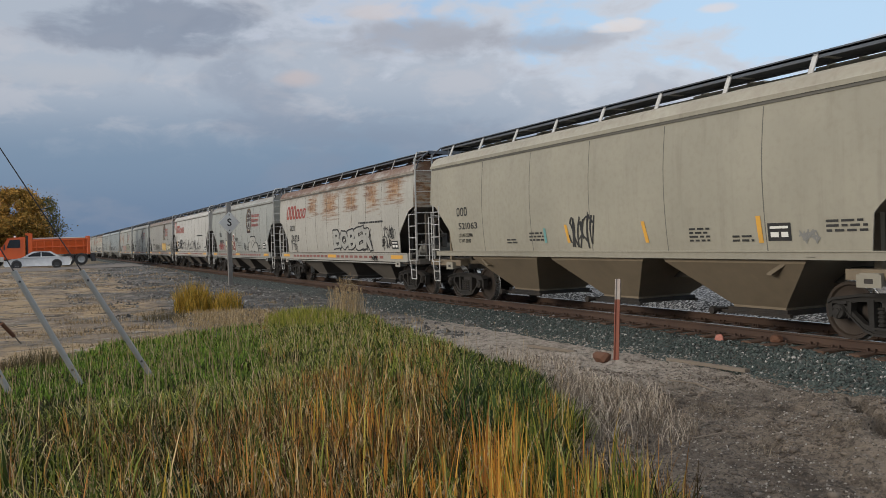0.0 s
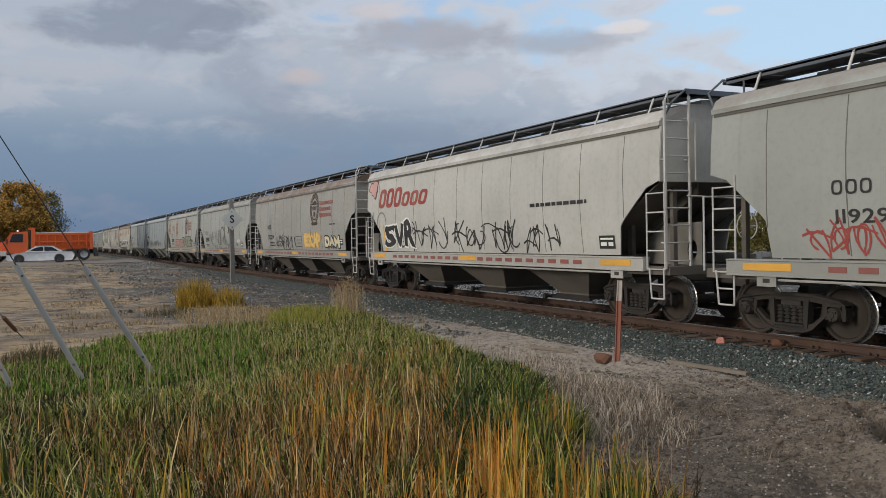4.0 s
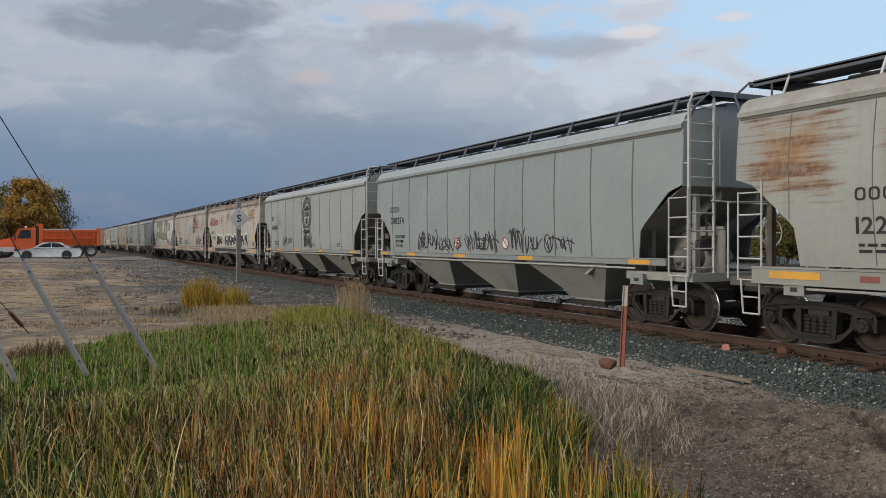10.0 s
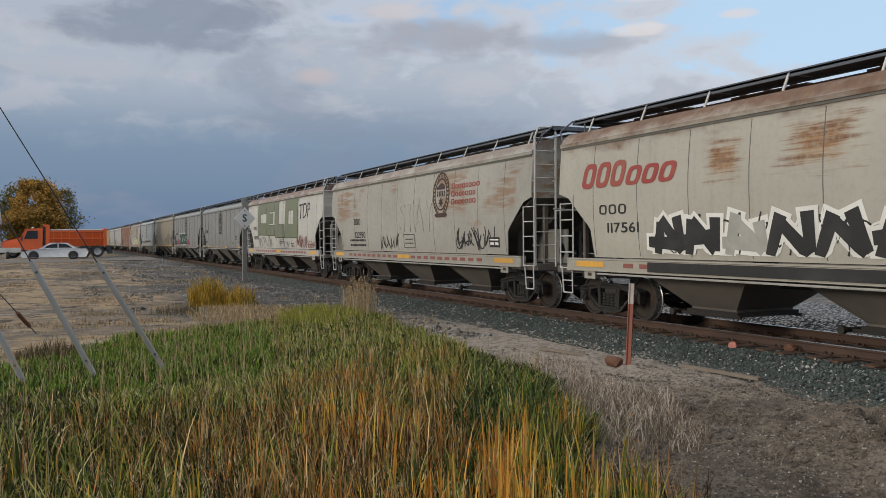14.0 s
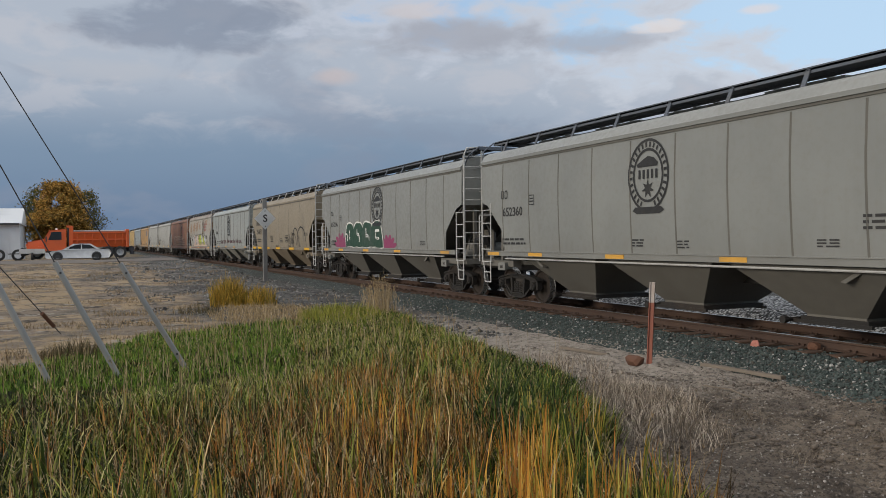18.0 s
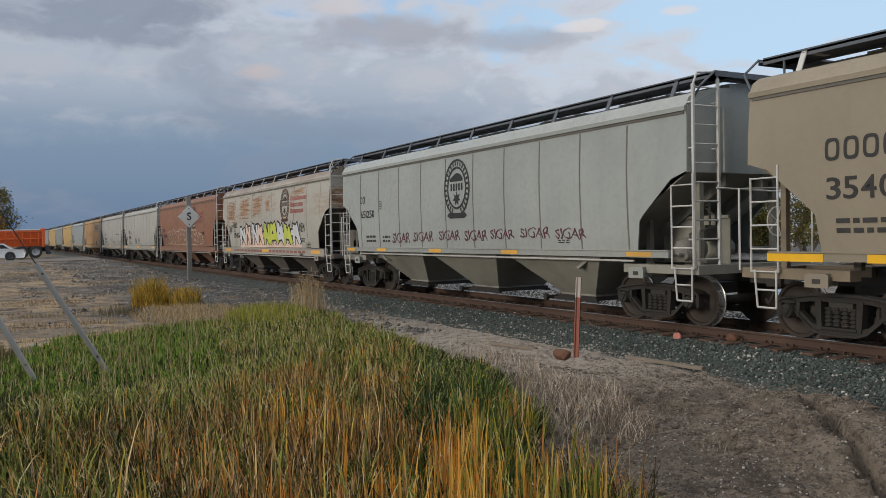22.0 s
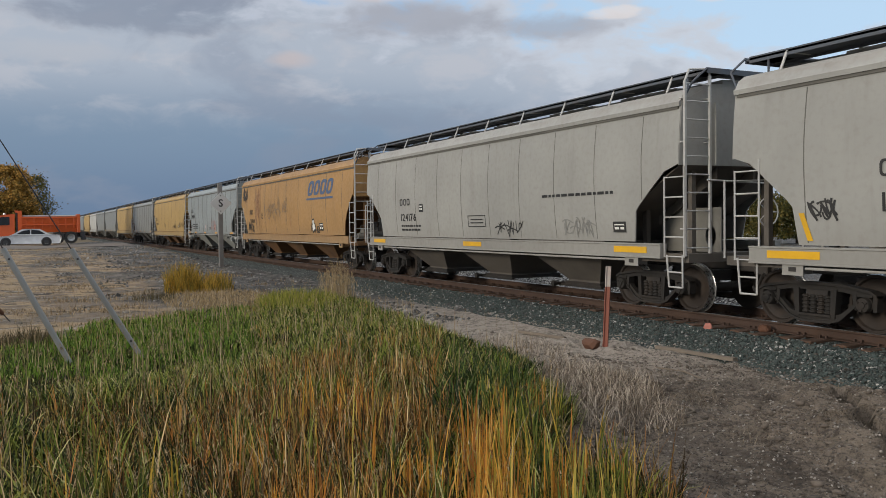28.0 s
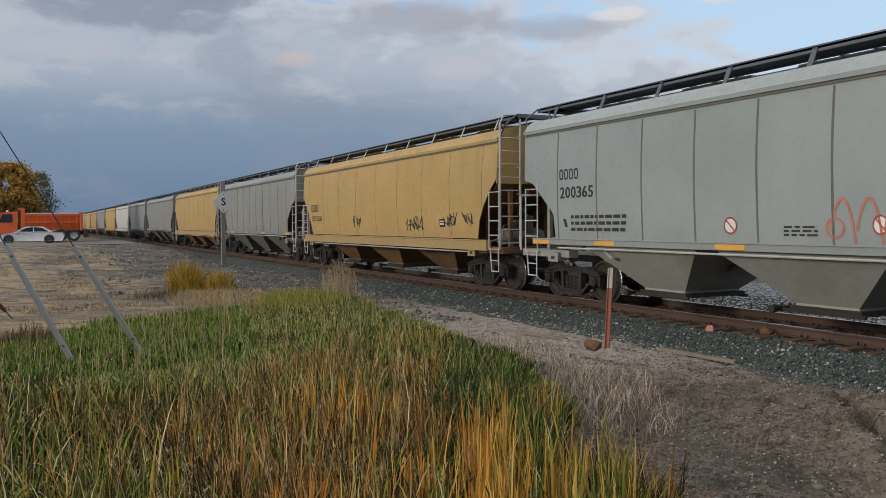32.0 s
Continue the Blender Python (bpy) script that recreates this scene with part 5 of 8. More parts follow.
INK = {"black": M_BLACK, "red": M_RED, "white": M_WHITE, "yellow": M_YELLOW, "amber": M_ORANGE_BAR,
       "silver": flat_paint("silver_spray", (0.36, 0.36, 0.33)), "grey": flat_paint("grey_spray", (0.22, 0.22, 0.21)),
       "cream": flat_paint("cream_spray", (0.62, 0.57, 0.40)), "pink": flat_paint("pink_spray", (0.55, 0.33, 0.31)),
       "maroon": flat_paint("maroon_spray", (0.16, 0.05, 0.045)), "brown": flat_paint("brown_spray", (0.20, 0.08, 0.06)),
       "dusty": flat_paint("dusty_pink_spray", (0.36, 0.24, 0.21)), "moss": flat_paint("moss_spray", (0.24, 0.255, 0.19)),
       "darkmoss": flat_paint("dark_moss_spray", (0.07, 0.08, 0.045)), "sage": flat_paint("sage_green_spray", (0.17, 0.19, 0.125)), "green": flat_paint("dark_green_spray", (0.018, 0.058, 0.035)),
       "magenta": flat_paint("magenta_spray", (0.26, 0.045, 0.12)), "lime": flat_paint("lime_spray", (0.46, 0.52, 0.07)),
       "blush": flat_paint("blush_spray", (0.62, 0.46, 0.38)), "lilac": flat_paint("pale_blue_spray", (0.50, 0.53, 0.55)),
       "wine": flat_paint("wine_marker", (0.09, 0.02, 0.03)), "faded": flat_paint("faded_white_spray", (0.42, 0.34, 0.26)),
       "fadedred": flat_paint("faded_red_lettering", (0.23, 0.07, 0.05)), "blue": flat_paint("blue_lettering", (0.075, 0.12, 0.21)),
       "umber": flat_paint("umber_badge", (0.055, 0.028, 0.022)), "clay": flat_paint("clay_fill", (0.19, 0.10, 0.065)), "dusk": flat_paint("thin_grey_spray", (0.24, 0.17, 0.10)), "coral": flat_paint("coral_spray", (0.42, 0.16, 0.12)),
       "straw": flat_paint("straw_spray", (0.66, 0.47, 0.17)), "teal": flat_paint("teal_spray", (0.15, 0.34, 0.33)), "gold": flat_paint("badge_gold", (0.34, 0.25, 0.13))}


REAR_MARKS = {0: -0.3, 8: -0.1, 14: 0.1, 19: 0.18, 20: 0.08}   # writing by a car's rear end, moved along


def mark_on(i, name, me, mat, u0, u1, z0, z1, lift=0.006, warp=0.0, seed=0, stretch=True):
    """Fit a flat mesh into that box on car i's near side and bend it onto the sheet."""
    car, _, _, L, kind = TRAIN[i]
    if u1 < 4.6:
        u0, u1 = u0 + REAR_MARKS.get(i, 0.0), u1 + REAR_MARKS.get(i, 0.0)
    foot = 1.43 if kind == "new" else 1.35
    if z0 < foot and z1 > foot + 0.08:
        z0 = foot
    me = me.copy()
    n = len(me.vertices)
    co = np.empty(n * 3)
    me.vertices.foreach_get("co", co)
    co = co.reshape(-1, 3)
    lo, hi = co.min(0), co.max(0)
    if stretch:
        k = np.array(((u1 - u0) / max(1e-6, hi[0] - lo[0]), 1.0, (z1 - z0) / max(1e-6, hi[2] - lo[2])))
        co = (co - (lo + hi) / 2 * (1, 0, 1)) * k
    if warp:
        for r in co:
            s = 2.2 / max(0.3, z1 - z0)
            r[0] += warp * noise.noise((r[0] * s, r[2] * s, seed * 3.1))
            r[2] += warp * noise.noise((r[0] * s, r[2] * s, seed * 3.1 + 40))
    zc = (z0 + z1) / 2
    sill = 1.602 if kind in ("old", "round") else 1.565 if kind == "smooth" else 0.0
    for r in co:
        z = zc + r[2]
        y = half_width(max(z, 1.35), kind)
        if z < 1.325 and sill:
            y = sill
        r[1] += -y - lift
    me.vertices.foreach_set("co", co.ravel())
    ob = put(name, me, mat, car, ((u0 + u1) / 2 - L / 2, 0, zc))
    return ob


def strip_mesh(strokes, width):
    """Ribbons along the polylines, in the x-z plane."""
    bm = bmesh.new()
    for pts in strokes:
        prev = None
        for k, (x, z) in enumerate(pts):
            a, b = pts[max(0, k - 1)], pts[min(len(pts) - 1, k + 1)]
            d = Vector((b[0] - a[0], b[1] - a[1]))
            d = d.normalized() if d.length > 1e-6 else Vector((1, 0))
            w = width * (0.75 + 0.5 * math.sin(k * 0.9 + x * 9) ** 2)
            row = [bm.verts.new((x - d.y * w, 0, z + d.x * w)), bm.verts.new((x + d.y * w, 0, z - d.x * w))]
            if prev:
                bm.faces.new((prev[0], prev[1], row[1], row[0]))
            prev = row
    for f in bm.faces:
        if f.normal.y > 0:
            f.normal_flip()
    return finish(bm, "tag")


def number(i, u0, u1, z0, z1, text):
    """The car's number, each figure a part of its own."""
    size = [0.5 if ch == "1" else 1.0 for ch in text]
    w = (u1 - u0) / sum(size)
    for k, ch in enumerate(text):
        a = u0 + w * sum(size[:k])
        mark_on(i, "figure", lettering(ch, 1.0, 1.0, 0.012), INK["black"], a + (0.16 if ch == "1" else 0.08) * w, a + w * (0.36 if ch == "1" else 0.92), z0, z1 - 0.02)


def open_box(wide, high, slant=0.0):
    """A rounded upright or slanted ring of unit size; wide and high are the thickness of its sides."""
    def make(bm):
        n = 20
        rims = []
        for a, b in ((0.5, 0.5), (0.5 - wide, 0.5 - high)):
            row = []
            for k in range(n):
                c, d = math.cos(2 * math.pi * k / n), math.sin(2 * math.pi * k / n)
                x, z = 0.5 + a * math.copysign(abs(c) ** 0.6, c), 0.5 + b * math.copysign(abs(d) ** 0.6, d)
                row.append(bm.verts.new((x + slant * z, -0.003, z)))
            rims.append(row)
        for k in range(n):
            m = (k + 1) % n
            bm.faces.new((rims[0][k], rims[0][m], rims[1][m], rims[1][k]))
    return shared(("open_box", wide, high, slant), make)


def mark(i, u0, u1, z0, z1, n):
    """The owner's mark as n open boxes the size of its letters."""
    w = (u1 - u0) / n
    for j in range(n):
        mark_on(i, "owner_mark", open_box(0.2, 0.15), INK["black"], u0 + w * (j + 0.08), u0 + w * (j + 0.86), z0, z1 - 0.02)


def scribble(i, u0, u1, z0, z1, seed, ink, n):
    """A hand-drawn tag of n loose letters."""
    r = random.Random(seed)
    W, H = u1 - u0, z1 - z0
    strokes = []
    for j in range(n):
        cx, w = (j + 0.5) / n * W, W / n
        pick = r.random()
        if pick < 0.55:
            a0, turns = r.uniform(0, 6.28), r.uniform(0.35, 0.9)
            rx, rz = w * r.uniform(0.3, 0.6), H * r.uniform(0.2, 0.48)
            oz = H * r.uniform(0.4, 0.6)
            strokes.append([(cx + rx * math.cos(a0 + 6.28 * turns * k / 12) + 0.02 * k * w, oz + rz * math.sin(a0 + 6.28 * turns * k / 12)) for k in range(13)])
        m = r.choice((3, 4, 5))
        zig = [(cx + w * r.uniform(-0.6, 0.6), H * (r.uniform(0.0, 0.3) if k % 2 else r.uniform(0.65, 1.0))) for k in range(m)]
        line = []
        for (xa, za), (xb, zb) in zip(zig, zig[1:]):
            bow = r.uniform(-0.12, 0.12) * H
            for k in range(5):
                q = k / 4
                line.append((xa + (xb - xa) * q + bow * math.sin(math.pi * q), za + (zb - za) * q))
        strokes.append(line)
        if r.random() < 0.4:
            z = H * r.uniform(0.2, 0.8)
            strokes.append([(cx + w * (k / 4 - 0.5) * 1.5, z + 0.1 * H * math.sin(k)) for k in range(5)])
    mark_on(i, "tag", strip_mesh(strokes, max(0.014, 0.022 * min(1.0, H * 1.3))), INK[ink], u0, u1, z0, z1, 0.008)


def loops(i, u0, u1, z0, z1, seed, ink):
    """Large open loops drawn with a spray can."""
    r = random.Random(seed)
    W, H = u1 - u0, z1 - z0
    n = max(3, int(W / 0.55))
    strokes = []
    for j in range(n):
        x0, w = W * j / n, W / n
        h = H * r.uniform(0.55, 1.0)
        strokes.append([(x0 + w * (0.05 + 0.95 * (k / 14)), h * math.sin(math.pi * min(1, 0.04 + k / 14)) ** 0.6) for k in range(15)])
        if r.random() < 0.8:
            s = r.uniform(0.2, 0.6)
            strokes.append([(x0 + w * (s + 0.35 * math.cos(6.28 * k / 11)), h * (0.35 + 0.22 * math.sin(6.28 * k / 11))) for k in range(r.choice((8, 10, 12)))])
    mark_on(i, "tag", strip_mesh(strokes, 0.022), INK[ink], u0, u1, z0, z1, 0.008)


def dense(text, bold, spread):
    """Letter mesh with enough points to be bent."""
    key = ("dense", text, bold, spread)
    if key not in STORE:
        bm = bmesh.new()
        bm.from_mesh(lettering(text, 1.0, spread, bold))
        long_edges = [e for e in bm.edges if e.calc_length() > 0.12]
        bmesh.ops.subdivide_edges(bm, edges=long_edges, cuts=3)
        bmesh.ops.triangulate(bm, faces=bm.faces[:])
        STORE[key] = finish(bm, "letters")
    return STORE[key]


def piece(i, u0, u1, z0, z1, text, fill, line):
    """Fat bubble letters, grown together: each an outline in one colour and its filling, and a loose line over them."""
    seed = i * 7 + len(text)
    r = random.Random(seed)
    size = [0.5 if ch == "I" else 1.0 for ch in text]
    w = (u1 - u0) / sum(size)
    foot = max(z0, 1.44)
    for k, ch in enumerate(text):
        a = u0 + w * (sum(size[:k]) - 0.05)
        b = a + w * (size[k] + 0.1)
        lo = foot + 0.03
        hi = z1 - r.uniform(0.0, 0.16) * (z1 - foot)
        mark_on(i, "tag_outline", dense(ch, 0.085, 1.0), INK[line], a - 0.045, b + 0.045, lo - 0.03, hi + 0.045, 0.006 + 0.0004 * k, 0.1, seed + k)
        mark_on(i, "tag_fill", dense(ch, 0.045, 1.0), INK[fill], a + 0.015, b - 0.015, lo + 0.02, hi - 0.015, 0.013 + 0.0004 * k, 0.1, seed + k)
    if line == "black":
        scribble(i, u0, u1, z0 + 0.05 * (z1 - z0), z1 - 0.05 * (z1 - z0), seed, "black", len(text) + 2)


def angular(i, u0, u1, z0, z1, fills, seed, line="black"):
    """Angular letters of crossing slabs, each with a broad dark edge and its own fill."""
    r = random.Random(seed)
    n = len(fills)
    w = (u1 - u0) / n
    z0 = max(z0, 1.44)
    mid_u, mid_z = (u0 + u1) / 2, (z0 + z1) / 2

    def slab(bm, a, b, half, grow, lift):
        d = Vector((b[0] - a[0], b[1] - a[1]))
        t = d.normalized()
        a, b = Vector(a) - t * grow, Vector(b) + t * grow
        side = Vector((-t.y, t.x)) * (half + grow)
        prev = None
        for k in range(5):
            c = a.lerp(b, k / 4)
            q = 1.0 + 0.25 * (k / 4 - 0.5)
            row = [bm.verts.new((p.x - mid_u, -lift, min(max(p.y, z0), z1 + 0.12) - mid_z)) for p in (c - side * q, c + side * q)]
            if prev:
                bm.faces.new((prev[0], prev[1], row[1], row[0]))
            prev = row

    for k, fill in enumerate(fills):
        x, h = u0 + w * k, z1 - z0
        tops = [x + w * r.uniform(0.15, 0.4), x + w * r.uniform(0.6, 0.95)]
        feet = [x + w * r.uniform(-0.05, 0.2), x + w * r.uniform(0.7, 1.1)]
        ends = [((feet[0], z0), (tops[0], z1 - h * r.uniform(0, 0.2))), ((tops[0], z1 - h * r.uniform(0.05, 0.3)), (feet[1], z0 + h * r.uniform(0, 0.15))),
                ((feet[1], z0 + h * 0.1), (tops[1], z1 - h * r.uniform(0, 0.25)))]
        if r.random() < 0.6:
            z = z0 + h * r.uniform(0.3, 0.6)
            ends.append(((x - 0.05 * w, z), (x + w * 0.75, z + h * r.uniform(-0.12, 0.12))))
        for name, ink, grow, lift in (("tag_outline", line, 0.075, 0.002), ("tag_fill", fill, 0.0, 0.006)):
            bm = bmesh.new()
            for m, (a, b) in enumerate(ends):
                slab(bm, a, b, 0.1 + 0.02 * w, grow, 0.0006 * m + 0.0026 * (k % 2))
            mark_on(i, name, finish(bm, name), INK[ink], u0, u1, z0, z1, lift + 0.004, stretch=False)
    scribble(i, u0 + 0.1, u1 - 0.1, z0 + 0.1, z1 - 0.1, seed, line, n + 1)


def outline(i, u0, u1, z0, z1, text, ink):
    mark_on(i, "tag", dense(text, -0.006, 1.0), INK[ink], u0, u1, z0, z1, 0.008, 0.06, i + len(text))


BLOCKS = {"C": ((0, 0, 0.36, 1), (0.36, 0.66, 0.64, 0.34), (0.36, 0, 0.64, 0.34)), "E": ((0, 0, 0.36, 1), (0.36, 0.7, 0.64, 0.3), (0.36, 0.36, 0.5, 0.26), (0.36, 0, 0.64, 0.28)),
          "L": ((0, 0, 0.4, 1), (0.4, 0, 0.6, 0.34)), "O": ((0, 0, 0.27, 1), (0.27, 0.68, 0.4, 0.32), (0.27, 0, 0.4, 0.3), (0.67, 0, 0.33, 1))}


def letter(i, u0, u1, z0, z1, text):
    """A square-cut roller letter with a dark edge."""
    w, h = u1 - u0, z1 - z0

    def make(grow):
        bm = bmesh.new()
        for x, z, a, b in BLOCKS[text]:
            x0, x1, q0, q1 = x * w - grow, (x + a) * w + grow, z * h - grow, (z + b) * h + grow
            n = 6
            cols = [[bm.verts.new((x0 + (x1 - x0) * p / n, 0, q0 + (q1 - q0) * q / n)) for q in range(n + 1)] for p in range(n + 1)]
            for c, d in zip(cols, cols[1:]):
                for q in range(n):
                    bm.faces.new((c[q], d[q], d[q + 1], c[q + 1]))
        return finish(bm, "block_letter")
    mark_on(i, "tag_outline", make(0.035), INK["darkmoss"], u0 - 0.035, u1 + 0.035, z0 - 0.035, z1 + 0.035, 0.006, 0.02, 3)
    mark_on(i, "tag_fill", make(0.0), INK["sage"], u0, u1, z0, z1, 0.012, 0.02, 3)


def word(i, u0, u1, z0, z1, n, ink):
    """A large company word as a row of plain slanted open boxes."""
    w = (u1 - u0) / n
    for j in range(n):
        h = (z1 - z0 - 0.16) * (1.0 if j < 3 or n < 5 else 0.72)
        mark_on(i, "letter_block", open_box(0.3, 0.2, 0.35), INK[ink], u0 + w * j, u0 + w * (j + 1.02), z0 + 0.08, z0 + 0.08 + h)


def rows3(i, u0, u1, z0, z1, ink):
    """Three rows of company lettering as plain letter-sized blocks, the first of each row taller."""
    r = random.Random(i)
    pitch, high = (u1 - u0) / 8, (z1 - z0 - 0.15) / 3
    for row, n in enumerate((8, 7, 7)):
        z, u = z1 - 0.1 - high * (row + 0.82), u0
        for j in range(n):
            w = pitch * (1.0 if j == 0 else r.choice((0.62, 0.8, 0.86, 0.9)))
            mark_on(i, "letter_block", open_box(0.26, 0.2), INK[ink], u, u + w, z, z + high * (0.74 if j == 0 else 0.58))
            u += w + pitch * 0.16


def badge(i, u0, u1, z0, z1, tone):
    c, r = (u0 + u1) / 2, (u1 - u0) / 2
    h = max(1.15 * r, (z1 - z0) / 2 - 0.08)
    zc = (z0 + z1) / 2
    if tone != "black":
        mark_on(i, "badge_disc", disc_mesh(), INK["gold" if tone == "gold" else "cream"], u0, u1, zc - h * 0.93, zc + h, 0.005)
    mark_on(i, "badge", emblem_mesh(tone), INK["umber" if tone == "gold" else "black"], u0, u1, zc - h, zc + h, 0.009)


def disc_mesh():
    def make(bm):
        n = 32
        bm.faces.new([bm.verts.new((0.52 * math.cos(2 * math.pi * k / n), 0, 0.62 * math.sin(2 * math.pi * k / n))) for k in range(n)])
        bmesh.ops.triangulate(bm, faces=bm.faces[:])
    return shared(("badge_disc",), make)


def bar(i, u0, u1, z0, z1, ink):
    """A painted bar, leaning forwards towards its foot."""
    lean = max(0.0, u1 - u0 - 0.1)

    def make(bm):
        n = 6
        for a, b in zip(range(n), range(1, n + 1)):
            bm.faces.new([bm.verts.new((x + lean * (1 - k / n), -0.003, (z1 - z0) * k / n)) for x, k in ((0.0, a), (0.1, a), (0.1, b), (0.0, b))])
    bm = bmesh.new()
    make(bm)
    bmesh.ops.remove_doubles(bm, verts=bm.verts[:], dist=0.0005)
    mark_on(i, "paint_bar", finish(bm, "paint_bar"), INK[ink], u0, max(u1, u0 + 0.1), z0, z1)


def panel(i, u0, u1, z0, z1):
    mark_on(i, "stencil_panel", bars_mesh([(0, 0, 1, 0.6)]), INK["black"], u0, u1, z0, z1)
    mark_on(i, "stencil_print", bars_mesh([(0, 0.18, 0.8, 0.08), (-0.2, -0.05, 0.36, 0.16), (0.24, -0.05, 0.3, 0.16)]), INK["white"], u0 + 0.05, u1 - 0.05, z0 + 0.06, z1 - 0.05, 0.011)


def frame_box(i, u0, u1, z0, z1):
    w, h = u1 - u0, z1 - z0
    t = 0.022
    k = [(0, h / 2, w, t), (0, -h / 2, w, t), (-w / 2, 0, t, h), (w / 2, 0, t, h), (0, h * 0.15, w * 0.7, 0.03), (0, -h * 0.15, w * 0.75, 0.03)]
    mark_on(i, "stencil_frame", bars_mesh([tuple(round(q, 3) for q in b) for b in k]), INK["black"], u0, u1, z0, z1)


def small(i, u0, u1, z0, z1, n):
    r = random.Random(int(u0 * 100) + i)
    w, h = u1 - u0, (z1 - z0) / max(1, n)
    k = []
    for row in range(n):
        x = 0.0
        while x < w - 0.05:
            d = min(r.choice((0.1, 0.16, 0.22)), w - x)
            k.append((round(x + d / 2, 2), round(-row * h, 3), round(d, 2), round(min(0.07, h * 0.5), 3)))
            x += d + 0.05
    mark_on(i, "small_writing", bars_mesh(k), INK["black"], u0, u1, z0 + h * 0.25, z1 - h * 0.25)


def nostep(i, u0, u1, z0, z1):
    def make(bm):
        n = 20
        a = [bm.verts.new((0.4 * math.cos(6.2832 * k / n), 0, 0.4 * math.sin(6.2832 * k / n))) for k in range(n)]
        b = [bm.verts.new((0.5 * math.cos(6.2832 * k / n), 0, 0.5 * math.sin(6.2832 * k / n))) for k in range(n)]
        for k in range(n):
            bm.faces.new((a[k], a[(k + 1) % n], b[(k + 1) % n], b[k]))
        bm.faces.new([bm.verts.new(p) for p in ((-0.32, 0, 0.26), (-0.26, 0, 0.32), (0.32, 0, -0.26), (0.26, 0, -0.32))])
    mark_on(i, "sign_disc", disc_mesh(), INK["white"], u0, u1, z0, z1, 0.006)
    mark_on(i, "warning_ring", shared(("warning_ring",), make), INK["red"], u0, u1, z0, z1, 0.011)


def blob(i, u0, u1, z0, z1, fill, line):
    def make(bm, s):
        n = 40
        pts = []
        for k in range(n):
            a = 2 * math.pi * k / n
            q = 0.42 + 0.09 * math.sin(3 * a + s) + 0.05 * math.sin(7 * a + 2 * s)
            pts.append((q * math.cos(a), q * math.sin(a)))
        bm.faces.new([bm.verts.new((x, 0, z)) for x, z in pts])
        bmesh.ops.triangulate(bm, faces=bm.faces[:])
    me = shared(("blob", i), lambda bm: make(bm, i * 1.7))
    mark_on(i, "tag_outline", me, INK[line], u0, u1, z0, z1, 0.006)
    mark_on(i, "tag_fill", me, INK[fill], u0 + 0.07, u1 - 0.07, z0 + 0.07, z1 - 0.07, 0.013)
    scribble(i, u0 + 0.25 * (u1 - u0), u1 - 0.25 * (u1 - u0), z0 + 0.2 * (z1 - z0), z1 - 0.2 * (z1 - z0), i + 5, line, 1)


def mass(i, u0, u1, z0, z1, n, fill, line):
    """A solid block of n grown-together letters with a pale edge and small pale counters."""
    W, H = u1 - u0, z1 - z0

    def hull(bm, inset):
        prev = None
        m = 72
        for k in range(m + 1):
            q = k / m
            top = 0.8 + 0.2 * abs(math.sin(math.pi * n * q)) ** 0.5 - 0.5 * max(0.0, 1 - q / 0.07) ** 2 - 0.5 * max(0.0, 1 - (1 - q) / 0.07) ** 2
            x = inset + (W - 2 * inset) * q
            col = [bm.verts.new((x, 0, inset * 0.4 + (top * H - inset * 1.4) * r / 6)) for r in range(7)]
            if prev:
                for r in range(6):
                    bm.faces.new((prev[r], col[r], col[r + 1], prev[r + 1]))
            prev = col

    for inset, ink, lift, name in ((0.0, line, 0.006, "tag_outline"), (0.06, fill, 0.011, "tag_fill")):
        bm = bmesh.new()
        hull(bm, inset)
        mark_on(i, name, finish(bm, name), INK[ink], u0 + inset, u1 - inset, z0 + inset * 0.4, z1 - inset, lift, 0.05, 3)
    r = random.Random(i)
    # counters of the four letters: offset, height, half sizes, round or square
    for k, spots in enumerate((((0.05, 0.48, 0.06, 0.2, 1), (-0.42, 0.52, 0.13, 0.035, 0), (-0.25, 0.38, 0.03, 0.14, 0)), ((0.0, 0.5, 0.14, 0.06, 0), (-0.12, 0.6, 0.03, 0.12, 0), (0.16, 0.34, 0.035, 0.14, 0)),
                               ((-0.05, 0.44, 0.15, 0.065, 0), (-0.16, 0.58, 0.045, 0.15, 0), (0.2, 0.36, 0.03, 0.1, 0)), ((0.0, 0.62, 0.22, 0.05, 0), (-0.02, 0.34, 0.22, 0.055, 1), (-0.24, 0.5, 0.035, 0.16, 0)))[:n]):
        c = u0 + W * (k + 0.5) / n
        for du, z, a, b, rounded in spots:
            x, q = c + du, z0 + H * z
            shape = disc_mesh() if rounded else bars_mesh([(0.0, 0.0, 1.0, 1.0)])
            mark_on(i, "tag_counter", shape, INK[line], x - a, x + a, q - b, q + b, 0.017, 0.02, k)
            if min(a, b) > 0.05:
                mark_on(i, "tag_counter", shape, INK["grey"], x - a * 0.6, x + a * 0.55, q - b * 0.5, q + b * 0.55, 0.022)


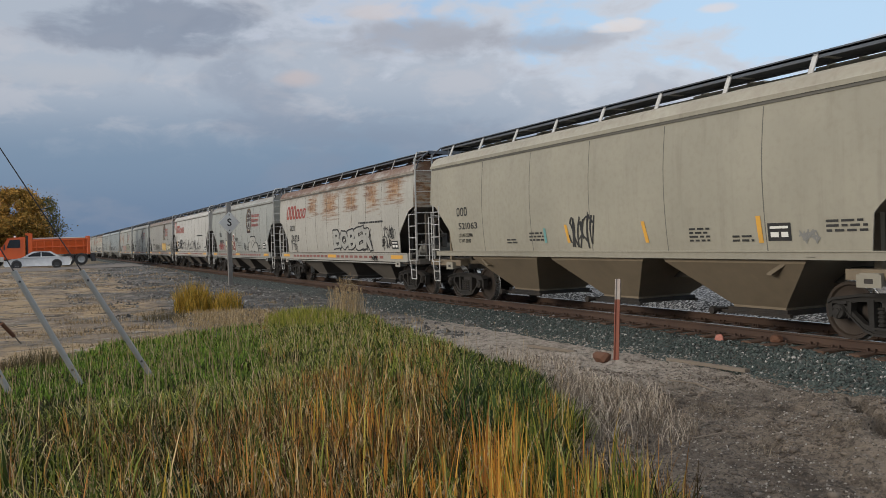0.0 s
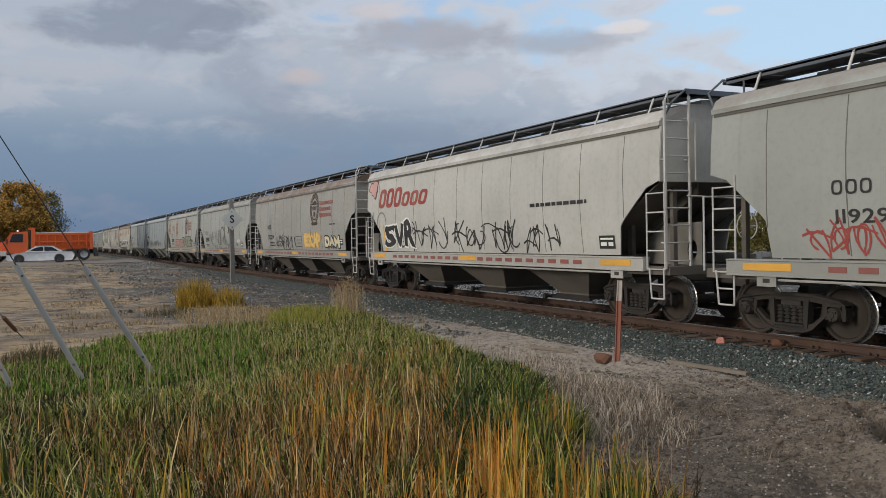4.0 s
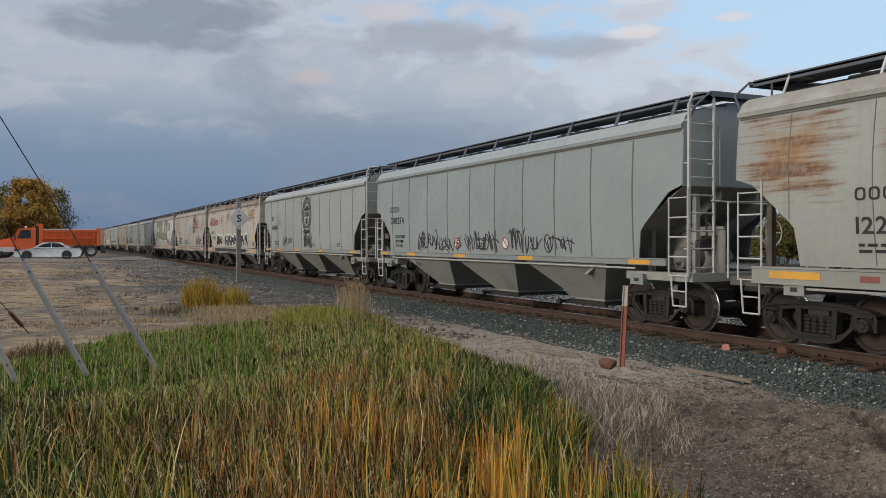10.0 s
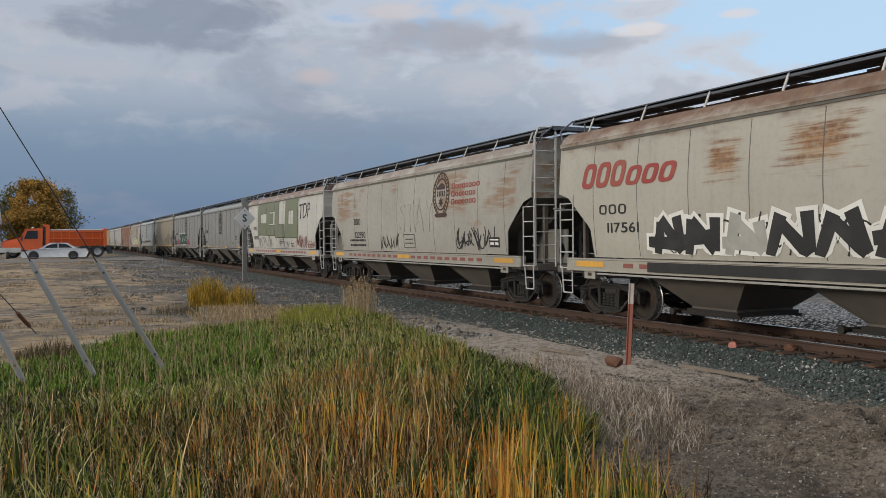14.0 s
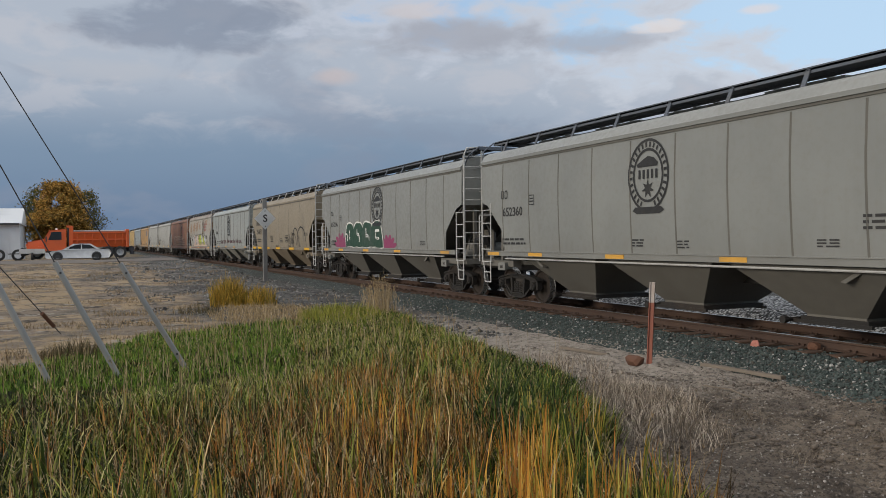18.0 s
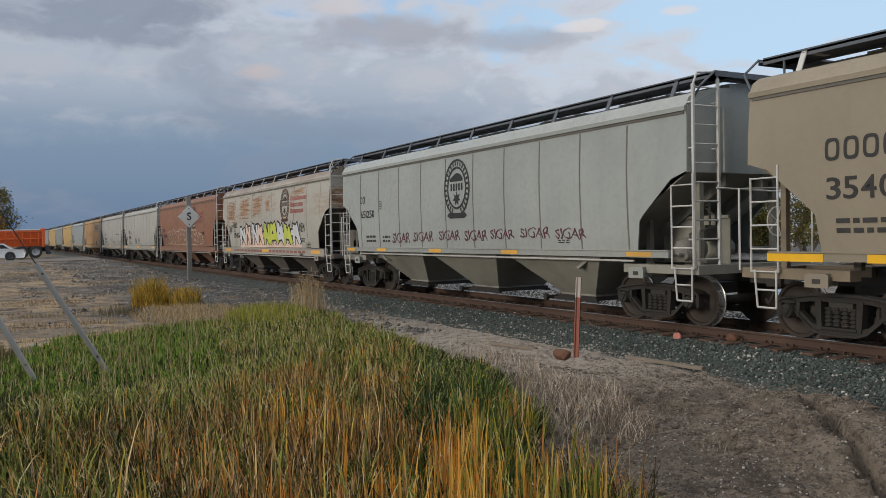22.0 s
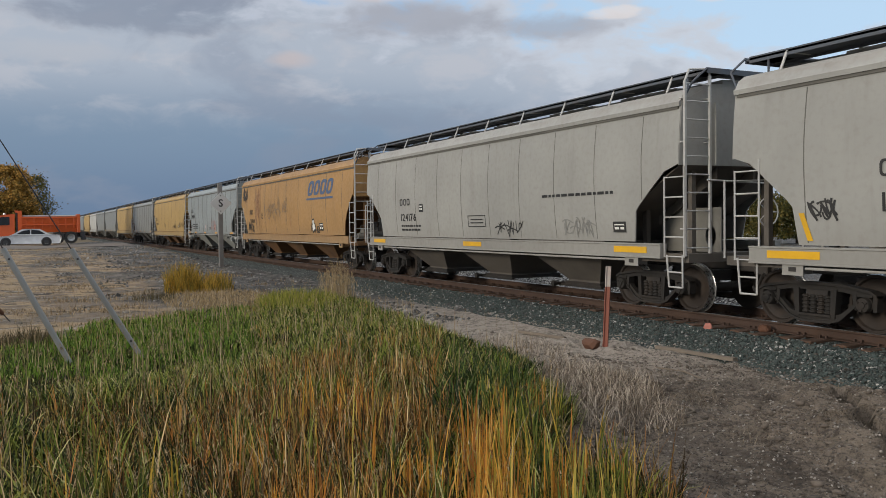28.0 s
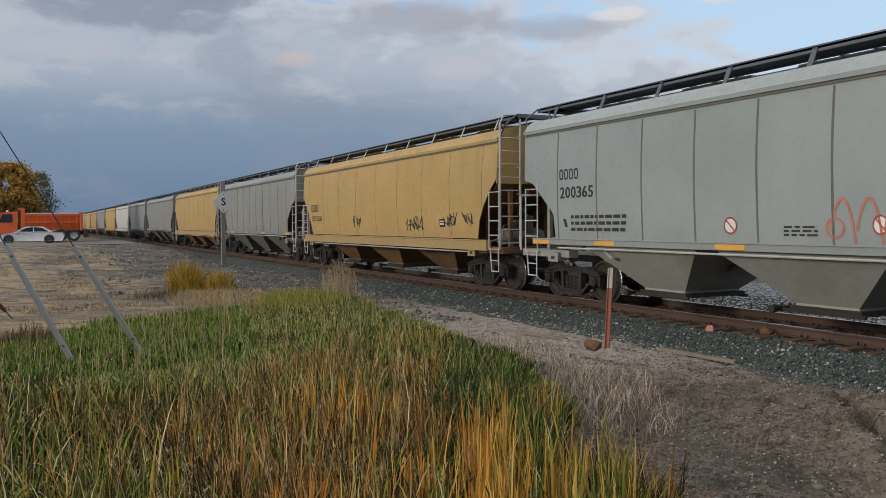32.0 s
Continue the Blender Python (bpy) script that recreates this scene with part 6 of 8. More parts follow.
def wire(i, u0, u1, z0, z1, seed, ink, n, width=0.02):
    """Tall thin script: leaning stems, hooks and open loops."""
    r = random.Random(seed)
    W, H = u1 - u0, z1 - z0
    strokes = []
    for j in range(n):
        x, w = W * (j + 0.1) / n, W / n
        h = H * r.uniform(0.6, 1.0)
        lean = r.uniform(-0.15, 0.3) * w
        strokes.append([(x + lean * k / 8 + 0.06 * w * math.sin(k), h * k / 8) for k in range(9)])
        kind = r.randrange(4)
        if kind == 0:
            strokes.append([(x + lean + w * 0.9 * k / 10, h * (1 - 0.75 * math.sin(math.pi * k / 10))) for k in range(11)])
        elif kind == 1:
            strokes.append([(x + w * (0.45 - 0.42 * math.cos(math.pi * 1.5 * k / 12)), h * (0.45 + 0.4 * math.sin(math.pi * 1.5 * k / 12))) for k in range(13)])
        elif kind == 2:
            strokes.append([(x + lean + w * q, h * z) for q, z in ((0.0, 1.0), (0.2, 0.45), (0.45, 0.95), (0.6, 0.3), (0.9, 0.85))])
        else:
            strokes.append([(x + w * q, h * z) for q, z in ((0.0, 0.5), (0.5, 0.62), (0.8, 1.0), (0.75, 0.1), (0.95, 0.0))])
    mark_on(i, "tag", strip_mesh(strokes, width), INK[ink], u0, u1, z0, z1, 0.008)


def limits(i, u0, z1, rows, size=0.1):
    """Stencilled load limits, one row under another."""
    for k, text in enumerate(rows):
        mark_on(i, "stencil", lettering(text, 1.0, 1.05), INK["black"], u0, u0 + 0.62 * size * len(text), z1 - size * (1.55 * k + 1), z1 - size * 1.55 * k)


def arch(i, u0, u1, z0, z1, ink):
    strokes = [[((u1 - u0) * (0.5 - 0.5 * math.cos(math.pi * k / 20)), (z1 - z0) * math.sin(math.pi * k / 20) ** 0.7) for k in range(21)]]
    mark_on(i, "tag", strip_mesh(strokes, 0.035), INK[ink], u0, u1, z0, z1, 0.008)


def flames(i, u0, u1, z0, z1, ink):
    def make(bm):
        n = 6
        c = bm.verts.new((0.0, 0, 0.0))
        ring = []
        for k in range(4 * n + 1):
            a = math.pi * (0.02 + 0.96 * k / (4 * n))
            q = 0.34 + 0.16 * abs(math.sin(math.pi * k / 4))
            ring.append(bm.verts.new((q * math.cos(a), 0, q * math.sin(a))))
        for a, b in zip(ring, ring[1:]):
            bm.faces.new((c, a, b))
    mark_on(i, "tag_fill", shared(("flames",), make), INK[ink], u0 - 0.3, u1 + 0.3, z0, z1, 0.004)


def backing(i, u0, u1, z0, z1, ink):
    mark_on(i, "tag_backing", bars_mesh([(0, 0, 1, 0.3), (0.1, 0.2, 0.7, 0.12), (-0.25, 0.22, 0.2, 0.2), (0.3, 0.3, 0.2, 0.1)]), INK[ink], u0, u1, z0, z1, 0.003, 0.12, 4)


def sill_tapes():
    """Reflective tape along each near side sill."""
    for i, (car, _, _, L, kind) in enumerate(TRAIN[:26]):
        if kind == "new":
            for k, u in enumerate((0.8, L * 0.2, L * 0.42, L * 0.65, L - 1.2)):
                put("reflective_tape", shared(("tape_amber",), lambda bm: quad_box(bm, -0.34, 0.34, -0.003, 0.003, -0.045, 0.045)), M_ORANGE_BAR, car, (u - L / 2, -1.566, 1.33))
        elif kind == "old":
            for u in (1.3, L * 0.5, L - 1.3):
                put("reflective_tape", shared(("tape_yellow",), lambda bm: quad_box(bm, -0.5, 0.5, -0.003, 0.003, -0.06, 0.06)), M_YELLOW if i > 16 else M_ORANGE_BAR, car, (u - L / 2, -1.59, 1.2))
            if i < 17:
                n = 22
                for k in range(n):
                    u = 2.4 + (L - 4.8) * (k + 0.5) / n
                    if abs(u - L / 2) > 0.6:
                        put("reflective_tape", shared(("tape_red",), lambda bm: quad_box(bm, -0.16, 0.16, -0.003, 0.003, -0.045, 0.045)), M_REDTAPE, car, (u - L / 2, -1.59, 1.19))
        elif kind == "smooth" and i == 14:
            for u in (0.9, 2.6, 5.0, 7.8, 11.2, L - 1.4):
                put("reflective_tape", shared(("tape_yellow",), lambda bm: quad_box(bm, -0.5, 0.5, -0.003, 0.003, -0.06, 0.06)), M_YELLOW, car, (u - L / 2, -1.566, 1.32))


sill_tapes()

mark(0, 2.03, 2.69, 2.38, 2.64, 3)
number(0, 2.10, 3.24, 2.01, 2.21, '521063')
scribble(0, 7.21, 8.22, 1.46, 2.26, 11, 'black', 5)
bar(0, 9.72, 9.93, 1.57, 1.99, 'amber')
bar(0, 12.65, 12.79, 1.54, 1.99, 'amber')
panel(0, 12.89, 13.36, 1.57, 1.86)
small(0, 14.02, 14.73, 1.68, 1.90, 3)
small(0, 11.06, 11.58, 1.56, 1.84, 4)
small(0, 5.54, 6.17, 1.63, 1.87, 3)
small(0, 4.46, 4.96, 1.58, 1.72, 2)
scribble(0, 13.50, 13.91, 1.52, 1.75, 12, 'grey', 3)
bar(0, 7.05, 7.25, 1.59, 2.00, 'amber')
bar(0, 6.17, 6.31, 1.60, 1.94, 'teal')
small(0, 12.11, 12.59, 1.55, 1.69, 2)
small(0, 13.70, 13.87, 1.29, 1.38, 1)
word(1, 1.28, 4.34, 2.77, 3.56, 6, 'red')
mark(1, 1.80, 2.58, 2.32, 2.59, 3)
number(1, 1.95, 3.20, 1.83, 2.15, '116928')
piece(1, 8.07, 12.31, 1.33, 2.28, 'BOBER', 'silver', 'black')
scribble(1, 13.21, 14.11, 1.43, 1.90, 21, 'black', 4)
scribble(1, 13.38, 14.51, 1.79, 2.27, 22, 'black', 5)
panel(1, 14.10, 14.65, 1.46, 1.74)
scribble(1, 12.45, 13.09, 1.04, 1.27, 23, 'black', 4)
scribble(1, 1.84, 2.81, 1.35, 1.90, 24, 'black', 3)
small(1, 11.04, 13.44, 2.36, 2.49, 1)
badge(2, 10.16, 11.37, 2.50, 3.69, 'gold')
rows3(2, 11.47, 13.33, 2.63, 3.55, 'red')
mark(2, 2.49, 3.22, 2.31, 2.55, 3)
number(2, 2.53, 3.71, 1.88, 2.11, '119295')
piece(2, 4.34, 6.34, 1.28, 2.09, 'SHARP', 'cream', 'black')
blob(2, 6.19, 7.13, 1.31, 2.45, 'brown', 'white')
scribble(2, 1.93, 4.02, 1.32, 1.98, 31, 'red', 5)
blob(2, 10.30, 12.71, 1.04, 2.24, 'silver', 'black')
frame_box(2, 7.59, 8.59, 1.61, 1.92)
panel(2, 13.81, 14.37, 1.51, 1.80)
scribble(2, 14.33, 14.78, 1.72, 1.97, 32, 'white', 3)
small(2, 12.56, 13.22, 1.49, 1.73, 3)
scribble(2, 9.23, 9.84, 1.37, 1.87, 33, 'black', 3)
small(2, 9.96, 10.42, 1.43, 1.72, 3)
scribble(2, 7.14, 7.89, 1.94, 2.20, 34, 'black', 3)
blob(3, 0.10, 1.03, 3.16, 3.91, 'pink', 'maroon')
word(3, 1.13, 5.16, 2.75, 3.56, 6, 'red')
piece(3, 1.65, 4.14, 1.06, 2.39, 'SVR', 'black', 'white')
arch(3, 0.93, 1.79, 2.22, 2.71, 'grey')
bar(3, 1.44, 1.69, 1.33, 2.25, 'yellow')
scribble(3, 6.78, 10.56, 1.31, 2.27, 41, 'black', 6)
scribble(3, 10.73, 12.37, 1.34, 2.07, 42, 'black', 4)
small(3, 11.11, 13.44, 2.43, 2.60, 1)
panel(3, 13.83, 14.37, 1.48, 1.76)
scribble(3, 2.45, 6.55, 1.14, 2.37, 43, 'black', 5)
badge(4, 10.33, 11.54, 2.53, 3.70, 'gold')
rows3(4, 11.65, 13.50, 2.65, 3.56, 'red')
mark(4, 2.71, 3.47, 2.37, 2.60, 3)
number(4, 2.78, 3.95, 1.86, 2.10, '122214')
scribble(4, 4.31, 7.86, 1.19, 2.09, 51, 'black', 7)
frame_box(4, 7.86, 8.82, 1.48, 1.97)
piece(4, 9.28, 11.62, 1.41, 2.11, 'ESCAP', 'straw', 'amber')
piece(4, 12.26, 14.12, 0.99, 1.93, 'DAM', 'cream', 'black')
panel(4, 13.99, 14.54, 1.57, 1.81)
small(4, 12.99, 13.70, 2.37, 2.47, 1)
small(4, 3.05, 4.06, 1.49, 1.74, 2)
badge(5, 9.79, 10.94, 2.48, 3.65, 'gold')
rows3(5, 11.09, 12.95, 2.62, 3.52, 'red')
mark(5, 2.07, 2.86, 2.30, 2.55, 3)
number(5, 2.12, 3.28, 1.81, 2.10, '122581')
wire(5, 3.3, 7.4, 1.36, 2.6, 61, 'black', 6)
arch(5, 7.3, 9.0, 1.4, 2.75, 'black')
arch(5, 8.7, 10.3, 1.6, 3.1, 'black')
wire(5, 7.5, 9.9, 1.36, 2.3, 63, 'black', 3)
frame_box(5, 6.61, 7.61, 1.42, 1.90)
scribble(5, 12.39, 13.16, 1.65, 1.95, 63, 'white', 4)
panel(5, 13.45, 13.96, 1.48, 1.76)
small(5, 9.73, 11.27, 2.32, 2.41, 1)
small(5, 9.61, 10.20, 1.38, 1.68, 3)
small(5, 12.17, 12.72, 1.47, 1.72, 3)
small(5, 2.14, 3.17, 1.45, 1.66, 2)
badge(6, 10.08, 11.22, 2.55, 3.68, 'gold')
rows3(6, 11.39, 13.21, 2.66, 3.51, 'red')
mark(6, 2.33, 3.02, 2.34, 2.55, 3)
number(6, 2.32, 3.57, 1.85, 2.12, '122595')
piece(6, 4.26, 8.54, 1.22, 2.10, 'EIGE', 'dusty', 'maroon')
piece(6, 8.54, 12.69, 1.01, 2.31, 'DODE', 'moss', 'black')
scribble(6, 12.52, 13.58, 1.77, 2.06, 71, 'black', 5)
panel(6, 13.68, 14.26, 1.50, 1.81)
small(6, 2.39, 3.63, 1.55, 1.73, 2)
mark(7, 1.28, 2.05, 2.72, 2.93, 4)
number(7, 1.32, 2.49, 2.33, 2.57, '200274')
scribble(7, 3.61, 5.11, 1.42, 2.11, 81, 'black', 6)
scribble(7, 5.16, 6.73, 1.37, 1.91, 82, 'black', 4)
scribble(7, 6.91, 8.95, 1.41, 2.04, 83, 'black', 7)
scribble(7, 9.43, 10.44, 1.41, 2.10, 84, 'black', 5)
scribble(7, 10.49, 12.44, 1.47, 1.92, 85, 'black', 6)
nostep(7, 9.08, 9.44, 1.53, 1.86)
nostep(7, 6.24, 6.62, 1.54, 1.85)
small(7, 7.62, 8.19, 1.52, 1.71, 3)
limits(7, 1.72, 1.95, ('LD LMT 226200', 'LT WT 59800', 'CU FT 5431'))
badge(8, 7.36, 8.81, 2.23, 3.64, 'black')
mark(8, 1.64, 2.05, 2.81, 3.04, 2)
number(8, 1.66, 2.85, 2.34, 2.59, '654403')
scribble(8, 3.7, 5.6, 1.5, 2.05, 81, 'black', 5)
scribble(8, 7.56, 8.93, 1.38, 2.16, 91, 'black', 7)
small(8, 12.40, 12.83, 1.51, 1.70, 3)
small(8, 7.53, 7.94, 1.52, 1.66, 2)
small(8, 2.25, 3.03, 1.56, 1.80, 2)
frame_box(8, 3.11, 3.42, 2.56, 2.84)
small(8, 8.97, 9.37, 1.51, 1.62, 2)
word(9, 0.94, 4.05, 2.77, 3.48, 6, 'red')
mark(9, 1.56, 2.56, 2.27, 2.50, 3)
number(9, 1.81, 2.94, 1.88, 2.11, '117561')
mark_on(9, 'tag_backing', bars_mesh([(0.0, 0.0, 1.0, 0.1)]), INK['black'], 3.3, 13.2, 1.09, 1.28, 0.008)
angular(9, 3.26, 13.32, 1.03, 2.2, ('black', 'black', 'silver', 'black', 'black', 'black', 'black', 'silver', 'black', 'black'), 95, 'white')
bar(9, 14.16, 14.29, 1.34, 1.81, 'yellow')
bar(9, 15.01, 15.35, 1.36, 2.22, 'yellow')
panel(9, 14.29, 14.80, 1.49, 1.72)
badge(10, 10.44, 11.63, 2.54, 3.70, 'gold')
rows3(10, 11.76, 13.64, 2.70, 3.54, 'red')
mark(10, 2.89, 3.65, 2.34, 2.60, 3)
number(10, 2.97, 4.16, 1.83, 2.10, '122990')
outline(10, 7.68, 10.46, 2.00, 3.07, 'STAY', 'silver')
scribble(10, 5.74, 7.57, 1.39, 1.99, 101, 'black', 5)
frame_box(10, 7.97, 8.91, 1.48, 1.94)
scribble(10, 12.01, 14.45, 1.44, 2.11, 102, 'black', 7)
panel(10, 14.09, 14.67, 1.54, 1.81)
small(10, 2.35, 4.16, 1.48, 1.83, 2)
letter(11, 2.70, 4.75, 2.08, 3.88, 'C')
letter(11, 4.84, 6.64, 2.04, 3.89, 'E')
letter(11, 6.76, 8.78, 1.93, 3.80, 'L')
letter(11, 8.93, 11.36, 1.91, 3.93, 'O')
outline(11, 11.64, 13.54, 2.82, 3.51, 'TDP', 'black')
scribble(11, 10.85, 13.05, 1.29, 2.03, 111, 'brown', 8)
loops(11, 13.09, 14.26, 1.37, 1.75, 112, 'brown')
frame_box(11, 7.56, 8.54, 1.61, 1.90)
mark(11, 1.60, 2.48, 2.37, 2.59, 3)
number(11, 1.67, 2.83, 1.82, 2.04, '118913')
scribble(11, 2.85, 6.20, 1.26, 2.06, 113, 'grey', 6)
scribble(11, 7.59, 9.74, 1.28, 1.84, 114, 'grey', 5)
small(11, 9.97, 10.57, 1.40, 1.65, 3)
badge(12, 7.02, 8.36, 2.32, 3.68, 'black')
mark(12, 1.21, 1.62, 2.82, 3.08, 2)
number(12, 1.30, 2.42, 2.35, 2.61, '652360')
small(12, 11.94, 12.37, 1.55, 1.70, 3)
small(12, 12.80, 13.48, 1.81, 2.08, 3)
small(12, 1.27, 2.54, 1.56, 1.78, 2)
small(12, 7.12, 7.52, 1.54, 1.72, 3)
small(12, 8.57, 8.92, 1.51, 1.69, 3)
frame_box(12, 2.76, 3.03, 2.61, 2.87)
small(12, 14.02, 14.27, 1.54, 1.76, 3)
badge(13, 7.28, 8.63, 2.44, 3.67, 'black')
mark(13, 1.52, 1.91, 2.85, 3.07, 2)
number(13, 1.51, 2.56, 2.36, 2.58, '651216')
flames(13, 2.27, 3.79, 1.27, 2.07, 'magenta')
flames(13, 8.55, 9.76, 1.24, 1.95, 'magenta')
mass(13, 3.69, 8.59, 1.44, 2.53, 4, 'green', 'white')
small(13, 12.35, 12.77, 1.54, 1.71, 3)
frame_box(13, 2.95, 3.16, 2.59, 2.84)
mark(14, 1.29, 2.50, 2.73, 3.08, 4)
number(14, 1.31, 2.96, 2.17, 2.51, '354057')
wire(14, 10.1, 11.5, 1.38, 2.2, 142, 'black', 3)
arch(14, 11.2, 12.6, 1.38, 2.45, 'black')
arch(14, 10.9, 12.0, 1.5, 2.2, 'black')
arch(14, 12.26, 14.06, 1.45, 2.50, 'black')
small(14, 5.56, 6.27, 1.65, 2.09, 4)
small(14, 8.10, 8.76, 1.64, 1.91, 3)
small(14, 9.42, 10.17, 1.64, 2.07, 5)
small(14, 13.80, 14.50, 2.00, 2.16, 3)
outline(14, 6.92, 7.62, 1.30, 1.49, 'HELLO', 'black')
outline(14, 9.99, 10.52, 1.31, 1.49, 'OA', 'black')
frame_box(14, 3.72, 3.98, 2.48, 2.74)
small(14, 1.47, 2.66, 1.65, 1.93, 2)
badge(15, 7.28, 8.62, 2.25, 3.66, 'black')
mark(15, 1.51, 1.94, 2.81, 3.05, 2)
number(15, 1.54, 2.65, 2.34, 2.60, '651250')
outline(15, 3.95, 5.12, 1.54, 1.84, 'SIGAR', 'wine')
outline(15, 5.37, 6.59, 1.58, 1.85, 'SIGAR', 'wine')
outline(15, 6.95, 8.05, 1.61, 1.87, 'SIGAR', 'wine')
outline(15, 8.32, 9.41, 1.59, 1.86, 'SIGAR', 'wine')
outline(15, 9.59, 10.59, 1.63, 1.87, 'SIGAR', 'wine')
outline(15, 10.89, 12.02, 1.65, 1.88, 'SIGAR', 'wine')
outline(15, 12.25, 13.26, 1.62, 1.85, 'SIGAR', 'wine')
small(15, 12.32, 12.72, 1.53, 1.62, 2)
small(15, 1.96, 2.71, 1.54, 1.81, 2)
frame_box(15, 2.98, 3.20, 2.59, 2.85)
small(15, 3.24, 3.76, 1.54, 1.79, 2)
badge(16, 9.76, 10.94, 2.51, 3.68, 'gold')
rows3(16, 11.09, 12.92, 2.64, 3.55, 'red')
mark(16, 2.10, 2.81, 2.28, 2.54, 3)
number(16, 2.17, 3.21, 1.79, 2.06, '119415')
backing(16, 3.25, 12.21, 0.90, 2.17, 'blush')
angular(16, 3.36, 12.12, 1.0, 2.40, ('lilac', 'blush', 'lilac', 'blush', 'lime', 'lime', 'lilac', 'lime', 'lilac'), 160)
outline(16, 12.18, 12.75, 1.98, 2.31, 'REM', 'black')
outline(16, 12.42, 12.83, 1.01, 1.17, 'HAINA', 'black')
small(16, 12.33, 12.73, 1.55, 1.75, 3)
frame_box(16, 12.81, 13.29, 1.35, 1.55)
scribble(16, 1.34, 2.39, 2.01, 2.44, 161, 'black', 4)
badge(17, 10.62, 11.76, 2.46, 3.65, 'cream')
rows3(17, 11.93, 13.70, 2.61, 3.48, 'fadedred')
mark(17, 1.21, 1.94, 2.29, 2.52, 3)
number(17, 1.31, 2.52, 1.88, 2.15, '121788')
piece(17, 2.99, 7.73, 1.24, 2.42, 'DARTH', 'clay', 'faded')
piece(17, 7.73, 11.69, 1.33, 2.31, 'EESE', 'clay', 'faded')
piece(17, 11.74, 13.36, 1.34, 2.10, 'NO', 'clay', 'faded')
bar(17, 8.14, 8.30, 1.46, 1.90, 'yellow')
bar(17, 11.82, 12.00, 1.48, 1.93, 'yellow')
panel(17, 13.14, 13.62, 1.52, 1.82)
outline(17, 13.16, 13.85, 1.97, 2.18, 'YOM', 'black')
scribble(17, 1.31, 3.22, 1.42, 1.86, 171, 'black', 4)
mark(18, 2.71, 3.54, 2.34, 2.61, 3)
number(18, 2.73, 3.96, 1.85, 2.14, '124230')
scribble(18, 5.92, 7.07, 1.46, 1.99, 181, 'black', 4)
frame_box(18, 7.61, 8.59, 1.63, 1.93)
scribble(18, 1.50, 2.05, 1.72, 2.07, 182, 'black', 3)
bar(18, 1.34, 1.58, 1.42, 1.85, 'yellow')
small(18, 2.81, 3.93, 1.43, 1.71, 2)
panel(18, 4.26, 4.54, 2.11, 2.38)
small(18, 7.71, 8.52, 1.46, 1.54, 2)
mark(19, 2.69, 3.50, 2.33, 2.56, 3)
number(19, 2.72, 3.92, 1.84, 2.09, '124176')
frame_box(19, 7.44, 8.40, 1.65, 1.96)
scribble(19, 8.87, 10.26, 1.39, 1.82, 191, 'black', 4)
scribble(19, 11.89, 13.16, 1.42, 1.86, 192, 'grey', 4)
small(19, 11.13, 13.75, 2.29, 2.41, 1)
panel(19, 13.70, 14.11, 1.53, 1.75)
panel(19, 4.14, 4.43, 2.11, 2.35)
small(19, 2.75, 4.20, 1.51, 1.75, 2)
mark(20, 1.80, 2.49, 2.34, 2.60, 3)
number(20, 1.87, 2.79, 1.90, 2.12, '51024')
scribble(20, 4.82, 7.94, 1.97, 3.12, 202, 'dusk', 5)
mark_on(20, 'underline', bars_mesh([(0.0, 0.0, 1.0, 0.1)]), INK['blue'], 12.0, 15.4, 2.8, 2.88)
loops(20, 8.18, 9.06, 2.30, 3.05, 201, 'dusk')
word(20, 12.16, 15.41, 2.90, 3.67, 4, 'blue')
bar(20, 11.96, 15.41, 2.77, 2.86, 'blue')
blob(20, 12.60, 13.11, 1.43, 2.03, 'white', 'black')
scribble(20, 12.43, 13.17, 1.40, 1.84, 202, 'black', 4)
number(20, 13.20, 13.58, 1.41, 1.73, '813')
panel(20, 13.61, 14.09, 1.52, 1.83)
scribble(20, 0.30, 1.39, 2.95, 3.81, 203, 'black', 5)
scribble(20, 1.45, 2.59, 1.37, 1.94, 204, 'black', 5)
frame_box(20, 4.32, 4.62, 2.09, 2.36)
mark(21, 1.47, 2.22, 2.72, 2.98, 4)
number(21, 1.49, 2.75, 2.31, 2.58, '200365')
nostep(21, 6.45, 6.76, 1.55, 1.85)
nostep(21, 9.29, 9.55, 1.56, 1.86)
loops(21, 8.50, 9.92, 1.36, 2.14, 211, 'coral')
small(21, 1.92, 3.83, 1.55, 1.96, 3)
small(21, 7.73, 8.37, 1.52, 1.71, 3)
bar(21, 1.62, 1.79, 1.67, 1.85, 'black')
mark(22, 1.13, 2.13, 2.26, 2.59, 3)
number(22, 1.19, 2.48, 1.88, 2.11, '51558')
scribble(22, 6.14, 7.02, 1.59, 2.10, 221, 'black', 3)
scribble(22, 10.95, 12.31, 1.52, 2.01, 222, 'black', 4)
scribble(22, 13.66, 15.48, 1.66, 2.09, 223, 'black', 5)
panel(22, 13.40, 13.74, 1.66, 1.89)
limits(0, 2.10, 1.89, ('LD LMT 223900', 'LT WT 62100'))
limits(13, 1.51, 1.74, ('LD LMT 226500', 'LT WT 59500'), 0.09)
wire(16, 3.5, 8.0, 1.45, 2.3, 164, 'black', 8, 0.016)
wire(16, 8.0, 12.0, 1.45, 2.45, 165, 'black', 7, 0.016)
wire(9, 3.4, 8.3, 1.45, 2.2, 166, 'black', 9, 0.016)
wire(9, 8.6, 13.2, 1.45, 2.15, 167, 'black', 9, 0.016)


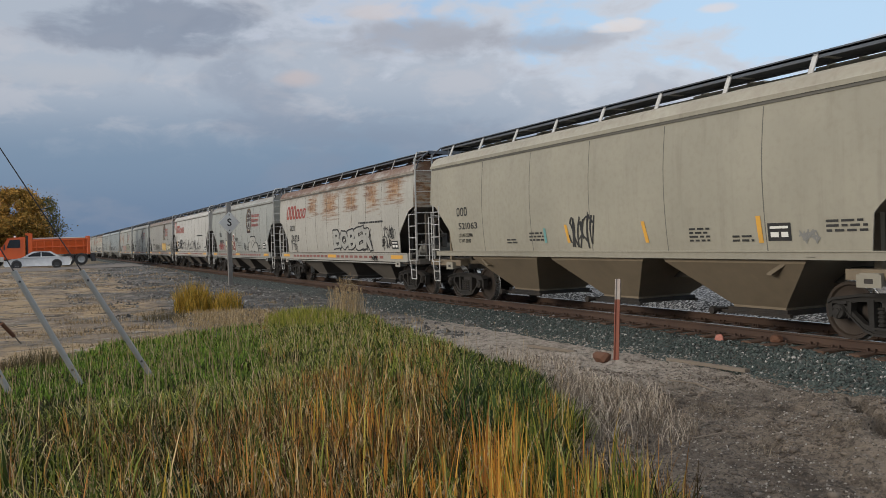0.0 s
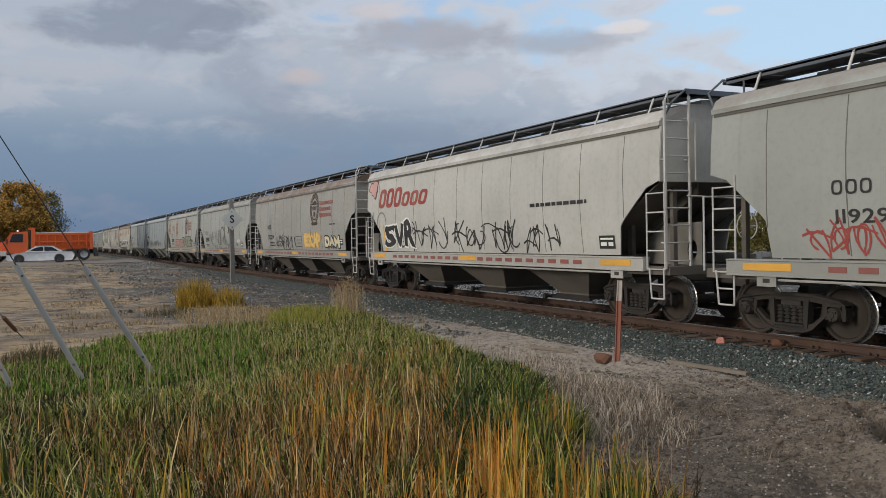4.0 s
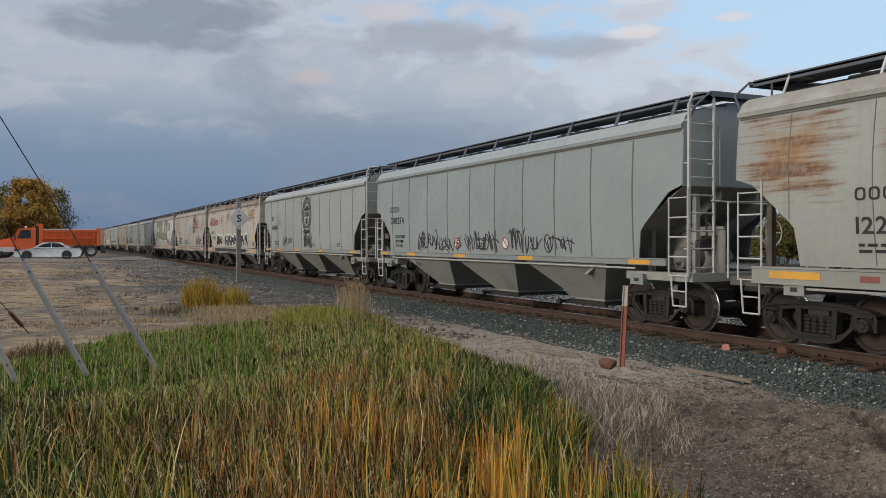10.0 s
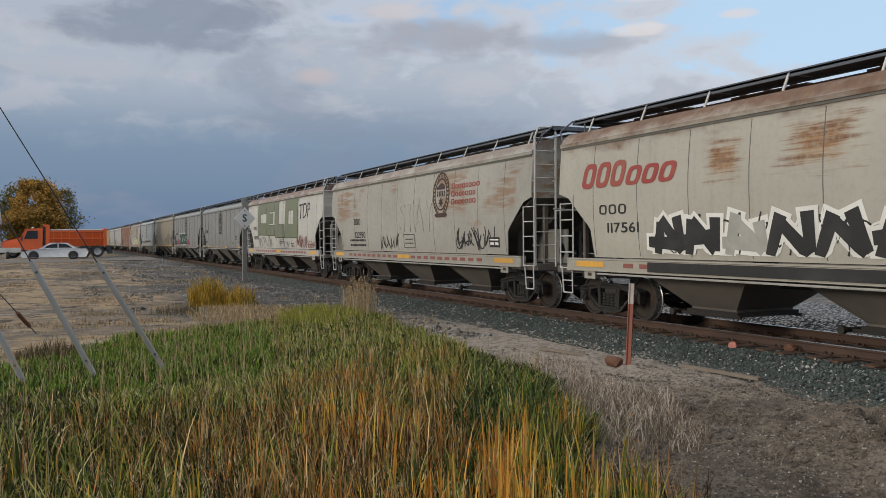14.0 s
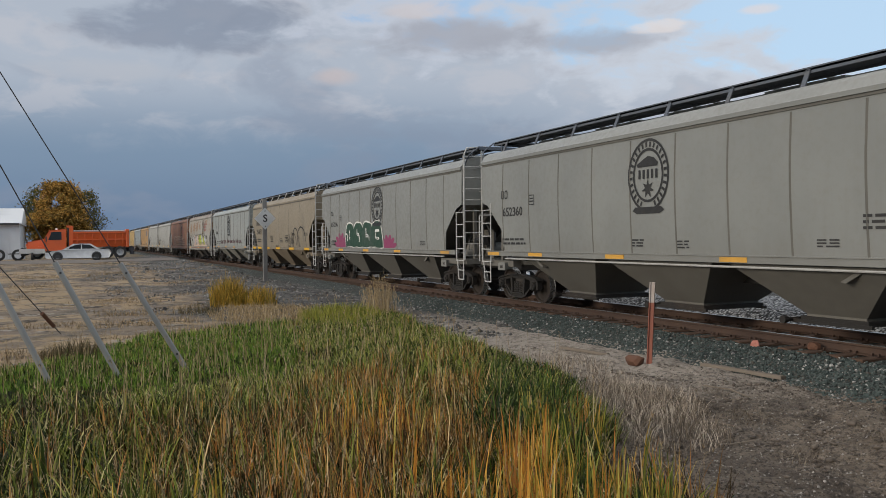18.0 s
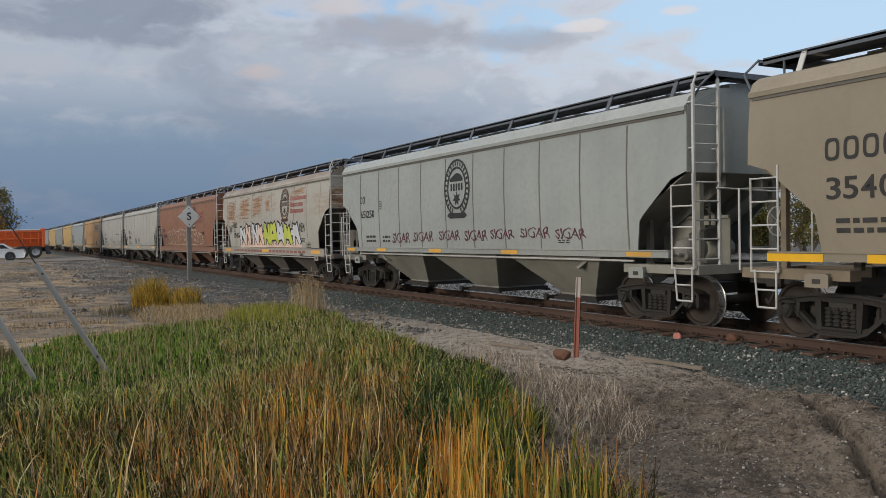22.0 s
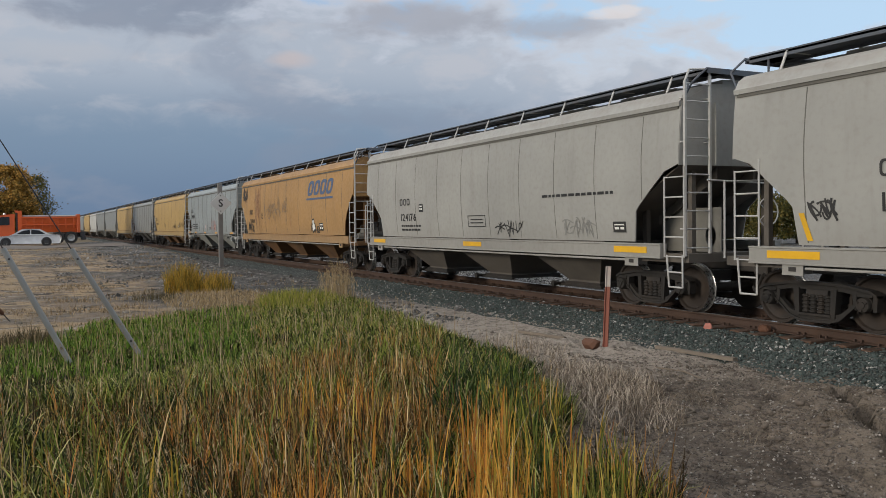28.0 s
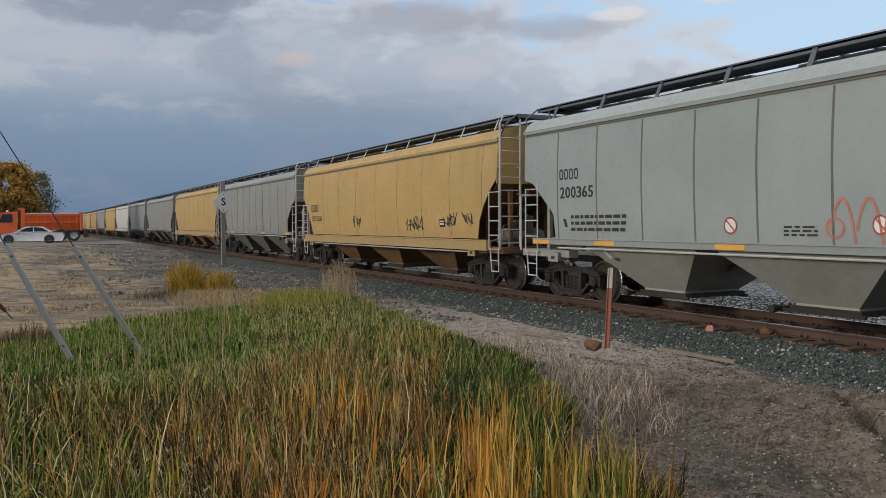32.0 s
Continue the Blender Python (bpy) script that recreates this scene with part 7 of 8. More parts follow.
# ---- things beside the track ----
M_ORANGE = plain("orange_truck_paint", (0.62, 0.105, 0.02), 0.35, 0, 0.08, 4, (0.35, 0.08, 0.03), 0.3)
M_CARWHITE = plain("white_car_paint", (0.62, 0.63, 0.64), 0.25, 0, 0.04, 3, bump=0)
M_GLASS = plain("dark_window_glass", (0.02, 0.024, 0.028), 0.08, 0, 0.1, 3, bump=0)
M_TYRE = plain("tyre_rubber", (0.03, 0.03, 0.03), 0.85, 0, 0.2, 9)
M_RIM = plain("wheel_rim_metal", (0.5, 0.5, 0.5), 0.4, 0.6, 0.1, 6)
M_SHED = plain("white_metal_cladding", (0.60, 0.62, 0.64), 0.5, 0, 0.05, 2)
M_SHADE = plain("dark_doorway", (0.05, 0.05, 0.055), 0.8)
M_TARP = plain("grey_box_cover", (0.42, 0.40, 0.38), 0.8, 0, 0.15, 3)
M_LAMP = plain("clear_lamp", (0.75, 0.73, 0.68), 0.15, 0, 0.05, 3, bump=0)
M_GUARD = plain("grey_guy_guard", (0.25, 0.255, 0.25), 0.5, 0, 0.12, 3, (0.2, 0.2, 0.2), 0.4)
M_WIRE = plain("black_guy_wire", (0.03, 0.03, 0.032), 0.6, 0.3, 0.2, 9)
M_POST = plain("weathered_post_wood", (0.21, 0.205, 0.195), 0.85, 0, 0.25, 5, (0.11, 0.10, 0.09), 0.5, 0.4)
M_SIGN = plain("white_sign_sheet", (0.60, 0.61, 0.60), 0.5, 0, 0.06, 3, (0.4, 0.38, 0.34), 0.3)
M_REDPOST = plain("faded_red_paint", (0.25, 0.085, 0.055), 0.7, 0, 0.2, 9, (0.16, 0.06, 0.045), 0.5)
M_PALEPAINT = plain("chipped_pale_paint", (0.42, 0.38, 0.35), 0.7, 0, 0.2, 14, (0.22, 0.09, 0.06), 0.5)
M_PLANK = plain("grey_dry_wood", (0.17, 0.14, 0.11), 0.9, 0, 0.3, 6, (0.13, 0.11, 0.09), 0.5, 0.5)
M_RUSTY = plain("rusty_scrap", (0.11, 0.05, 0.028), 0.85, 0, 0.35, 9, (0.1, 0.05, 0.03), 0.5)
M_ROAD = plain("packed_gravel_road", (0.13, 0.112, 0.095), 0.95, 0, 0.25, 3, (0.13, 0.12, 0.11), 0.5, 0.4, world=True)


def at_bearing(heading, dist, z=None):
    a = radians(heading)
    x, y = -dist * math.cos(a), dist * math.sin(a)
    return (x, y, ground_z(x, y) if z is None else z)


def extrude_side(bm, poly, half, taper=None):
    """A body from its side outline, (x, z) pairs, to both sides; taper(z) narrows it."""
    cols = []
    for s in (-1, 1):
        cols.append([bm.verts.new((x, s * half * (taper(z) if taper else 1.0), z)) for x, z in poly])
    n = len(poly)
    for i in range(n):
        j = (i + 1) % n
        bm.faces.new((cols[0][i], cols[1][i], cols[1][j], cols[0][j]))
    for c in cols:
        bmesh.ops.triangulate(bm, faces=[bm.faces.new(c)])


def wheel_on(parent, x, y, r, w, mat_rim=None):
    out = 1 if y > 0 else -1
    t = part("tyre", shell_wheel(r, w), M_TYRE, parent, at=(x, y, r), smooth=True)
    bm = bmesh.new()
    lathe_y(bm, [(0, out * (w * 0.35)), (r * 0.15, out * w * 0.36), (r * 0.25, out * w * 0.2), (r * 0.5, out * w * 0.25), (r * 0.6, out * w * 0.42), (r * 0.63, out * w * 0.42)], 20)
    part("rim", bm, mat_rim or M_RIM, t, smooth=True)
    return t


def shell_wheel(r, w):
    bm = bmesh.new()
    lathe_y(bm, [(r * 0.6, -w / 2), (r * 0.93, -w / 2), (r, -w * 0.35), (r, w * 0.35), (r * 0.93, w / 2), (r * 0.6, w / 2), (r * 0.6, -w / 2)], 24)
    return bm


def dump_truck(at, rz):
    """Local x forwards; the front bumper at x = 4.55."""
    t = thing("dump_truck", at, "orange highway dump truck parked beside the gravel road", "truck", rz=rz)
    X = 4.55
    bm = bmesh.new()
    extrude_side(bm, [(X - 1.9, 0.75), (X - 0.55, 0.75), (X - 0.45, 1.25), (X - 0.6, 1.5), (X - 1.9, 1.72)], 0.98, lambda z: 1.0 if z < 1.3 else 0.86)
    bevelled(bm, 0.06, 2)
    part("hood", bm, M_ORANGE, t)
    bm = bmesh.new()
    extrude_side(bm, [(X - 3.55, 0.7), (X - 1.85, 0.7), (X - 1.85, 1.72), (X - 2.25, 2.5), (X - 3.55, 2.55)], 1.12, lambda z: 1.0 if z < 1.8 else 0.92)
    bevelled(bm, 0.05, 2)
    cab = part("cab", bm, M_ORANGE, t)
    bm = bmesh.new()
    prism(bm, [(X - 3.2, 1.65), (X - 2.15, 1.65), (X - 2.42, 2.33), (X - 3.2, 2.36)], 1.075, 1.10)
    part("side_window", bm, M_GLASS, cab)
    bm = bmesh.new()
    prism(bm, [(X - 3.2, 1.65), (X - 2.15, 1.65), (X - 2.42, 2.33), (X - 3.2, 2.36)], -1.10, -1.075)
    part("side_window", bm, M_GLASS, cab)
    bm = bmesh.new()
    v = [bm.verts.new(p) for p in ((X - 1.84, -0.95, 1.78), (X - 1.84, 0.95, 1.78), (X - 2.2, 0.88, 2.42), (X - 2.2, -0.88, 2.42))]
    bm.faces.new(v)
    bmesh.ops.solidify(bm, geom=bm.faces[:], thickness=0.02)
    part("windscreen", bm, M_GLASS, cab)
    for s in (-1, 1):
        bm = bmesh.new()
        quad_box(bm, X - 2.05, X - 1.95, s * 1.3 - 0.1, s * 1.3 + 0.1, 1.5, 1.95)
        tube(bm, (X - 2.0, s * 1.05, 1.8), (X - 2.0, s * 1.25, 1.85), 0.02)
        part("mirror", bm, M_SHADE, cab)
        bm = bmesh.new()
        lathe_y(bm, [(0, -0.02), (0.11, 0.0), (0.11, 0.05)], 12)
        part("headlight", bm, M_LAMP, t, at=(X - 0.5, s * 0.75, 1.15))
        bm = bmesh.new()
        extrude_side(bm, [(X - 1.95, 0.72), (X - 1.85, 1.0), (X - 1.3, 1.15), (X - 0.75, 1.05), (X - 0.6, 0.72)], 0.22)
        part("mudguard", bm, M_ORANGE, t, at=(0, s * 0.98, 0))
        bm = bmesh.new()
        tube(bm, (X - 3.75, s * 0.95, 0.8), (X - 3.75, s * 0.95, 2.75), 0.09, 10)
        part("exhaust_pipe", bm, M_SHADE, t)
    for y in (-0.6, 0.0, 0.6):
        bm = bmesh.new()
        lathe_z(bm, [(0.0, 0.16), (0.07, 0.14), (0.09, 0.0), (0.0, 0.0)], 10)
        part("beacon", bm, INK["amber"] if abs(y) < 0.1 else M_LAMP, cab, at=(X - 2.8, y, 2.54))
    bm = bmesh.new()
    quad_box(bm, X - 0.55, X - 0.1, -1.2, 1.2, 0.35, 0.75)
    quad_box(bm, X - 0.3, X, -0.9, 0.9, 0.3, 1.0)
    part("plough_hitch", bm, M_SHADE, t, "black front plough hitch")
    bm = bmesh.new()
    quad_box(bm, -4.4, X - 0.6, -0.42, 0.42, 0.55, 0.85)
    part("chassis", bm, M_SHADE, t)
    bm = bmesh.new()
    prism(bm, [(0.75, 0.95), (0.45, 0.95), (0.4, 2.85), (0.95, 2.9), (0.95, 2.75), (0.72, 2.65)], -1.2, 1.2)
    part("headboard", bm, M_ORANGE, t)
    bm = bmesh.new()
    extrude_side(bm, [(0.45, 1.0), (-3.9, 1.0), (-3.9, 2.32), (0.45, 2.32)], 1.22, lambda z: 1.0 if z > 1.5 else 0.8)
    quad_box(bm, -3.9, 0.45, -1.26, 1.26, 2.22, 2.34)
    quad_box(bm, -3.9, 0.45, 1.2, 1.25, 1.62, 1.72)
    box = part("dump_box", bm, M_ORANGE, t)
    for k in range(7):
        bm = bmesh.new()
        quad_box(bm, -0.04, 0.04, 1.2, 1.235, 1.3, 2.22)
        part("box_rib", bm, M_ORANGE, box, at=(0.1 - 0.62 * k, 0, 0))
    bm = bmesh.new()
    quad_box(bm, -3.8, 0.4, -1.12, 1.12, 2.34, 2.46)
    bevelled(bm, 0.04)
    part("box_cover", bm, M_TARP, box)
    bm = bmesh.new()
    quad_box(bm, -4.15, -3.9, -1.25, 1.25, 0.95, 2.55)
    bevelled(bm, 0.03)
    part("tailgate", bm, M_ORANGE, box)
    bm = bmesh.new()
    quad_box(bm, -4.5, -4.15, -1.1, 1.1, 0.6, 1.0)
    tube(bm, (-4.4, 0.9, 0.6), (-4.4, 0.9, 0.3), 0.2, 10)
    part("spreader", bm, M_SHADE, t, "dark sand spreader at the rear")
    for s in (-1, 1):
        wheel_on(t, X - 1.28, s * 1.02, 0.52, 0.3)
        for x in (-2.35, -3.4):
            wheel_on(t, x, s * 0.98, 0.52, 0.5)
    return t


def lathe_z(bm, profile, n=16):
    rings = []
    for r, z in profile:
        rings.append([bm.verts.new((r * math.cos(2 * math.pi * i / n), r * math.sin(2 * math.pi * i / n), z)) for i in range(n)] if r > 1e-6 else [bm.verts.new((0, 0, z))])
    for a, b in zip(rings, rings[1:]):
        for i in range(n):
            j = (i + 1) % n
            q = list(dict.fromkeys([a[i % len(a)], a[j % len(a)], b[j % len(b)], b[i % len(b)]]))
            if len(q) > 2:
                bm.faces.new(q)


def sedan(at, rz):
    t = thing("sedan", at, "white four-door sedan parked at the gravel road's edge", "car", rz=rz)
    bm = bmesh.new()
    extrude_side(bm, [(-2.4, 0.3), (-2.45, 0.62), (-2.35, 0.88), (-1.5, 0.95), (0.85, 0.92), (1.9, 0.8), (2.35, 0.62), (2.42, 0.35), (2.3, 0.22), (-2.3, 0.22)], 0.88, lambda z: 1.0 if z < 0.75 else 0.93)
    bevelled(bm, 0.05, 2)
    part("body", bm, M_CARWHITE, t, smooth=True)
    bm = bmesh.new()
    extrude_side(bm, [(-1.75, 0.9), (-0.95, 1.33), (-0.2, 1.4), (0.3, 1.33), (1.15, 0.9)], 0.82, lambda z: 1.0 - 0.28 * max(0, z - 0.9))
    bevelled(bm, 0.05, 2)
    roof = part("cabin", bm, M_CARWHITE, t, smooth=True)
    for s in (-1, 1):
        for poly in ([(-1.35, 0.97), (-0.9, 1.27), (-0.32, 1.33), (-0.32, 0.97)], [(-0.24, 0.97), (-0.24, 1.33), (0.25, 1.26), (0.85, 0.97)]):
            bm = bmesh.new()
            prism(bm, poly, -0.012, 0.012)
            part("side_window", bm, M_GLASS, roof, at=(0, s * 0.795, 0))
        bm = bmesh.new()
        quad_box(bm, 0.65, 0.8, s * 0.98 - 0.08, s * 0.98 + 0.08, 0.92, 1.05)
        part("mirror", bm, M_CARWHITE, t)
        bm = bmesh.new()
        quad_box(bm, 2.2, 2.4, s * 0.66 - 0.16, s * 0.66 + 0.16, 0.55, 0.68)
        part("headlight", bm, M_LAMP, t)
        bm = bmesh.new()
        quad_box(bm, -2.46, -2.36, s * 0.66 - 0.16, s * 0.66 + 0.16, 0.68, 0.82)
        part("tail_light", bm, M_RED, t)
        for x in (-1.4, 1.5):
            wheel_on(t, x, s * 0.8, 0.33, 0.22)
            # flat dark disc in place of the shade inside the wheel well
            bm = bmesh.new()
            lathe_y(bm, [(0.0, -0.01), (0.38, -0.01), (0.38, 0.01), (0.0, 0.01)], 24)
            part("wheel_arch", bm, M_SHADE, t, at=(x, s * 0.885, 0.36))
    bm = bmesh.new()
    v = [bm.verts.new(p) for p in ((1.08, -0.7, 0.95), (1.08, 0.7, 0.95), (0.4, 0.62, 1.31), (0.4, -0.62, 1.31))]
    bm.faces.new(v)
    bmesh.ops.solidify(bm, geom=bm.faces[:], thickness=0.03)
    part("windscreen", bm, M_GLASS, roof)
    return t


def metal_shed(at, rz, size, label, doors=1):
    """A clad shed with a low gable, a big door and trim; local +x is its front."""
    w, d, h = size
    t = thing("metal_shed", at, label, "building", rz=rz)
    bm = bmesh.new()
    quad_box(bm, -d / 2, d / 2, -w / 2, w / 2, -0.4, h)
    part("wall", bm, M_SHED, t)
    for k in range(int(w / 0.9)):
        bm = bmesh.new()
        quad_box(bm, 0, 0.03, -0.03, 0.03, 0.0, h)
        part("cladding_rib", bm, M_SHED, t, at=(d / 2, -w / 2 + 0.45 + 0.9 * k, 0))
    bm = bmesh.new()
    a = [bm.verts.new((x, y, z)) for y in (-w / 2 - 0.2, w / 2 + 0.2) for x, z in ((-d / 2 - 0.3, h - 0.05), (-d / 2 - 0.3, h + 0.08), (0, h + 1.6), (d / 2 + 0.3, h + 0.08), (d / 2 + 0.3, h - 0.05))]
    bm.faces.new(a[:5])
    bm.faces.new(a[5:][::-1])
    for i in range(5):
        j = (i + 1) % 5
        bm.faces.new((a[i], a[j], a[5 + j], a[5 + i]))
    part("roof", bm, M_SHED, t)
    for k in range(doors):
        y = w / 2 - 3.4 - 5.0 * k
        bm = bmesh.new()
        quad_box(bm, 0, 0.06, -1.6, 1.6, 0, 2.7)
        door = part("door", bm, M_SHED, t, at=(d / 2 + 0.02, y, 0))
        for q in (((-1.68, -1.6), (0, 2.78)), ((1.6, 1.68), (0, 2.78)), ((-1.6, 1.6), (2.7, 2.78))):
            bm = bmesh.new()
            quad_box(bm, 0, 0.1, *q[0], *q[1])
            part("door_trim", bm, M_SHADE, door)
    bm = bmesh.new()
    quad_box(bm, d / 2 + 0.3, d / 2 + 0.4, -w / 2, w / 2, h - 0.1, h + 0.06)
    part("gutter", bm, M_SHADE, t)
    return t


dump_truck(at_bearing(0.1, 81.0), -90)
sedan(at_bearing(0.05, 75.0), -90)
metal_shed(at_bearing(-7.4, 92.0), 0, (14.0, 9.0, 3.4), "white metal farm shed with a large door")
for k, (b, d) in enumerate(((-4.35, 80.0), (-3.3, 80.5))):
    x, y, z = at_bearing(b, d)
    t = thing("tractor_tyre", (x, y, z), "large black tyre standing by the shed", "tyre", "tyres by the shed", rz=90)
    part("tyre", shell_wheel(0.5, 0.36), M_TYRE, t, at=(0, 0, 0.48), smooth=True)
x, y, z = at_bearing(-2.5, 80.0)
t = thing("flat_trailer", (x, y, z), "grey metal farm trailer beside the shed", "trailer")
bm = bmesh.new()
quad_box(bm, -0.8, 0.8, -1.0, 1.0, 0.55, 0.95)
part("deck", bm, M_STEEL, t)
for s in (-1, 1):
    w = part("wheel", shell_wheel(0.33, 0.2), M_TYRE, t, at=(s * 0.7, 0, 0.32), smooth=True)
bm = bmesh.new()
quad_box(bm, -0.03, 0.03, -1.9, -1.0, 0.5, 0.58)
part("drawbar", bm, M_SHADE, t)

# crossing road, a sheet laid over the raised ground
tagged(sheet_mesh("road", [-74.5 + 0.5 * i for i in range(20)], [-80 + 1.0 * i for i in range(89)], lambda x, y: ground_z(x, y) + 0.03, M_ROAD),
       "packed gravel crossing road", "road", kind="structure")


# sign, posts, guys
def whistle_sign():
    x, y = -42.3, 8.7
    g = ground_z(x, y)
    t = thing("trackside_sign", (x, y, g), "white diamond sign with a black S on a grey post", "sign", rz=8)
    bm = bmesh.new()
    quad_box(bm, -0.06, 0.06, -0.11, 0.11, -0.3, 3.88 - g)
    bevelled(bm, 0.01)
    part("post", bm, M_POST, t)
    bm = bmesh.new()
    r = 0.56
    pts = [(0, -r), (r, 0), (0, r), (-r, 0)]
    a = [bm.verts.new((0.075, p, 2.88 - g + q)) for p, q in pts]
    b = [bm.verts.new((0.09, p, 2.88 - g + q)) for p, q in pts]
    bm.faces.new(a[::-1])
    bm.faces.new(b)
    for i in range(4):
        bm.faces.new((a[i], a[(i + 1) % 4], b[(i + 1) % 4], b[i]))
    plate = part("plate", bm, M_SIGN, t)
    ob = put("letter", lettering("S", 0.52, 1.0, 0.01), M_BLACK, plate, (0.095, 0, 2.88 - g), "black letter S", (0, 0, radians(90)))
    for q in (-0.38, 0.38):
        bm = bmesh.new()
        tube(bm, (0.088, 0, 2.88 - g + q), (0.105, 0, 2.88 - g + q), 0.03, 8)
        part("bolt", bm, M_SHADE, plate)


whistle_sign()


def marker_post():
    x, y = -11.66, 8.93
    g = ground_z(x, y)
    t = thing("marker_post", (x, y, g), "faded red steel marker post with a pale chipped top", "post", rz=35)
    lean = 0.07
    for name, z0, z1, mat in (("post", -0.2, 1.05, M_REDPOST), ("post_top", 1.05, 1.4, M_PALEPAINT)):
        bm = bmesh.new()
        quad_box(bm, -0.045, 0.045, -0.008, 0.008, z0, z1)
        quad_box(bm, -0.045, -0.03, -0.035, 0.008, z0, z1)
        quad_box(bm, 0.03, 0.045, -0.035, 0.008, z0, z1)
        for v in bm.verts:
            v.co.x += lean * v.co.z / 1.4
        part(name, bm, mat, t)


marker_post()


def rock(name, at, size, mat, label, category, seed, group=""):
    bm = bmesh.new()
    bmesh.ops.create_icosphere(bm, subdivisions=2, radius=1.0)
    for v in bm.verts:
        k = 1 + 0.35 * noise.noise(v.co * 1.6 + Vector((seed * 7.1, 0, 0)))
        v.co = Vector((v.co.x * size[0] * k, v.co.y * size[1] * k, v.co.z * size[2] * k))
    ob = part(name, bm, mat, None, at=at)
    return tagged(ob, label, category, group)


rock("rusty_lump", (-11.9, 8.8, ground_z(-11.9, 8.8) + 0.05), (0.2, 0.15, 0.1), M_RUSTY, "rust-brown lump at the foot of the post", "scrap", 3)
rock("orange_scrap", (-11.2, 10.84, bed_z(-11.2, 10.84) + 0.05), (0.1, 0.05, 0.09), INK["coral"], "orange plastic scrap on the ballast", "scrap", 5)
rock("rail_anchor", (-10.35, 11.3, -0.12), (0.13, 0.09, 0.08), M_RUSTY, "rusty yellowish rail anchor beside the rail", "scrap", 8)


def plank(x0, y0, x1, y1, w, h, z, label):
    L = math.hypot(x1 - x0, y1 - y0)
    bm = bmesh.new()
    n = 10
    rows = []
    for i in range(n + 1):
        k = i / n
        q = 0.75 + 0.25 * math.sin(k * 9) * math.sin(k * 3.1)
        rows.append([bm.verts.new((L * (k - 0.5), a * w / 2 * q, b * h)) for a, b in ((-1, 0), (1, 0), (0.8, 1), (-0.8, 1))])
    for a, b in zip(rows, rows[1:]):
        for j in range(4):
            bm.faces.new((a[j], a[(j + 1) % 4], b[(j + 1) % 4], b[j]))
    bm.faces.new(rows[0])
    bm.faces.new(rows[-1][::-1])
    ob = part("plank", bm, M_PLANK, None, at=((x0 + x1) / 2, (y0 + y1) / 2, z))
    ob.rotation_euler = (0, 0, math.atan2(y1 - y0, x1 - x0))
    return tagged(ob, label, "plank", "loose boards by the track")


plank(-11.25, 9.72, -9.6, 9.85, 0.16, 0.05, ground_z(-10.4, 9.7) + 0.02, "grey split plank lying on dirt by the ballast")
plank(-14.2, 8.75, -12.9, 8.95, 0.11, 0.05, ground_z(-13.5, 8.85) - 0.005, "thin dry board lying on the dirt")

POLE = (-16.0, -5.4)
gz = ground_z(*POLE)
pole = thing("utility_pole", (*POLE, gz), "grey wooden utility pole held by guy wires", "pole")
bm = bmesh.new()
tube(bm, (0, 0, -1.0), (0, 0, 13.2), 0.15, 12)
part("shaft", bm, M_POST, pole)


def guy(ax, ay, top, guard=True, label="black steel guy wire with a grey guard at its foot"):
    g = ground_z(ax, ay)
    t = thing("guy_wire", (ax, ay, g), label, "guy wire", "guy wires of the pole")
    end = Vector((POLE[0] - ax + 0.0, POLE[1] - ay + 0.14, top - g))
    d = end.normalized()
    bm = bmesh.new()
    tube(bm, d * -0.15, end, 0.011, 6)
    part("wire", bm, M_WIRE, t)
    bm = bmesh.new()
    if guard:
        tube(bm, d * 0.02, d * 2.3, 0.05, 10)
        part("guard", bm, M_GUARD, t, "grey plastic guy guard")
        for s in (2.1, 0.4):
            bm = bmesh.new()
            tube(bm, d * s + Vector((0.045, 0, 0)), d * s + Vector((0.075, 0, 0)), 0.02, 8)
            part("bolt", bm, M_SHADE, t)
    else:
        tube(bm, d * 0.35, d * 0.95, 0.05, 8)
        part("strain_insulator", bm, M_RUSTY, t, "brown strain insulator")


guy(-15.8, 1.82, 12.0)
guy(-15.5, 0.66, 11.5)
guy(-15.3, -0.43, 10.2)
guy(-23.6, -0.42, 6.6, False, "thin black guy wire with a brown strain insulator")


# ---- trees ----
def leaf_tones(name, tones):
    return blades(name, tones, 0.75)


M_BARK = plain("bark", (0.10, 0.085, 0.07), 0.9, 0, 0.3, 8, (0.05, 0.045, 0.04), 0.5, 0.5)
M_LEAF = leaf_tones("autumn_leaves", [(0.17, 0.10, 0.022), (0.42, 0.225, 0.045), (0.32, 0.18, 0.035), (0.50, 0.29, 0.075), (0.24, 0.17, 0.04), (0.10, 0.065, 0.018)])
M_LEAF_DARK = leaf_tones("olive_leaves", [(0.06, 0.065, 0.022), (0.11, 0.105, 0.03), (0.16, 0.12, 0.03)])


def tree(at, height, spread, leaves, seed, mat, label, low=0.2):
    """Tapered trunk, limbs and a crown of many single leaves in loose clumps."""
    r = random.Random(seed)
    t = thing("tree", at, label, "tree")
    bm = bmesh.new()
    tips = []

    def limb(p, d, length, rad, depth):
        q = p
        n = 4
        for k in range(n):
            d = (d + Vector((r.uniform(-1, 1), r.uniform(-1, 1), r.uniform(-0.3, 0.6))) * 0.16).normalized()
            e = q + d * (length / n)
            tube(bm, q, e, rad * (1 - 0.5 * k / n), 6)
            q = e
        if depth == 0:
            tips.append(q)
            return
        for _ in range(r.choice((3, 3, 4))):
            a = r.uniform(0, 6.28)
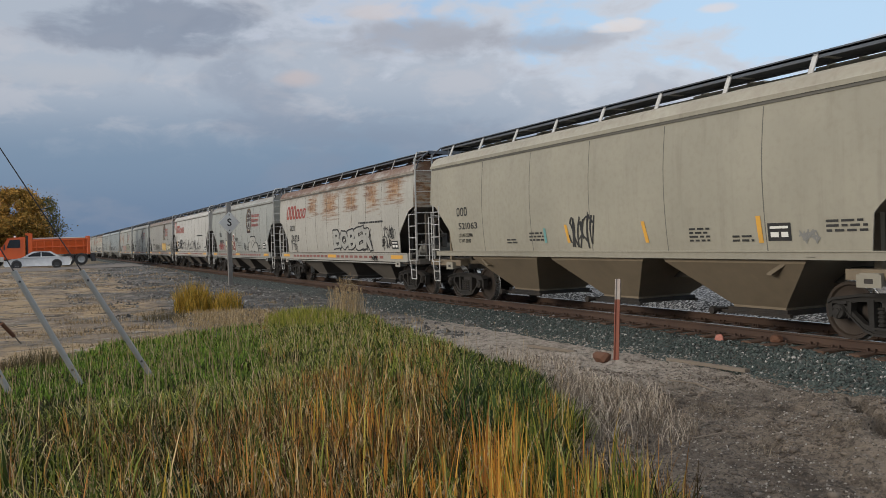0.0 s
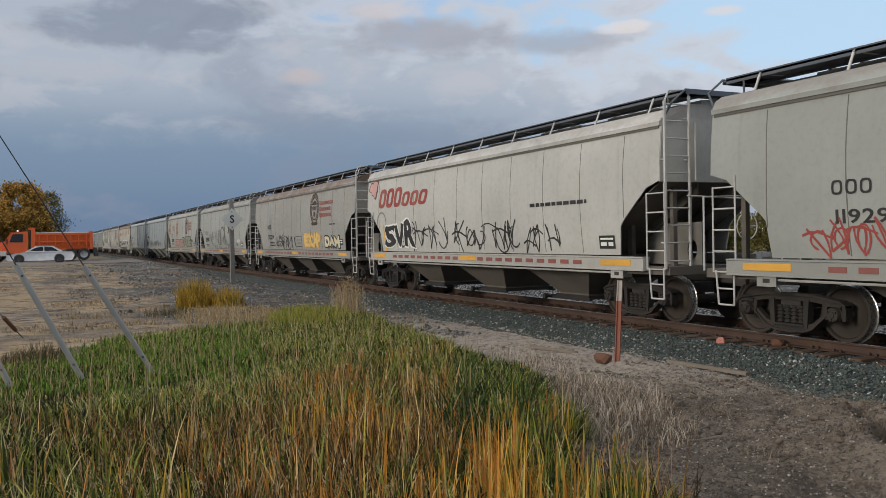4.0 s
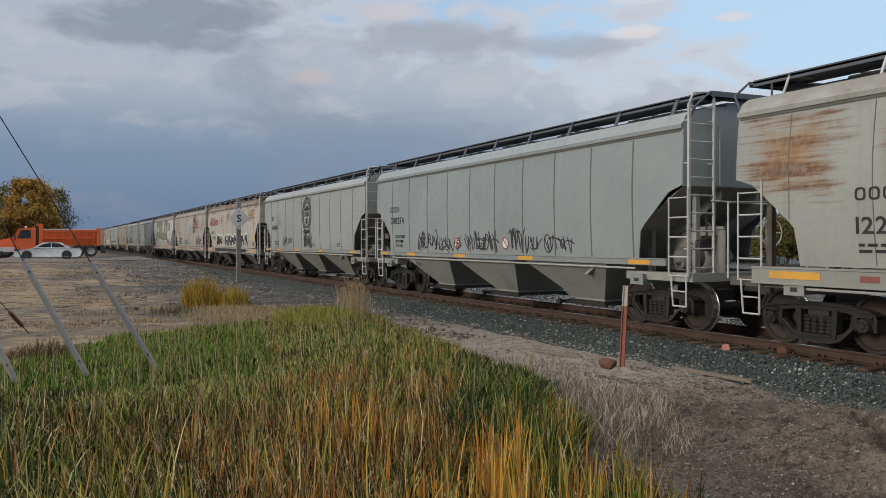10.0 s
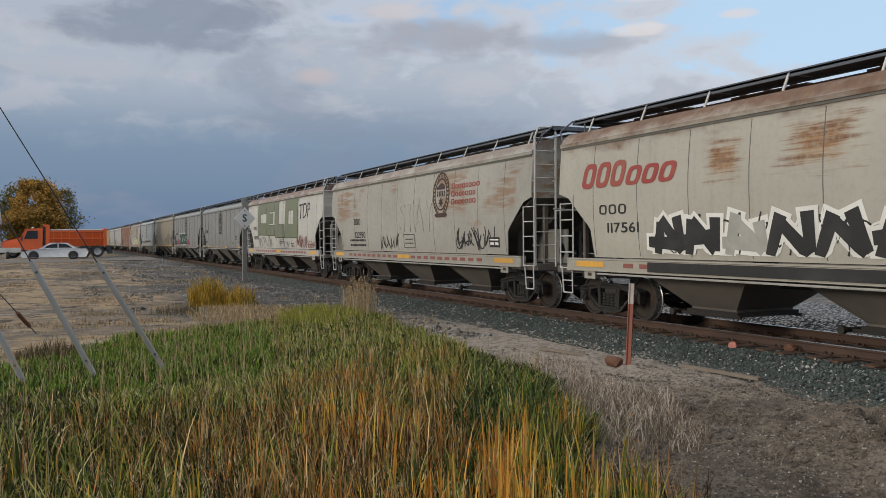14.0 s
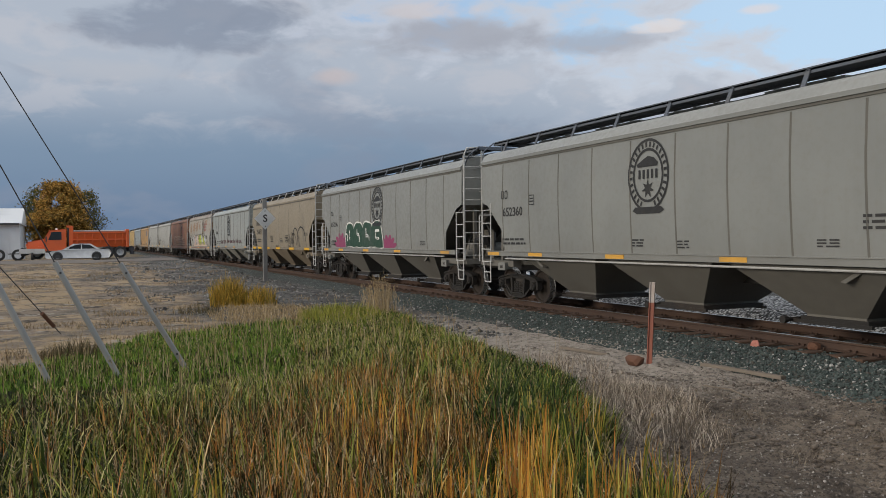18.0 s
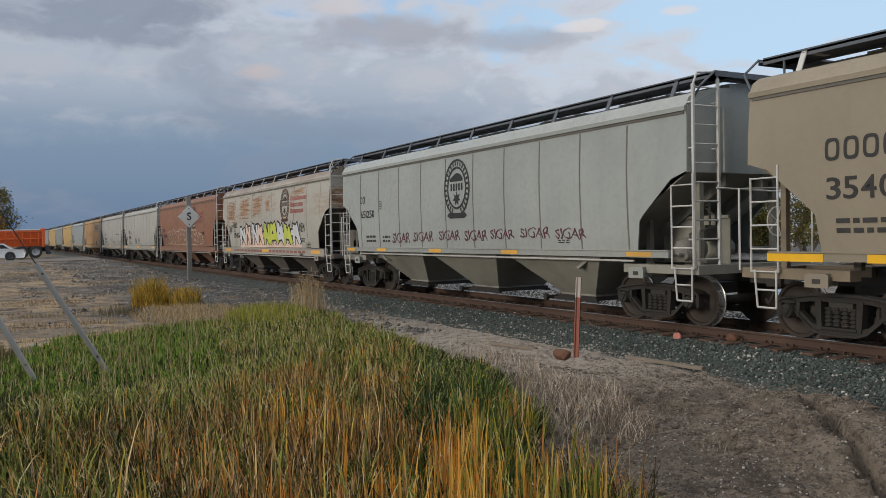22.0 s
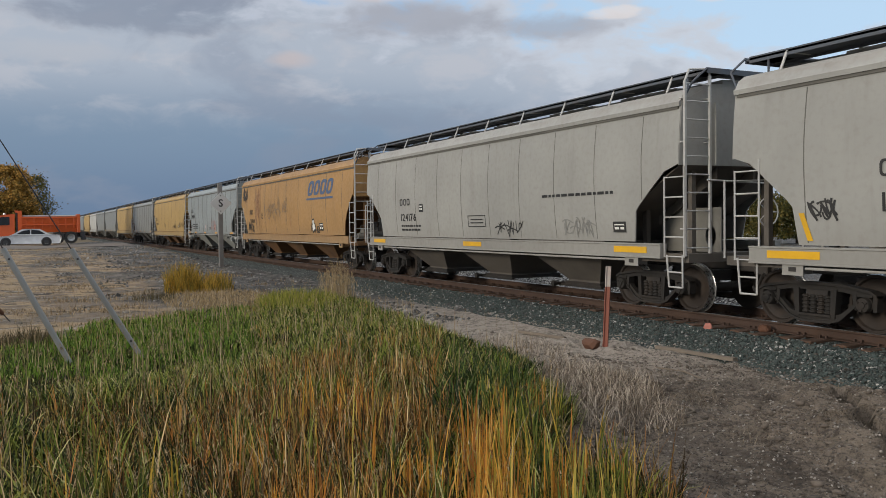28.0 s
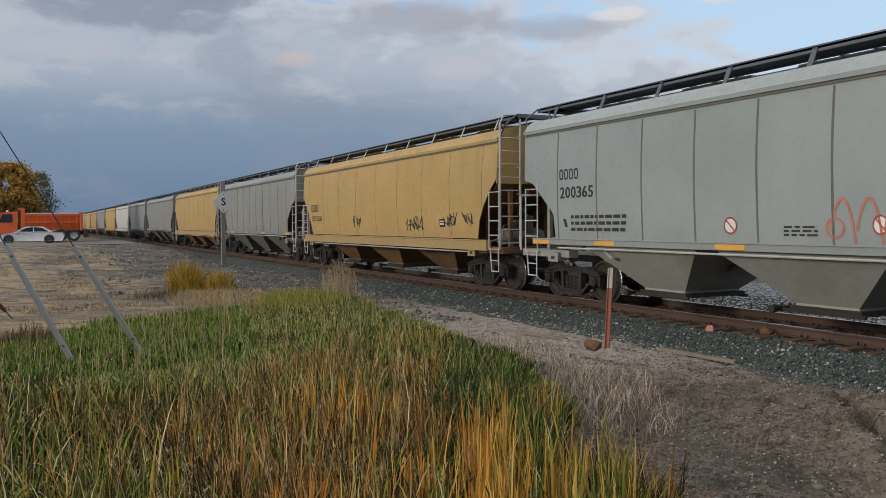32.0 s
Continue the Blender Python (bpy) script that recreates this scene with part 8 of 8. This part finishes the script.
            nd = (d * 0.7 + Vector((math.cos(a), math.sin(a), r.uniform(-0.1, 0.7)))).normalized()
            limb(q, nd, length * r.uniform(0.55, 0.8), rad * 0.5, depth - 1)
        tips.append(q)

    for k in range(3):
        a = 2.1 * k + r.uniform(0, 1)
        limb(Vector((0.15 * math.cos(a), 0.15 * math.sin(a), -0.2)), Vector((0.35 * math.cos(a), 0.35 * math.sin(a), 1)), height * 0.36, 0.16, 2)
    part("trunk", bm, M_BARK, t)
    rs = np.random.RandomState(seed)
    clumps = []
    for q in tips:
        clumps.append((q.x, q.y, q.z, r.uniform(0.5, 1.0)))
    for _ in range(120):
        a, u = r.uniform(0, 6.28), r.random() ** 0.5
        z = height * r.uniform(low, 0.98)
        k = math.sqrt(max(0.03, 1 - ((z / height - 0.5) / 0.52) ** 2))
        clumps.append((spread * u * k * math.cos(a), spread * u * k * math.sin(a), z, r.uniform(0.35, 0.85)))
    vs, fs = [], []
    c = np.array(clumps)
    pick = rs.randint(0, len(c), leaves)
    pos = c[pick, :3] + rs.normal(0, 0.5, (leaves, 3)) * c[pick, 3:4]
    for n in range(leaves):
        s = rs.uniform(0.07, 0.16)
        u = rs.normal(0, 1, 3)
        u /= np.linalg.norm(u)
        w = np.cross(u, rs.normal(0, 1, 3))
        w /= np.linalg.norm(w)
        p = pos[n]
        if p[2] < height * low * 0.7:
            p[2] = height * low * 0.7 + rs.rand() * 0.5
        vs += [p - u * s, p + w * s * 0.55, p + u * s, p - w * s * 0.55]
        fs.append((4 * n, 4 * n + 1, 4 * n + 2, 4 * n + 3))
    me = bpy.data.meshes.new("crown")
    me.from_pydata([tuple(v) for v in vs], [], fs)
    me.materials.append(mat)
    ob = new("crown", me)
    ob.parent = t
    return t


tree(at_bearing(-0.9, 97.0), 8.0, 2.8, 48000, 3, M_LEAF, "broad autumn tree with orange-brown leaves behind the truck", 0.1)
tree(at_bearing(0.45, 103.0), 7.9, 2.0, 5000, 8, M_LEAF_DARK, "thin olive tree behind the autumn tree", 0.3)
tree(at_bearing(-2.2, 103.0), 8.2, 1.7, 4000, 9, M_LEAF_DARK, "thin olive tree beside the shed", 0.3)
tree(at_bearing(47.5, 82.0), 4.4, 2.4, 12000, 12, M_LEAF_DARK, "small olive tree beyond the track", 0.2)
tree(at_bearing(43.5, 90.0), 6.5, 3.0, 6000, 15, M_LEAF_DARK, "olive tree beyond the track", 0.15)
tree(at_bearing(52.0, 80.0), 6.5, 3.2, 6000, 17, M_LEAF_DARK, "olive tree behind the far sheds", 0.15)
tree(at_bearing(49.6, 86.0), 5.2, 2.6, 9000, 22, M_LEAF_DARK, "olive tree beside the far shed", 0.1)
tree(at_bearing(45.0, 88.0), 4.2, 2.4, 9000, 23, M_LEAF_DARK, "low olive tree before the far shed", 0.1)
metal_shed(at_bearing(47.0, 125.0), -46, (18.0, 6.0, 1.4), "low white metal shed beyond the track", 2)


# ---- grass and weeds ----
def blade_field(name, spots, height, width, lean, mat, label, seed, curl=0.5, capped=False, heads=None):
    """One mesh of many arching, tapered blades. spots: (x, y, scale) or (x, y, scale, direction of lean). heads: (count, length) of
    the fine spikelets at each tip."""
    rs = np.random.RandomState(seed)
    n = len(spots)
    up = np.array((0, 0, 1.0))
    base = np.array([(q[0], q[1], ground_z(q[0], q[1]) - 0.02) for q in spots])
    h = rs.uniform(height[0], height[1], n) * np.array([q[2] for q in spots])
    if capped:
        h = np.minimum(h, np.array([tallest(q[0], q[1]) for q in spots]) * rs.uniform(0.6, 1.0, n))
    w = rs.uniform(width[0], width[1], n)
    a = np.array([q[3] for q in spots]) + rs.normal(0, 0.55, n) if len(spots[0]) > 3 else rs.uniform(0, 2 * math.pi, n)
    face = a + math.pi / 2 + rs.uniform(-0.9, 0.9, n)
    end = rs.uniform(lean[0], lean[1], n) * 1.75
    start = end * rs.uniform(0.02, 0.16, n)
    d = np.stack((np.cos(a), np.sin(a), np.zeros(n)), 1)
    side = np.stack((np.cos(face), np.sin(face), np.zeros(n)), 1)
    cuts, c, rows = (0.0, 0.3, 0.55, 0.8, 1.0), base.copy(), []
    for k in range(4):
        q = (0.85, 1.0, 0.85, 0.5)[k]
        rows += [c - side * (w * q / 2)[:, None], c + side * (w * q / 2)[:, None]]
        m = (cuts[k] + cuts[k + 1]) / 2
        th = start + (end - start) * m ** (1 + curl)
        c = c + (d * np.sin(th)[:, None] + up * np.cos(th)[:, None]) * (h * (cuts[k + 1] - cuts[k]))[:, None]
    rows.append(c)
    v = np.stack(rows, 1).reshape(-1, 3)
    k = np.arange(n)[:, None] * 9
    quads = np.concatenate([k + np.array((0, 1, 3, 2)) + 2 * j for j in range(3)])
    tris = k + np.array((6, 7, 8))
    if heads:
        m, size = n * heads[0], heads[1]
        foot = np.repeat(c, heads[0], 0) - up * rs.uniform(0.0, 2.2 * size, m)[:, None]
        out = np.stack((rs.normal(0, 0.45, m), rs.normal(0, 0.45, m), rs.uniform(0.5, 1.0, m)), 1) * size
        wide = np.stack((rs.uniform(-1, 1, m), rs.uniform(-1, 1, m), np.zeros(m)), 1) * size * 0.12
        extra = np.stack((foot - wide, foot + wide, foot + out), 1).reshape(-1, 3)
        tris = np.concatenate((tris, len(v) + np.arange(m)[:, None] * 3 + np.array((0, 1, 2))))
        v = np.concatenate((v, extra))
    me = fast_mesh(name, v, quads, tris)
    me.materials.append(mat)
    return tagged(new(name, me), label, "grass", kind="stuff")


def tussocks(spots, count, radius, seed):
    """Each spot grown into a tussock whose blades lean outwards."""
    r = random.Random(seed)
    out = []
    for x, y, s in spots:
        big = r.uniform(0.6, 1.3)
        for _ in range(max(2, round(count * big))):
            a, u = r.uniform(0, 6.2832), radius * big * math.sqrt(r.random())
            out.append((x + u * math.cos(a), y + u * math.sin(a), s * r.uniform(0.7, 1.1) * (1.0 - 0.25 * u / (radius * big)), a))
    return out


def grass_edge(x):
    """North edge of the grassy patch along x."""
    return float(np.interp(x, (-30, -24.4, -18, -14.3, -11.5, -9.0, -6.1, -3), (8.6, 8.3, 8.0, 7.2, 6.9, 5.9, 4.5, 3.6)))


def patchy(x, y, scale, shift):
    return noise.noise((x * scale, y * scale, shift))


def scatter(n, x0, x1, y0, y1, keep, seed):
    r = random.Random(seed)
    out = []
    tries = 0
    while len(out) < n and tries < n * 12:
        tries += 1
        u = r.random() ** 1.6
        x = x1 + (x0 - x1) * u
        y = r.uniform(y0, y1)
        k = keep(x, y)
        if k > 0 and r.random() < k:
            out.append((x, y, r.uniform(0.75, 1.15)))
    return out


def polar(x, y):
    return math.degrees(math.atan2(y, -x)), math.hypot(x, y)


def in_patch(x, y):
    b, d = polar(x, y)
    e = 0.5 * patchy(x, y, 0.8, 3)
    if y > grass_edge(x) + e:
        return False
    far = float(np.interp(b, (-6, 0, 5, 12, 18), (17.0, 18.5, 21.5, 23.5, 25.5)))
    return d < far + e and d > 4.6


def tallest(x, y):
    """The stand is tall by the ditch and gets lower away from it."""
    b, d = polar(x, y)
    fall = float(np.interp(b, (-8, 5, 12, 17, 21, 26, 28, 31, 33, 38), (0.140, 0.148, 0.140, 0.12, 0.108, 0.112, 0.136, 0.140, 0.165, 0.19)))
    return max(2.25 - fall * d, 0.2 if b < 14 else 0.3)


def on_lawn(x, y):
    """The mown-looking green strip behind the tall stand."""
    b, d = polar(x, y)
    return b + 3.0 * patchy(x, y, 0.5, 26) < 13.5 and d > 13.8 + 1.8 * patchy(x, y, 0.7, 25)


def k_green(x, y):
    if not in_patch(x, y):
        return 0
    return max(0.12, 0.95 - 0.9 * rusty(x, y) + 0.3 * patchy(x, y, 0.5, 8))


def rusty(x, y):
    """How dry the stand is."""
    b, d = polar(x, y)
    k = float(np.interp(b, (-8, 2, 8, 13, 17, 25.5, 27, 31, 33), (0.05, 0.1, 0.22, 0.45, 0.85, 0.85, 0.08, 0.08, 0.25)))
    if b > 26 and d > 8:
        k *= 0.3
    return k * smooth(float(np.interp(b, (0, 13, 18, 26), (11.5, 12.5, 15.5, 15.5))) - d, 0.0, 2.0) * max(0.0, 0.62 + 2.3 * patchy(x, y, 0.5, 21) + 1.0 * patchy(x, y, 1.6, 22))


def k_rust(x, y):
    return 0.03 + 0.85 * rusty(x, y) if in_patch(x, y) else 0


def k_reed(x, y):
    if not in_patch(x, y):
        return 0
    b, d = polar(x, y)
    k = 0.0
    if 29.5 < b < 39 and d < 9.8:
        k = 0.55 + 1.4 * patchy(x, y, 1.4, 30)
    elif d < 9.0:
        k = 0.02 + 0.5 * max(0.0, patchy(x, y, 0.9, 31))
    return k


def k_orange(x, y):
    if not in_patch(x, y):
        return 0
    b, d = polar(x, y)
    if 27.8 < b < 31.5 and d < 8.0:
        return 0.9
    return max(0.0, 1.6 * patchy(x, y, 1.1, 37) - 0.2) if 14 < b < 36 and d < 9.5 else 0


# Near-black tones stand for shaded gaps between blades, the palest for highlights.
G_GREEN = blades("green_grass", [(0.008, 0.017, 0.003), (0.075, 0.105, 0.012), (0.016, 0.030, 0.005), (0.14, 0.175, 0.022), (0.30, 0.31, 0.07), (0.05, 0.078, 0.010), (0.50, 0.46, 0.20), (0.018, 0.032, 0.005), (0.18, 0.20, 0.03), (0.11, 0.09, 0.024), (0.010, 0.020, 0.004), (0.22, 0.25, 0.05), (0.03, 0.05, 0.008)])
# Shade in the gaps of the stand, coloured into a low layer of blades.
G_THATCH = blades("shaded_thatch", [(0.012, 0.014, 0.006), (0.03, 0.032, 0.012), (0.05, 0.038, 0.016), (0.018, 0.026, 0.008)])
G_ORANGE = blades("orange_reeds", [(0.30, 0.12, 0.03), (0.52, 0.24, 0.04), (0.62, 0.33, 0.06), (0.40, 0.17, 0.03), (0.58, 0.40, 0.10)])
G_LAWN = blades("lawn_green", [(0.045, 0.095, 0.012), (0.12, 0.215, 0.025), (0.17, 0.28, 0.035), (0.09, 0.155, 0.02), (0.26, 0.33, 0.06), (0.02, 0.045, 0.007)])
# The darkest tones here are the shade between dry stems, given as blade colour.
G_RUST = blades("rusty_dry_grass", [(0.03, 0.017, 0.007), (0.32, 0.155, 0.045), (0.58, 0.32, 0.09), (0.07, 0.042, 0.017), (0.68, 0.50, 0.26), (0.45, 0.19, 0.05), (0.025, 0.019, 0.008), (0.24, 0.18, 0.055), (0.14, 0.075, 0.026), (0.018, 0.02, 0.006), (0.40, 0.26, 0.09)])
G_REED = blades("yellow_reeds", [(0.06, 0.09, 0.018), (0.50, 0.33, 0.05), (0.22, 0.24, 0.045), (0.035, 0.06, 0.012), (0.13, 0.17, 0.035), (0.44, 0.36, 0.08), (0.10, 0.13, 0.03)])
G_GOLD = blades("golden_tuft", [(0.14, 0.10, 0.015), (0.42, 0.25, 0.036), (0.34, 0.23, 0.04), (0.52, 0.33, 0.06), (0.2, 0.17, 0.03)])
G_STRAW = blades("straw", [(0.24, 0.175, 0.095), (0.38, 0.28, 0.155), (0.48, 0.38, 0.24), (0.30, 0.215, 0.115)])
G_GREY = blades("grey_dead_weeds", [(0.163, 0.131, 0.100), (0.425, 0.362, 0.288), (0.250, 0.200, 0.150), (0.550, 0.475, 0.388), (0.125, 0.100, 0.075)])
G_STUB = blades("field_stubble", [(0.145, 0.104, 0.061), (0.290, 0.210, 0.123), (0.420, 0.312, 0.189), (0.217, 0.160, 0.094)])
G_STEM = blades("dry_stems", [(0.09, 0.07, 0.05), (0.16, 0.13, 0.10), (0.26, 0.22, 0.17), (0.12, 0.09, 0.06)])
G_DARK = blades("brown_weeds", [(0.05, 0.045, 0.02), (0.09, 0.065, 0.03), (0.12, 0.10, 0.05)])

blade_field("thatch", scatter(20000, -19, -3.8, -3.5, 7.6, lambda x, y: 1.0 if in_patch(x, y) and polar(x, y)[1] < 17 else 0, 11), (0.15, 0.42), (0.02, 0.045), (0.3, 0.9), G_THATCH, "matted undergrowth, coloured dark as the shade between the grass", 11, capped=True)
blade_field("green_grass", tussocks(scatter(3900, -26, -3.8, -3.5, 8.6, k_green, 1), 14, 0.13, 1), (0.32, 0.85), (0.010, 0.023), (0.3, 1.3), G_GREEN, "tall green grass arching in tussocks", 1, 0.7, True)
# Meadow tones: darkest ones put gap shade into the colour, palest ones highlights.
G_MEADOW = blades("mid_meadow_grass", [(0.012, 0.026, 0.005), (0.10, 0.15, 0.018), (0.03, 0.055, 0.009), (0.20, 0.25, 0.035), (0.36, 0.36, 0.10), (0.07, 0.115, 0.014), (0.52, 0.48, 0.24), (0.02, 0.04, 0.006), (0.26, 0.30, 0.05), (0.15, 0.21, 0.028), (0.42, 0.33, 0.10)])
blade_field("meadow_grass", tussocks(scatter(2300, -25.5, -9.0, 0.5, 8.4, lambda x, y: 1.0 if in_patch(x, y) and polar(x, y)[1] > 10.5 and not on_lawn(x, y) else 0, 34), 12, 0.14, 34), (0.35, 0.75), (0.012, 0.022), (0.2, 1.0), G_MEADOW, "knee-high meadow grass with pale tips", 34, 0.7, True)
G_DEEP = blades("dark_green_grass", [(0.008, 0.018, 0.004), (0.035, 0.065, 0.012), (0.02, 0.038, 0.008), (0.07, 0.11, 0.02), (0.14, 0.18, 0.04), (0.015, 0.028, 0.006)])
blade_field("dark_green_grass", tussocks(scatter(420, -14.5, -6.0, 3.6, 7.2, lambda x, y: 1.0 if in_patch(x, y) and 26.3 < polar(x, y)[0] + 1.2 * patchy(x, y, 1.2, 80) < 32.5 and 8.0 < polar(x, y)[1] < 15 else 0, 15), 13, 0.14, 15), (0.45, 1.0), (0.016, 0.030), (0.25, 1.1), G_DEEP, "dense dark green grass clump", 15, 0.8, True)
blade_field("lawn", scatter(17000, -24.5, -13.0, -2.5, 8.4, lambda x, y: 1.0 if in_patch(x, y) and on_lawn(x, y) else 0, 2), (0.1, 0.26), (0.012, 0.022), (0.1, 0.7), G_LAWN, "short bright green grass", 2)
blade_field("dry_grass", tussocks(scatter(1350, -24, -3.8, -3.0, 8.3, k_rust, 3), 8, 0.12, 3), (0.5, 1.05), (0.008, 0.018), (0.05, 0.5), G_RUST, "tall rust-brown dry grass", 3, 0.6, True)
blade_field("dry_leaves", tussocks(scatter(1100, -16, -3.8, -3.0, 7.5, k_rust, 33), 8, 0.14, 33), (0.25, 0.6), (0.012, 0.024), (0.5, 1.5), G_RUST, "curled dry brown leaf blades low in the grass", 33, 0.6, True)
blade_field("yellow_reeds", tussocks(scatter(260, -13, -3.9, -2.5, 6.0, k_reed, 4), 7, 0.10, 4), (0.6, 1.1), (0.014, 0.026), (0.03, 0.3), G_REED, "upright yellow and green reeds", 4, 0.6, True)
blade_field("orange_reeds", tussocks(scatter(190, -9.5, -4.0, 1.0, 6.0, k_orange, 14), 7, 0.08, 14), (0.6, 1.15), (0.012, 0.022), (0.02, 0.2), G_ORANGE, "upright orange dry reeds", 14, 0.5, True)
blade_field("seed_stalks", scatter(1700, -24, -5, -2.5, 8.2, lambda x, y: 0.6 + 0.5 * patchy(x, y, 0.5, 28) if in_patch(x, y) else 0, 5), (0.5, 0.9), (0.006, 0.010), (0.08, 0.5), G_STRAW, "pale dry seed stalks above the grass", 5, 0.8, False, (6, 0.045))


def tuft(n, x, y, rx, ry, seed):
    r = random.Random(seed)
    out = []
    for _ in range(n):
        a, u = r.uniform(0, 6.28), math.sqrt(r.random())
        out.append((x + rx * u * math.cos(a), y + ry * u * math.sin(a), (1.15 - 0.45 * u) * r.uniform(0.8, 1.1)))
    return out


for k, (n, x, y, rx, ry, hh) in enumerate(((1300, -30.0, 4.85, 0.8, 0.62, 1.1), (900, -29.5, 5.85, 0.7, 0.6, 0.8))):
    blade_field("grass_tuft", tuft(n, x, y, rx, ry, 40 + k), (0.35 * hh, 1.2 * hh), (0.012, 0.024), (0.1, 0.75), G_GOLD, "golden yellow bushy grass tuft", 40 + k)
blade_field("pale_stalks", tuft(260, -23.3, 8.15, 0.9, 0.45, 50), (0.8, 1.3), (0.006, 0.012), (0.05, 0.3), G_STRAW, "pale tall stalks with feathery heads", 50, 0.5, False, (9, 0.06))
blade_field("yellow_green_grass", tuft(2600, -23.0, 6.8, 1.9, 1.1, 51), (0.3, 0.6), (0.01, 0.018), (0.15, 0.5), blades("yellow_green", [(0.13, 0.15, 0.025), (0.25, 0.26, 0.045), (0.36, 0.33, 0.07)]), "yellow-green grass at the edge of the path", 51)
blade_field("straw_tufts", tuft(4200, -26.5, 5.3, 3.0, 1.6, 52), (0.1, 0.32), (0.008, 0.016), (0.3, 0.9), G_STRAW, "low straw-coloured dry grass", 52)
blade_field("dead_weeds", tuft(2600, -9.5, 6.8, 1.45, 0.9, 53) + tuft(450, -12.4, 7.7, 1.6, 0.5, 54) + tuft(900, -8.0, 6.2, 1.0, 0.75, 55), (0.15, 0.45), (0.005, 0.011), (0.4, 1.3), G_GREY, "tangled grey dead weeds on the dirt", 53)
blade_field("flat_weeds", tuft(190, -8.0, 7.6, 0.4, 0.3, 58) + tuft(120, -6.3, 6.7, 0.3, 0.25, 59) + tuft(90, -5.8, 7.4, 0.2, 0.2, 63) + tuft(140, -9.6, 8.2, 0.6, 0.3, 64), (0.06, 0.2), (0.004, 0.008), (0.7, 1.5), G_STEM, "flattened dead weeds on the bare dirt", 58)
blade_field("brown_weeds", tuft(600, -18.6, -0.1, 0.8, 0.6, 56) + tuft(260, -27.5, 3.6, 0.8, 0.7, 57), (0.25, 0.55), (0.008, 0.014), (0.15, 0.6), G_DARK, "dark brown weed clump", 56)


def k_field(x, y):
    d = math.hypot(x, y)
    if in_patch(x, y) or d < 16:
        return 0
    k = -0.15 + 2.4 * patchy(x * 1.6, y * 0.7, 0.4, 60)
    if y > 7.5 - 0.04 * (x + 20):
        k *= 0.1
    return k


blade_field("stubble", scatter(15000, -64, -17, -7, 9.5, k_field, 6), (0.05, 0.2), (0.012, 0.026), (0.4, 1.3), G_STUB, "flattened straw stubble on the field", 60)


def k_dirt(x, y):
    if in_patch(x, y) or y > 9.7:
        return 0
    return 0.25 + 0.8 * patchy(x, y, 0.7, 70)


blade_field("dirt_straws", scatter(2600, -24, -3.5, 4.0, 9.7, k_dirt, 7), (0.03, 0.1), (0.003, 0.007), (1.0, 2.6), G_STEM, "scattered dry stems on the bare dirt", 61)


def twig(points, rad):
    bm = bmesh.new()
    for a, b in zip(points, points[1:]):
        tube(bm, (*a, ground_z(*a) + 0.025), (*b, ground_z(*b) + 0.025), rad, 5)
    tagged(part("twig", bm, M_PLANK), "dry bent twig lying on the dirt", "twig", "twigs on the dirt")


twig([(-8.3, 6.9), (-8.0, 7.1), (-7.7, 7.15), (-7.45, 7.0), (-7.35, 6.75)], 0.012)
twig([(-7.3, 6.3), (-7.1, 6.5), (-7.0, 6.75)], 0.01)
twig([(-9.6, 8.3), (-9.2, 8.45), (-8.8, 8.4)], 0.012)
rt = random.Random(90)
for _ in range(10):
    x, y, a = rt.uniform(-11.5, -5.5), rt.uniform(5.6, 9.0), rt.uniform(0, 6.28)
    if not in_patch(x, y):
        line = [(x, y)]
        for _ in range(3):
            a += rt.uniform(-0.7, 0.7)
            line.append((line[-1][0] + rt.uniform(0.1, 0.22) * math.cos(a), line[-1][1] + rt.uniform(0.1, 0.22) * math.sin(a)))
        twig(line, rt.uniform(0.004, 0.009))
blade_field("lone_stalk", [(-6.35, 5.15, 1.0), (-6.4, 5.2, 0.8)], (0.5, 0.6), (0.01, 0.012), (0.02, 0.06), G_STRAW, "single pale stalk on the dirt", 75)


# ---- movement ----
WHEEL_R = 0.457


SURGE = ((0, 0), (8, 0), (16, 0), (20.5, 0), (21.3, 0.1), (22, 0.28), (22.6, 0.2), (23.3, 0.03), (24, 0), (32, 0))   # how far the train runs ahead of its mean speed


def motions():
    for n, (car, sets, x0, L, kind) in enumerate(TRAIN):
        walk(car, [(t, Matrix.Translation((x0 + V_TRAIN * t + lead, TRACK_Y, 0))) for t, lead in SURGE])
        if n > 22:
            continue
        # wheels roll while the car is near enough to make out their turning
        t0 = max(0.0, (-42.0 - x0) / V_TRAIN)
        t1 = min(32.0, (12.0 - x0) / V_TRAIN)
        if t1 <= t0:
            continue
        a, b = math.ceil(t0 * FPS), math.floor(t1 * FPS)
        for w in sets:
            at = Matrix.Translation(w.location)
            rows = [(0.0, at @ Matrix.Rotation(0, 4, "Y"))] if a > 0 else []
            rows += [(k / FPS, at @ Matrix.Rotation(V_TRAIN * (k - a) / FPS / WHEEL_R, 4, "Y")) for k in range(a, b + 1)]
            if b < 32 * FPS:
                rows.append((32.0, at @ Matrix.Rotation(V_TRAIN * (b - a) / FPS / WHEEL_R, 4, "Y")))
            walk(w, rows)


motions()
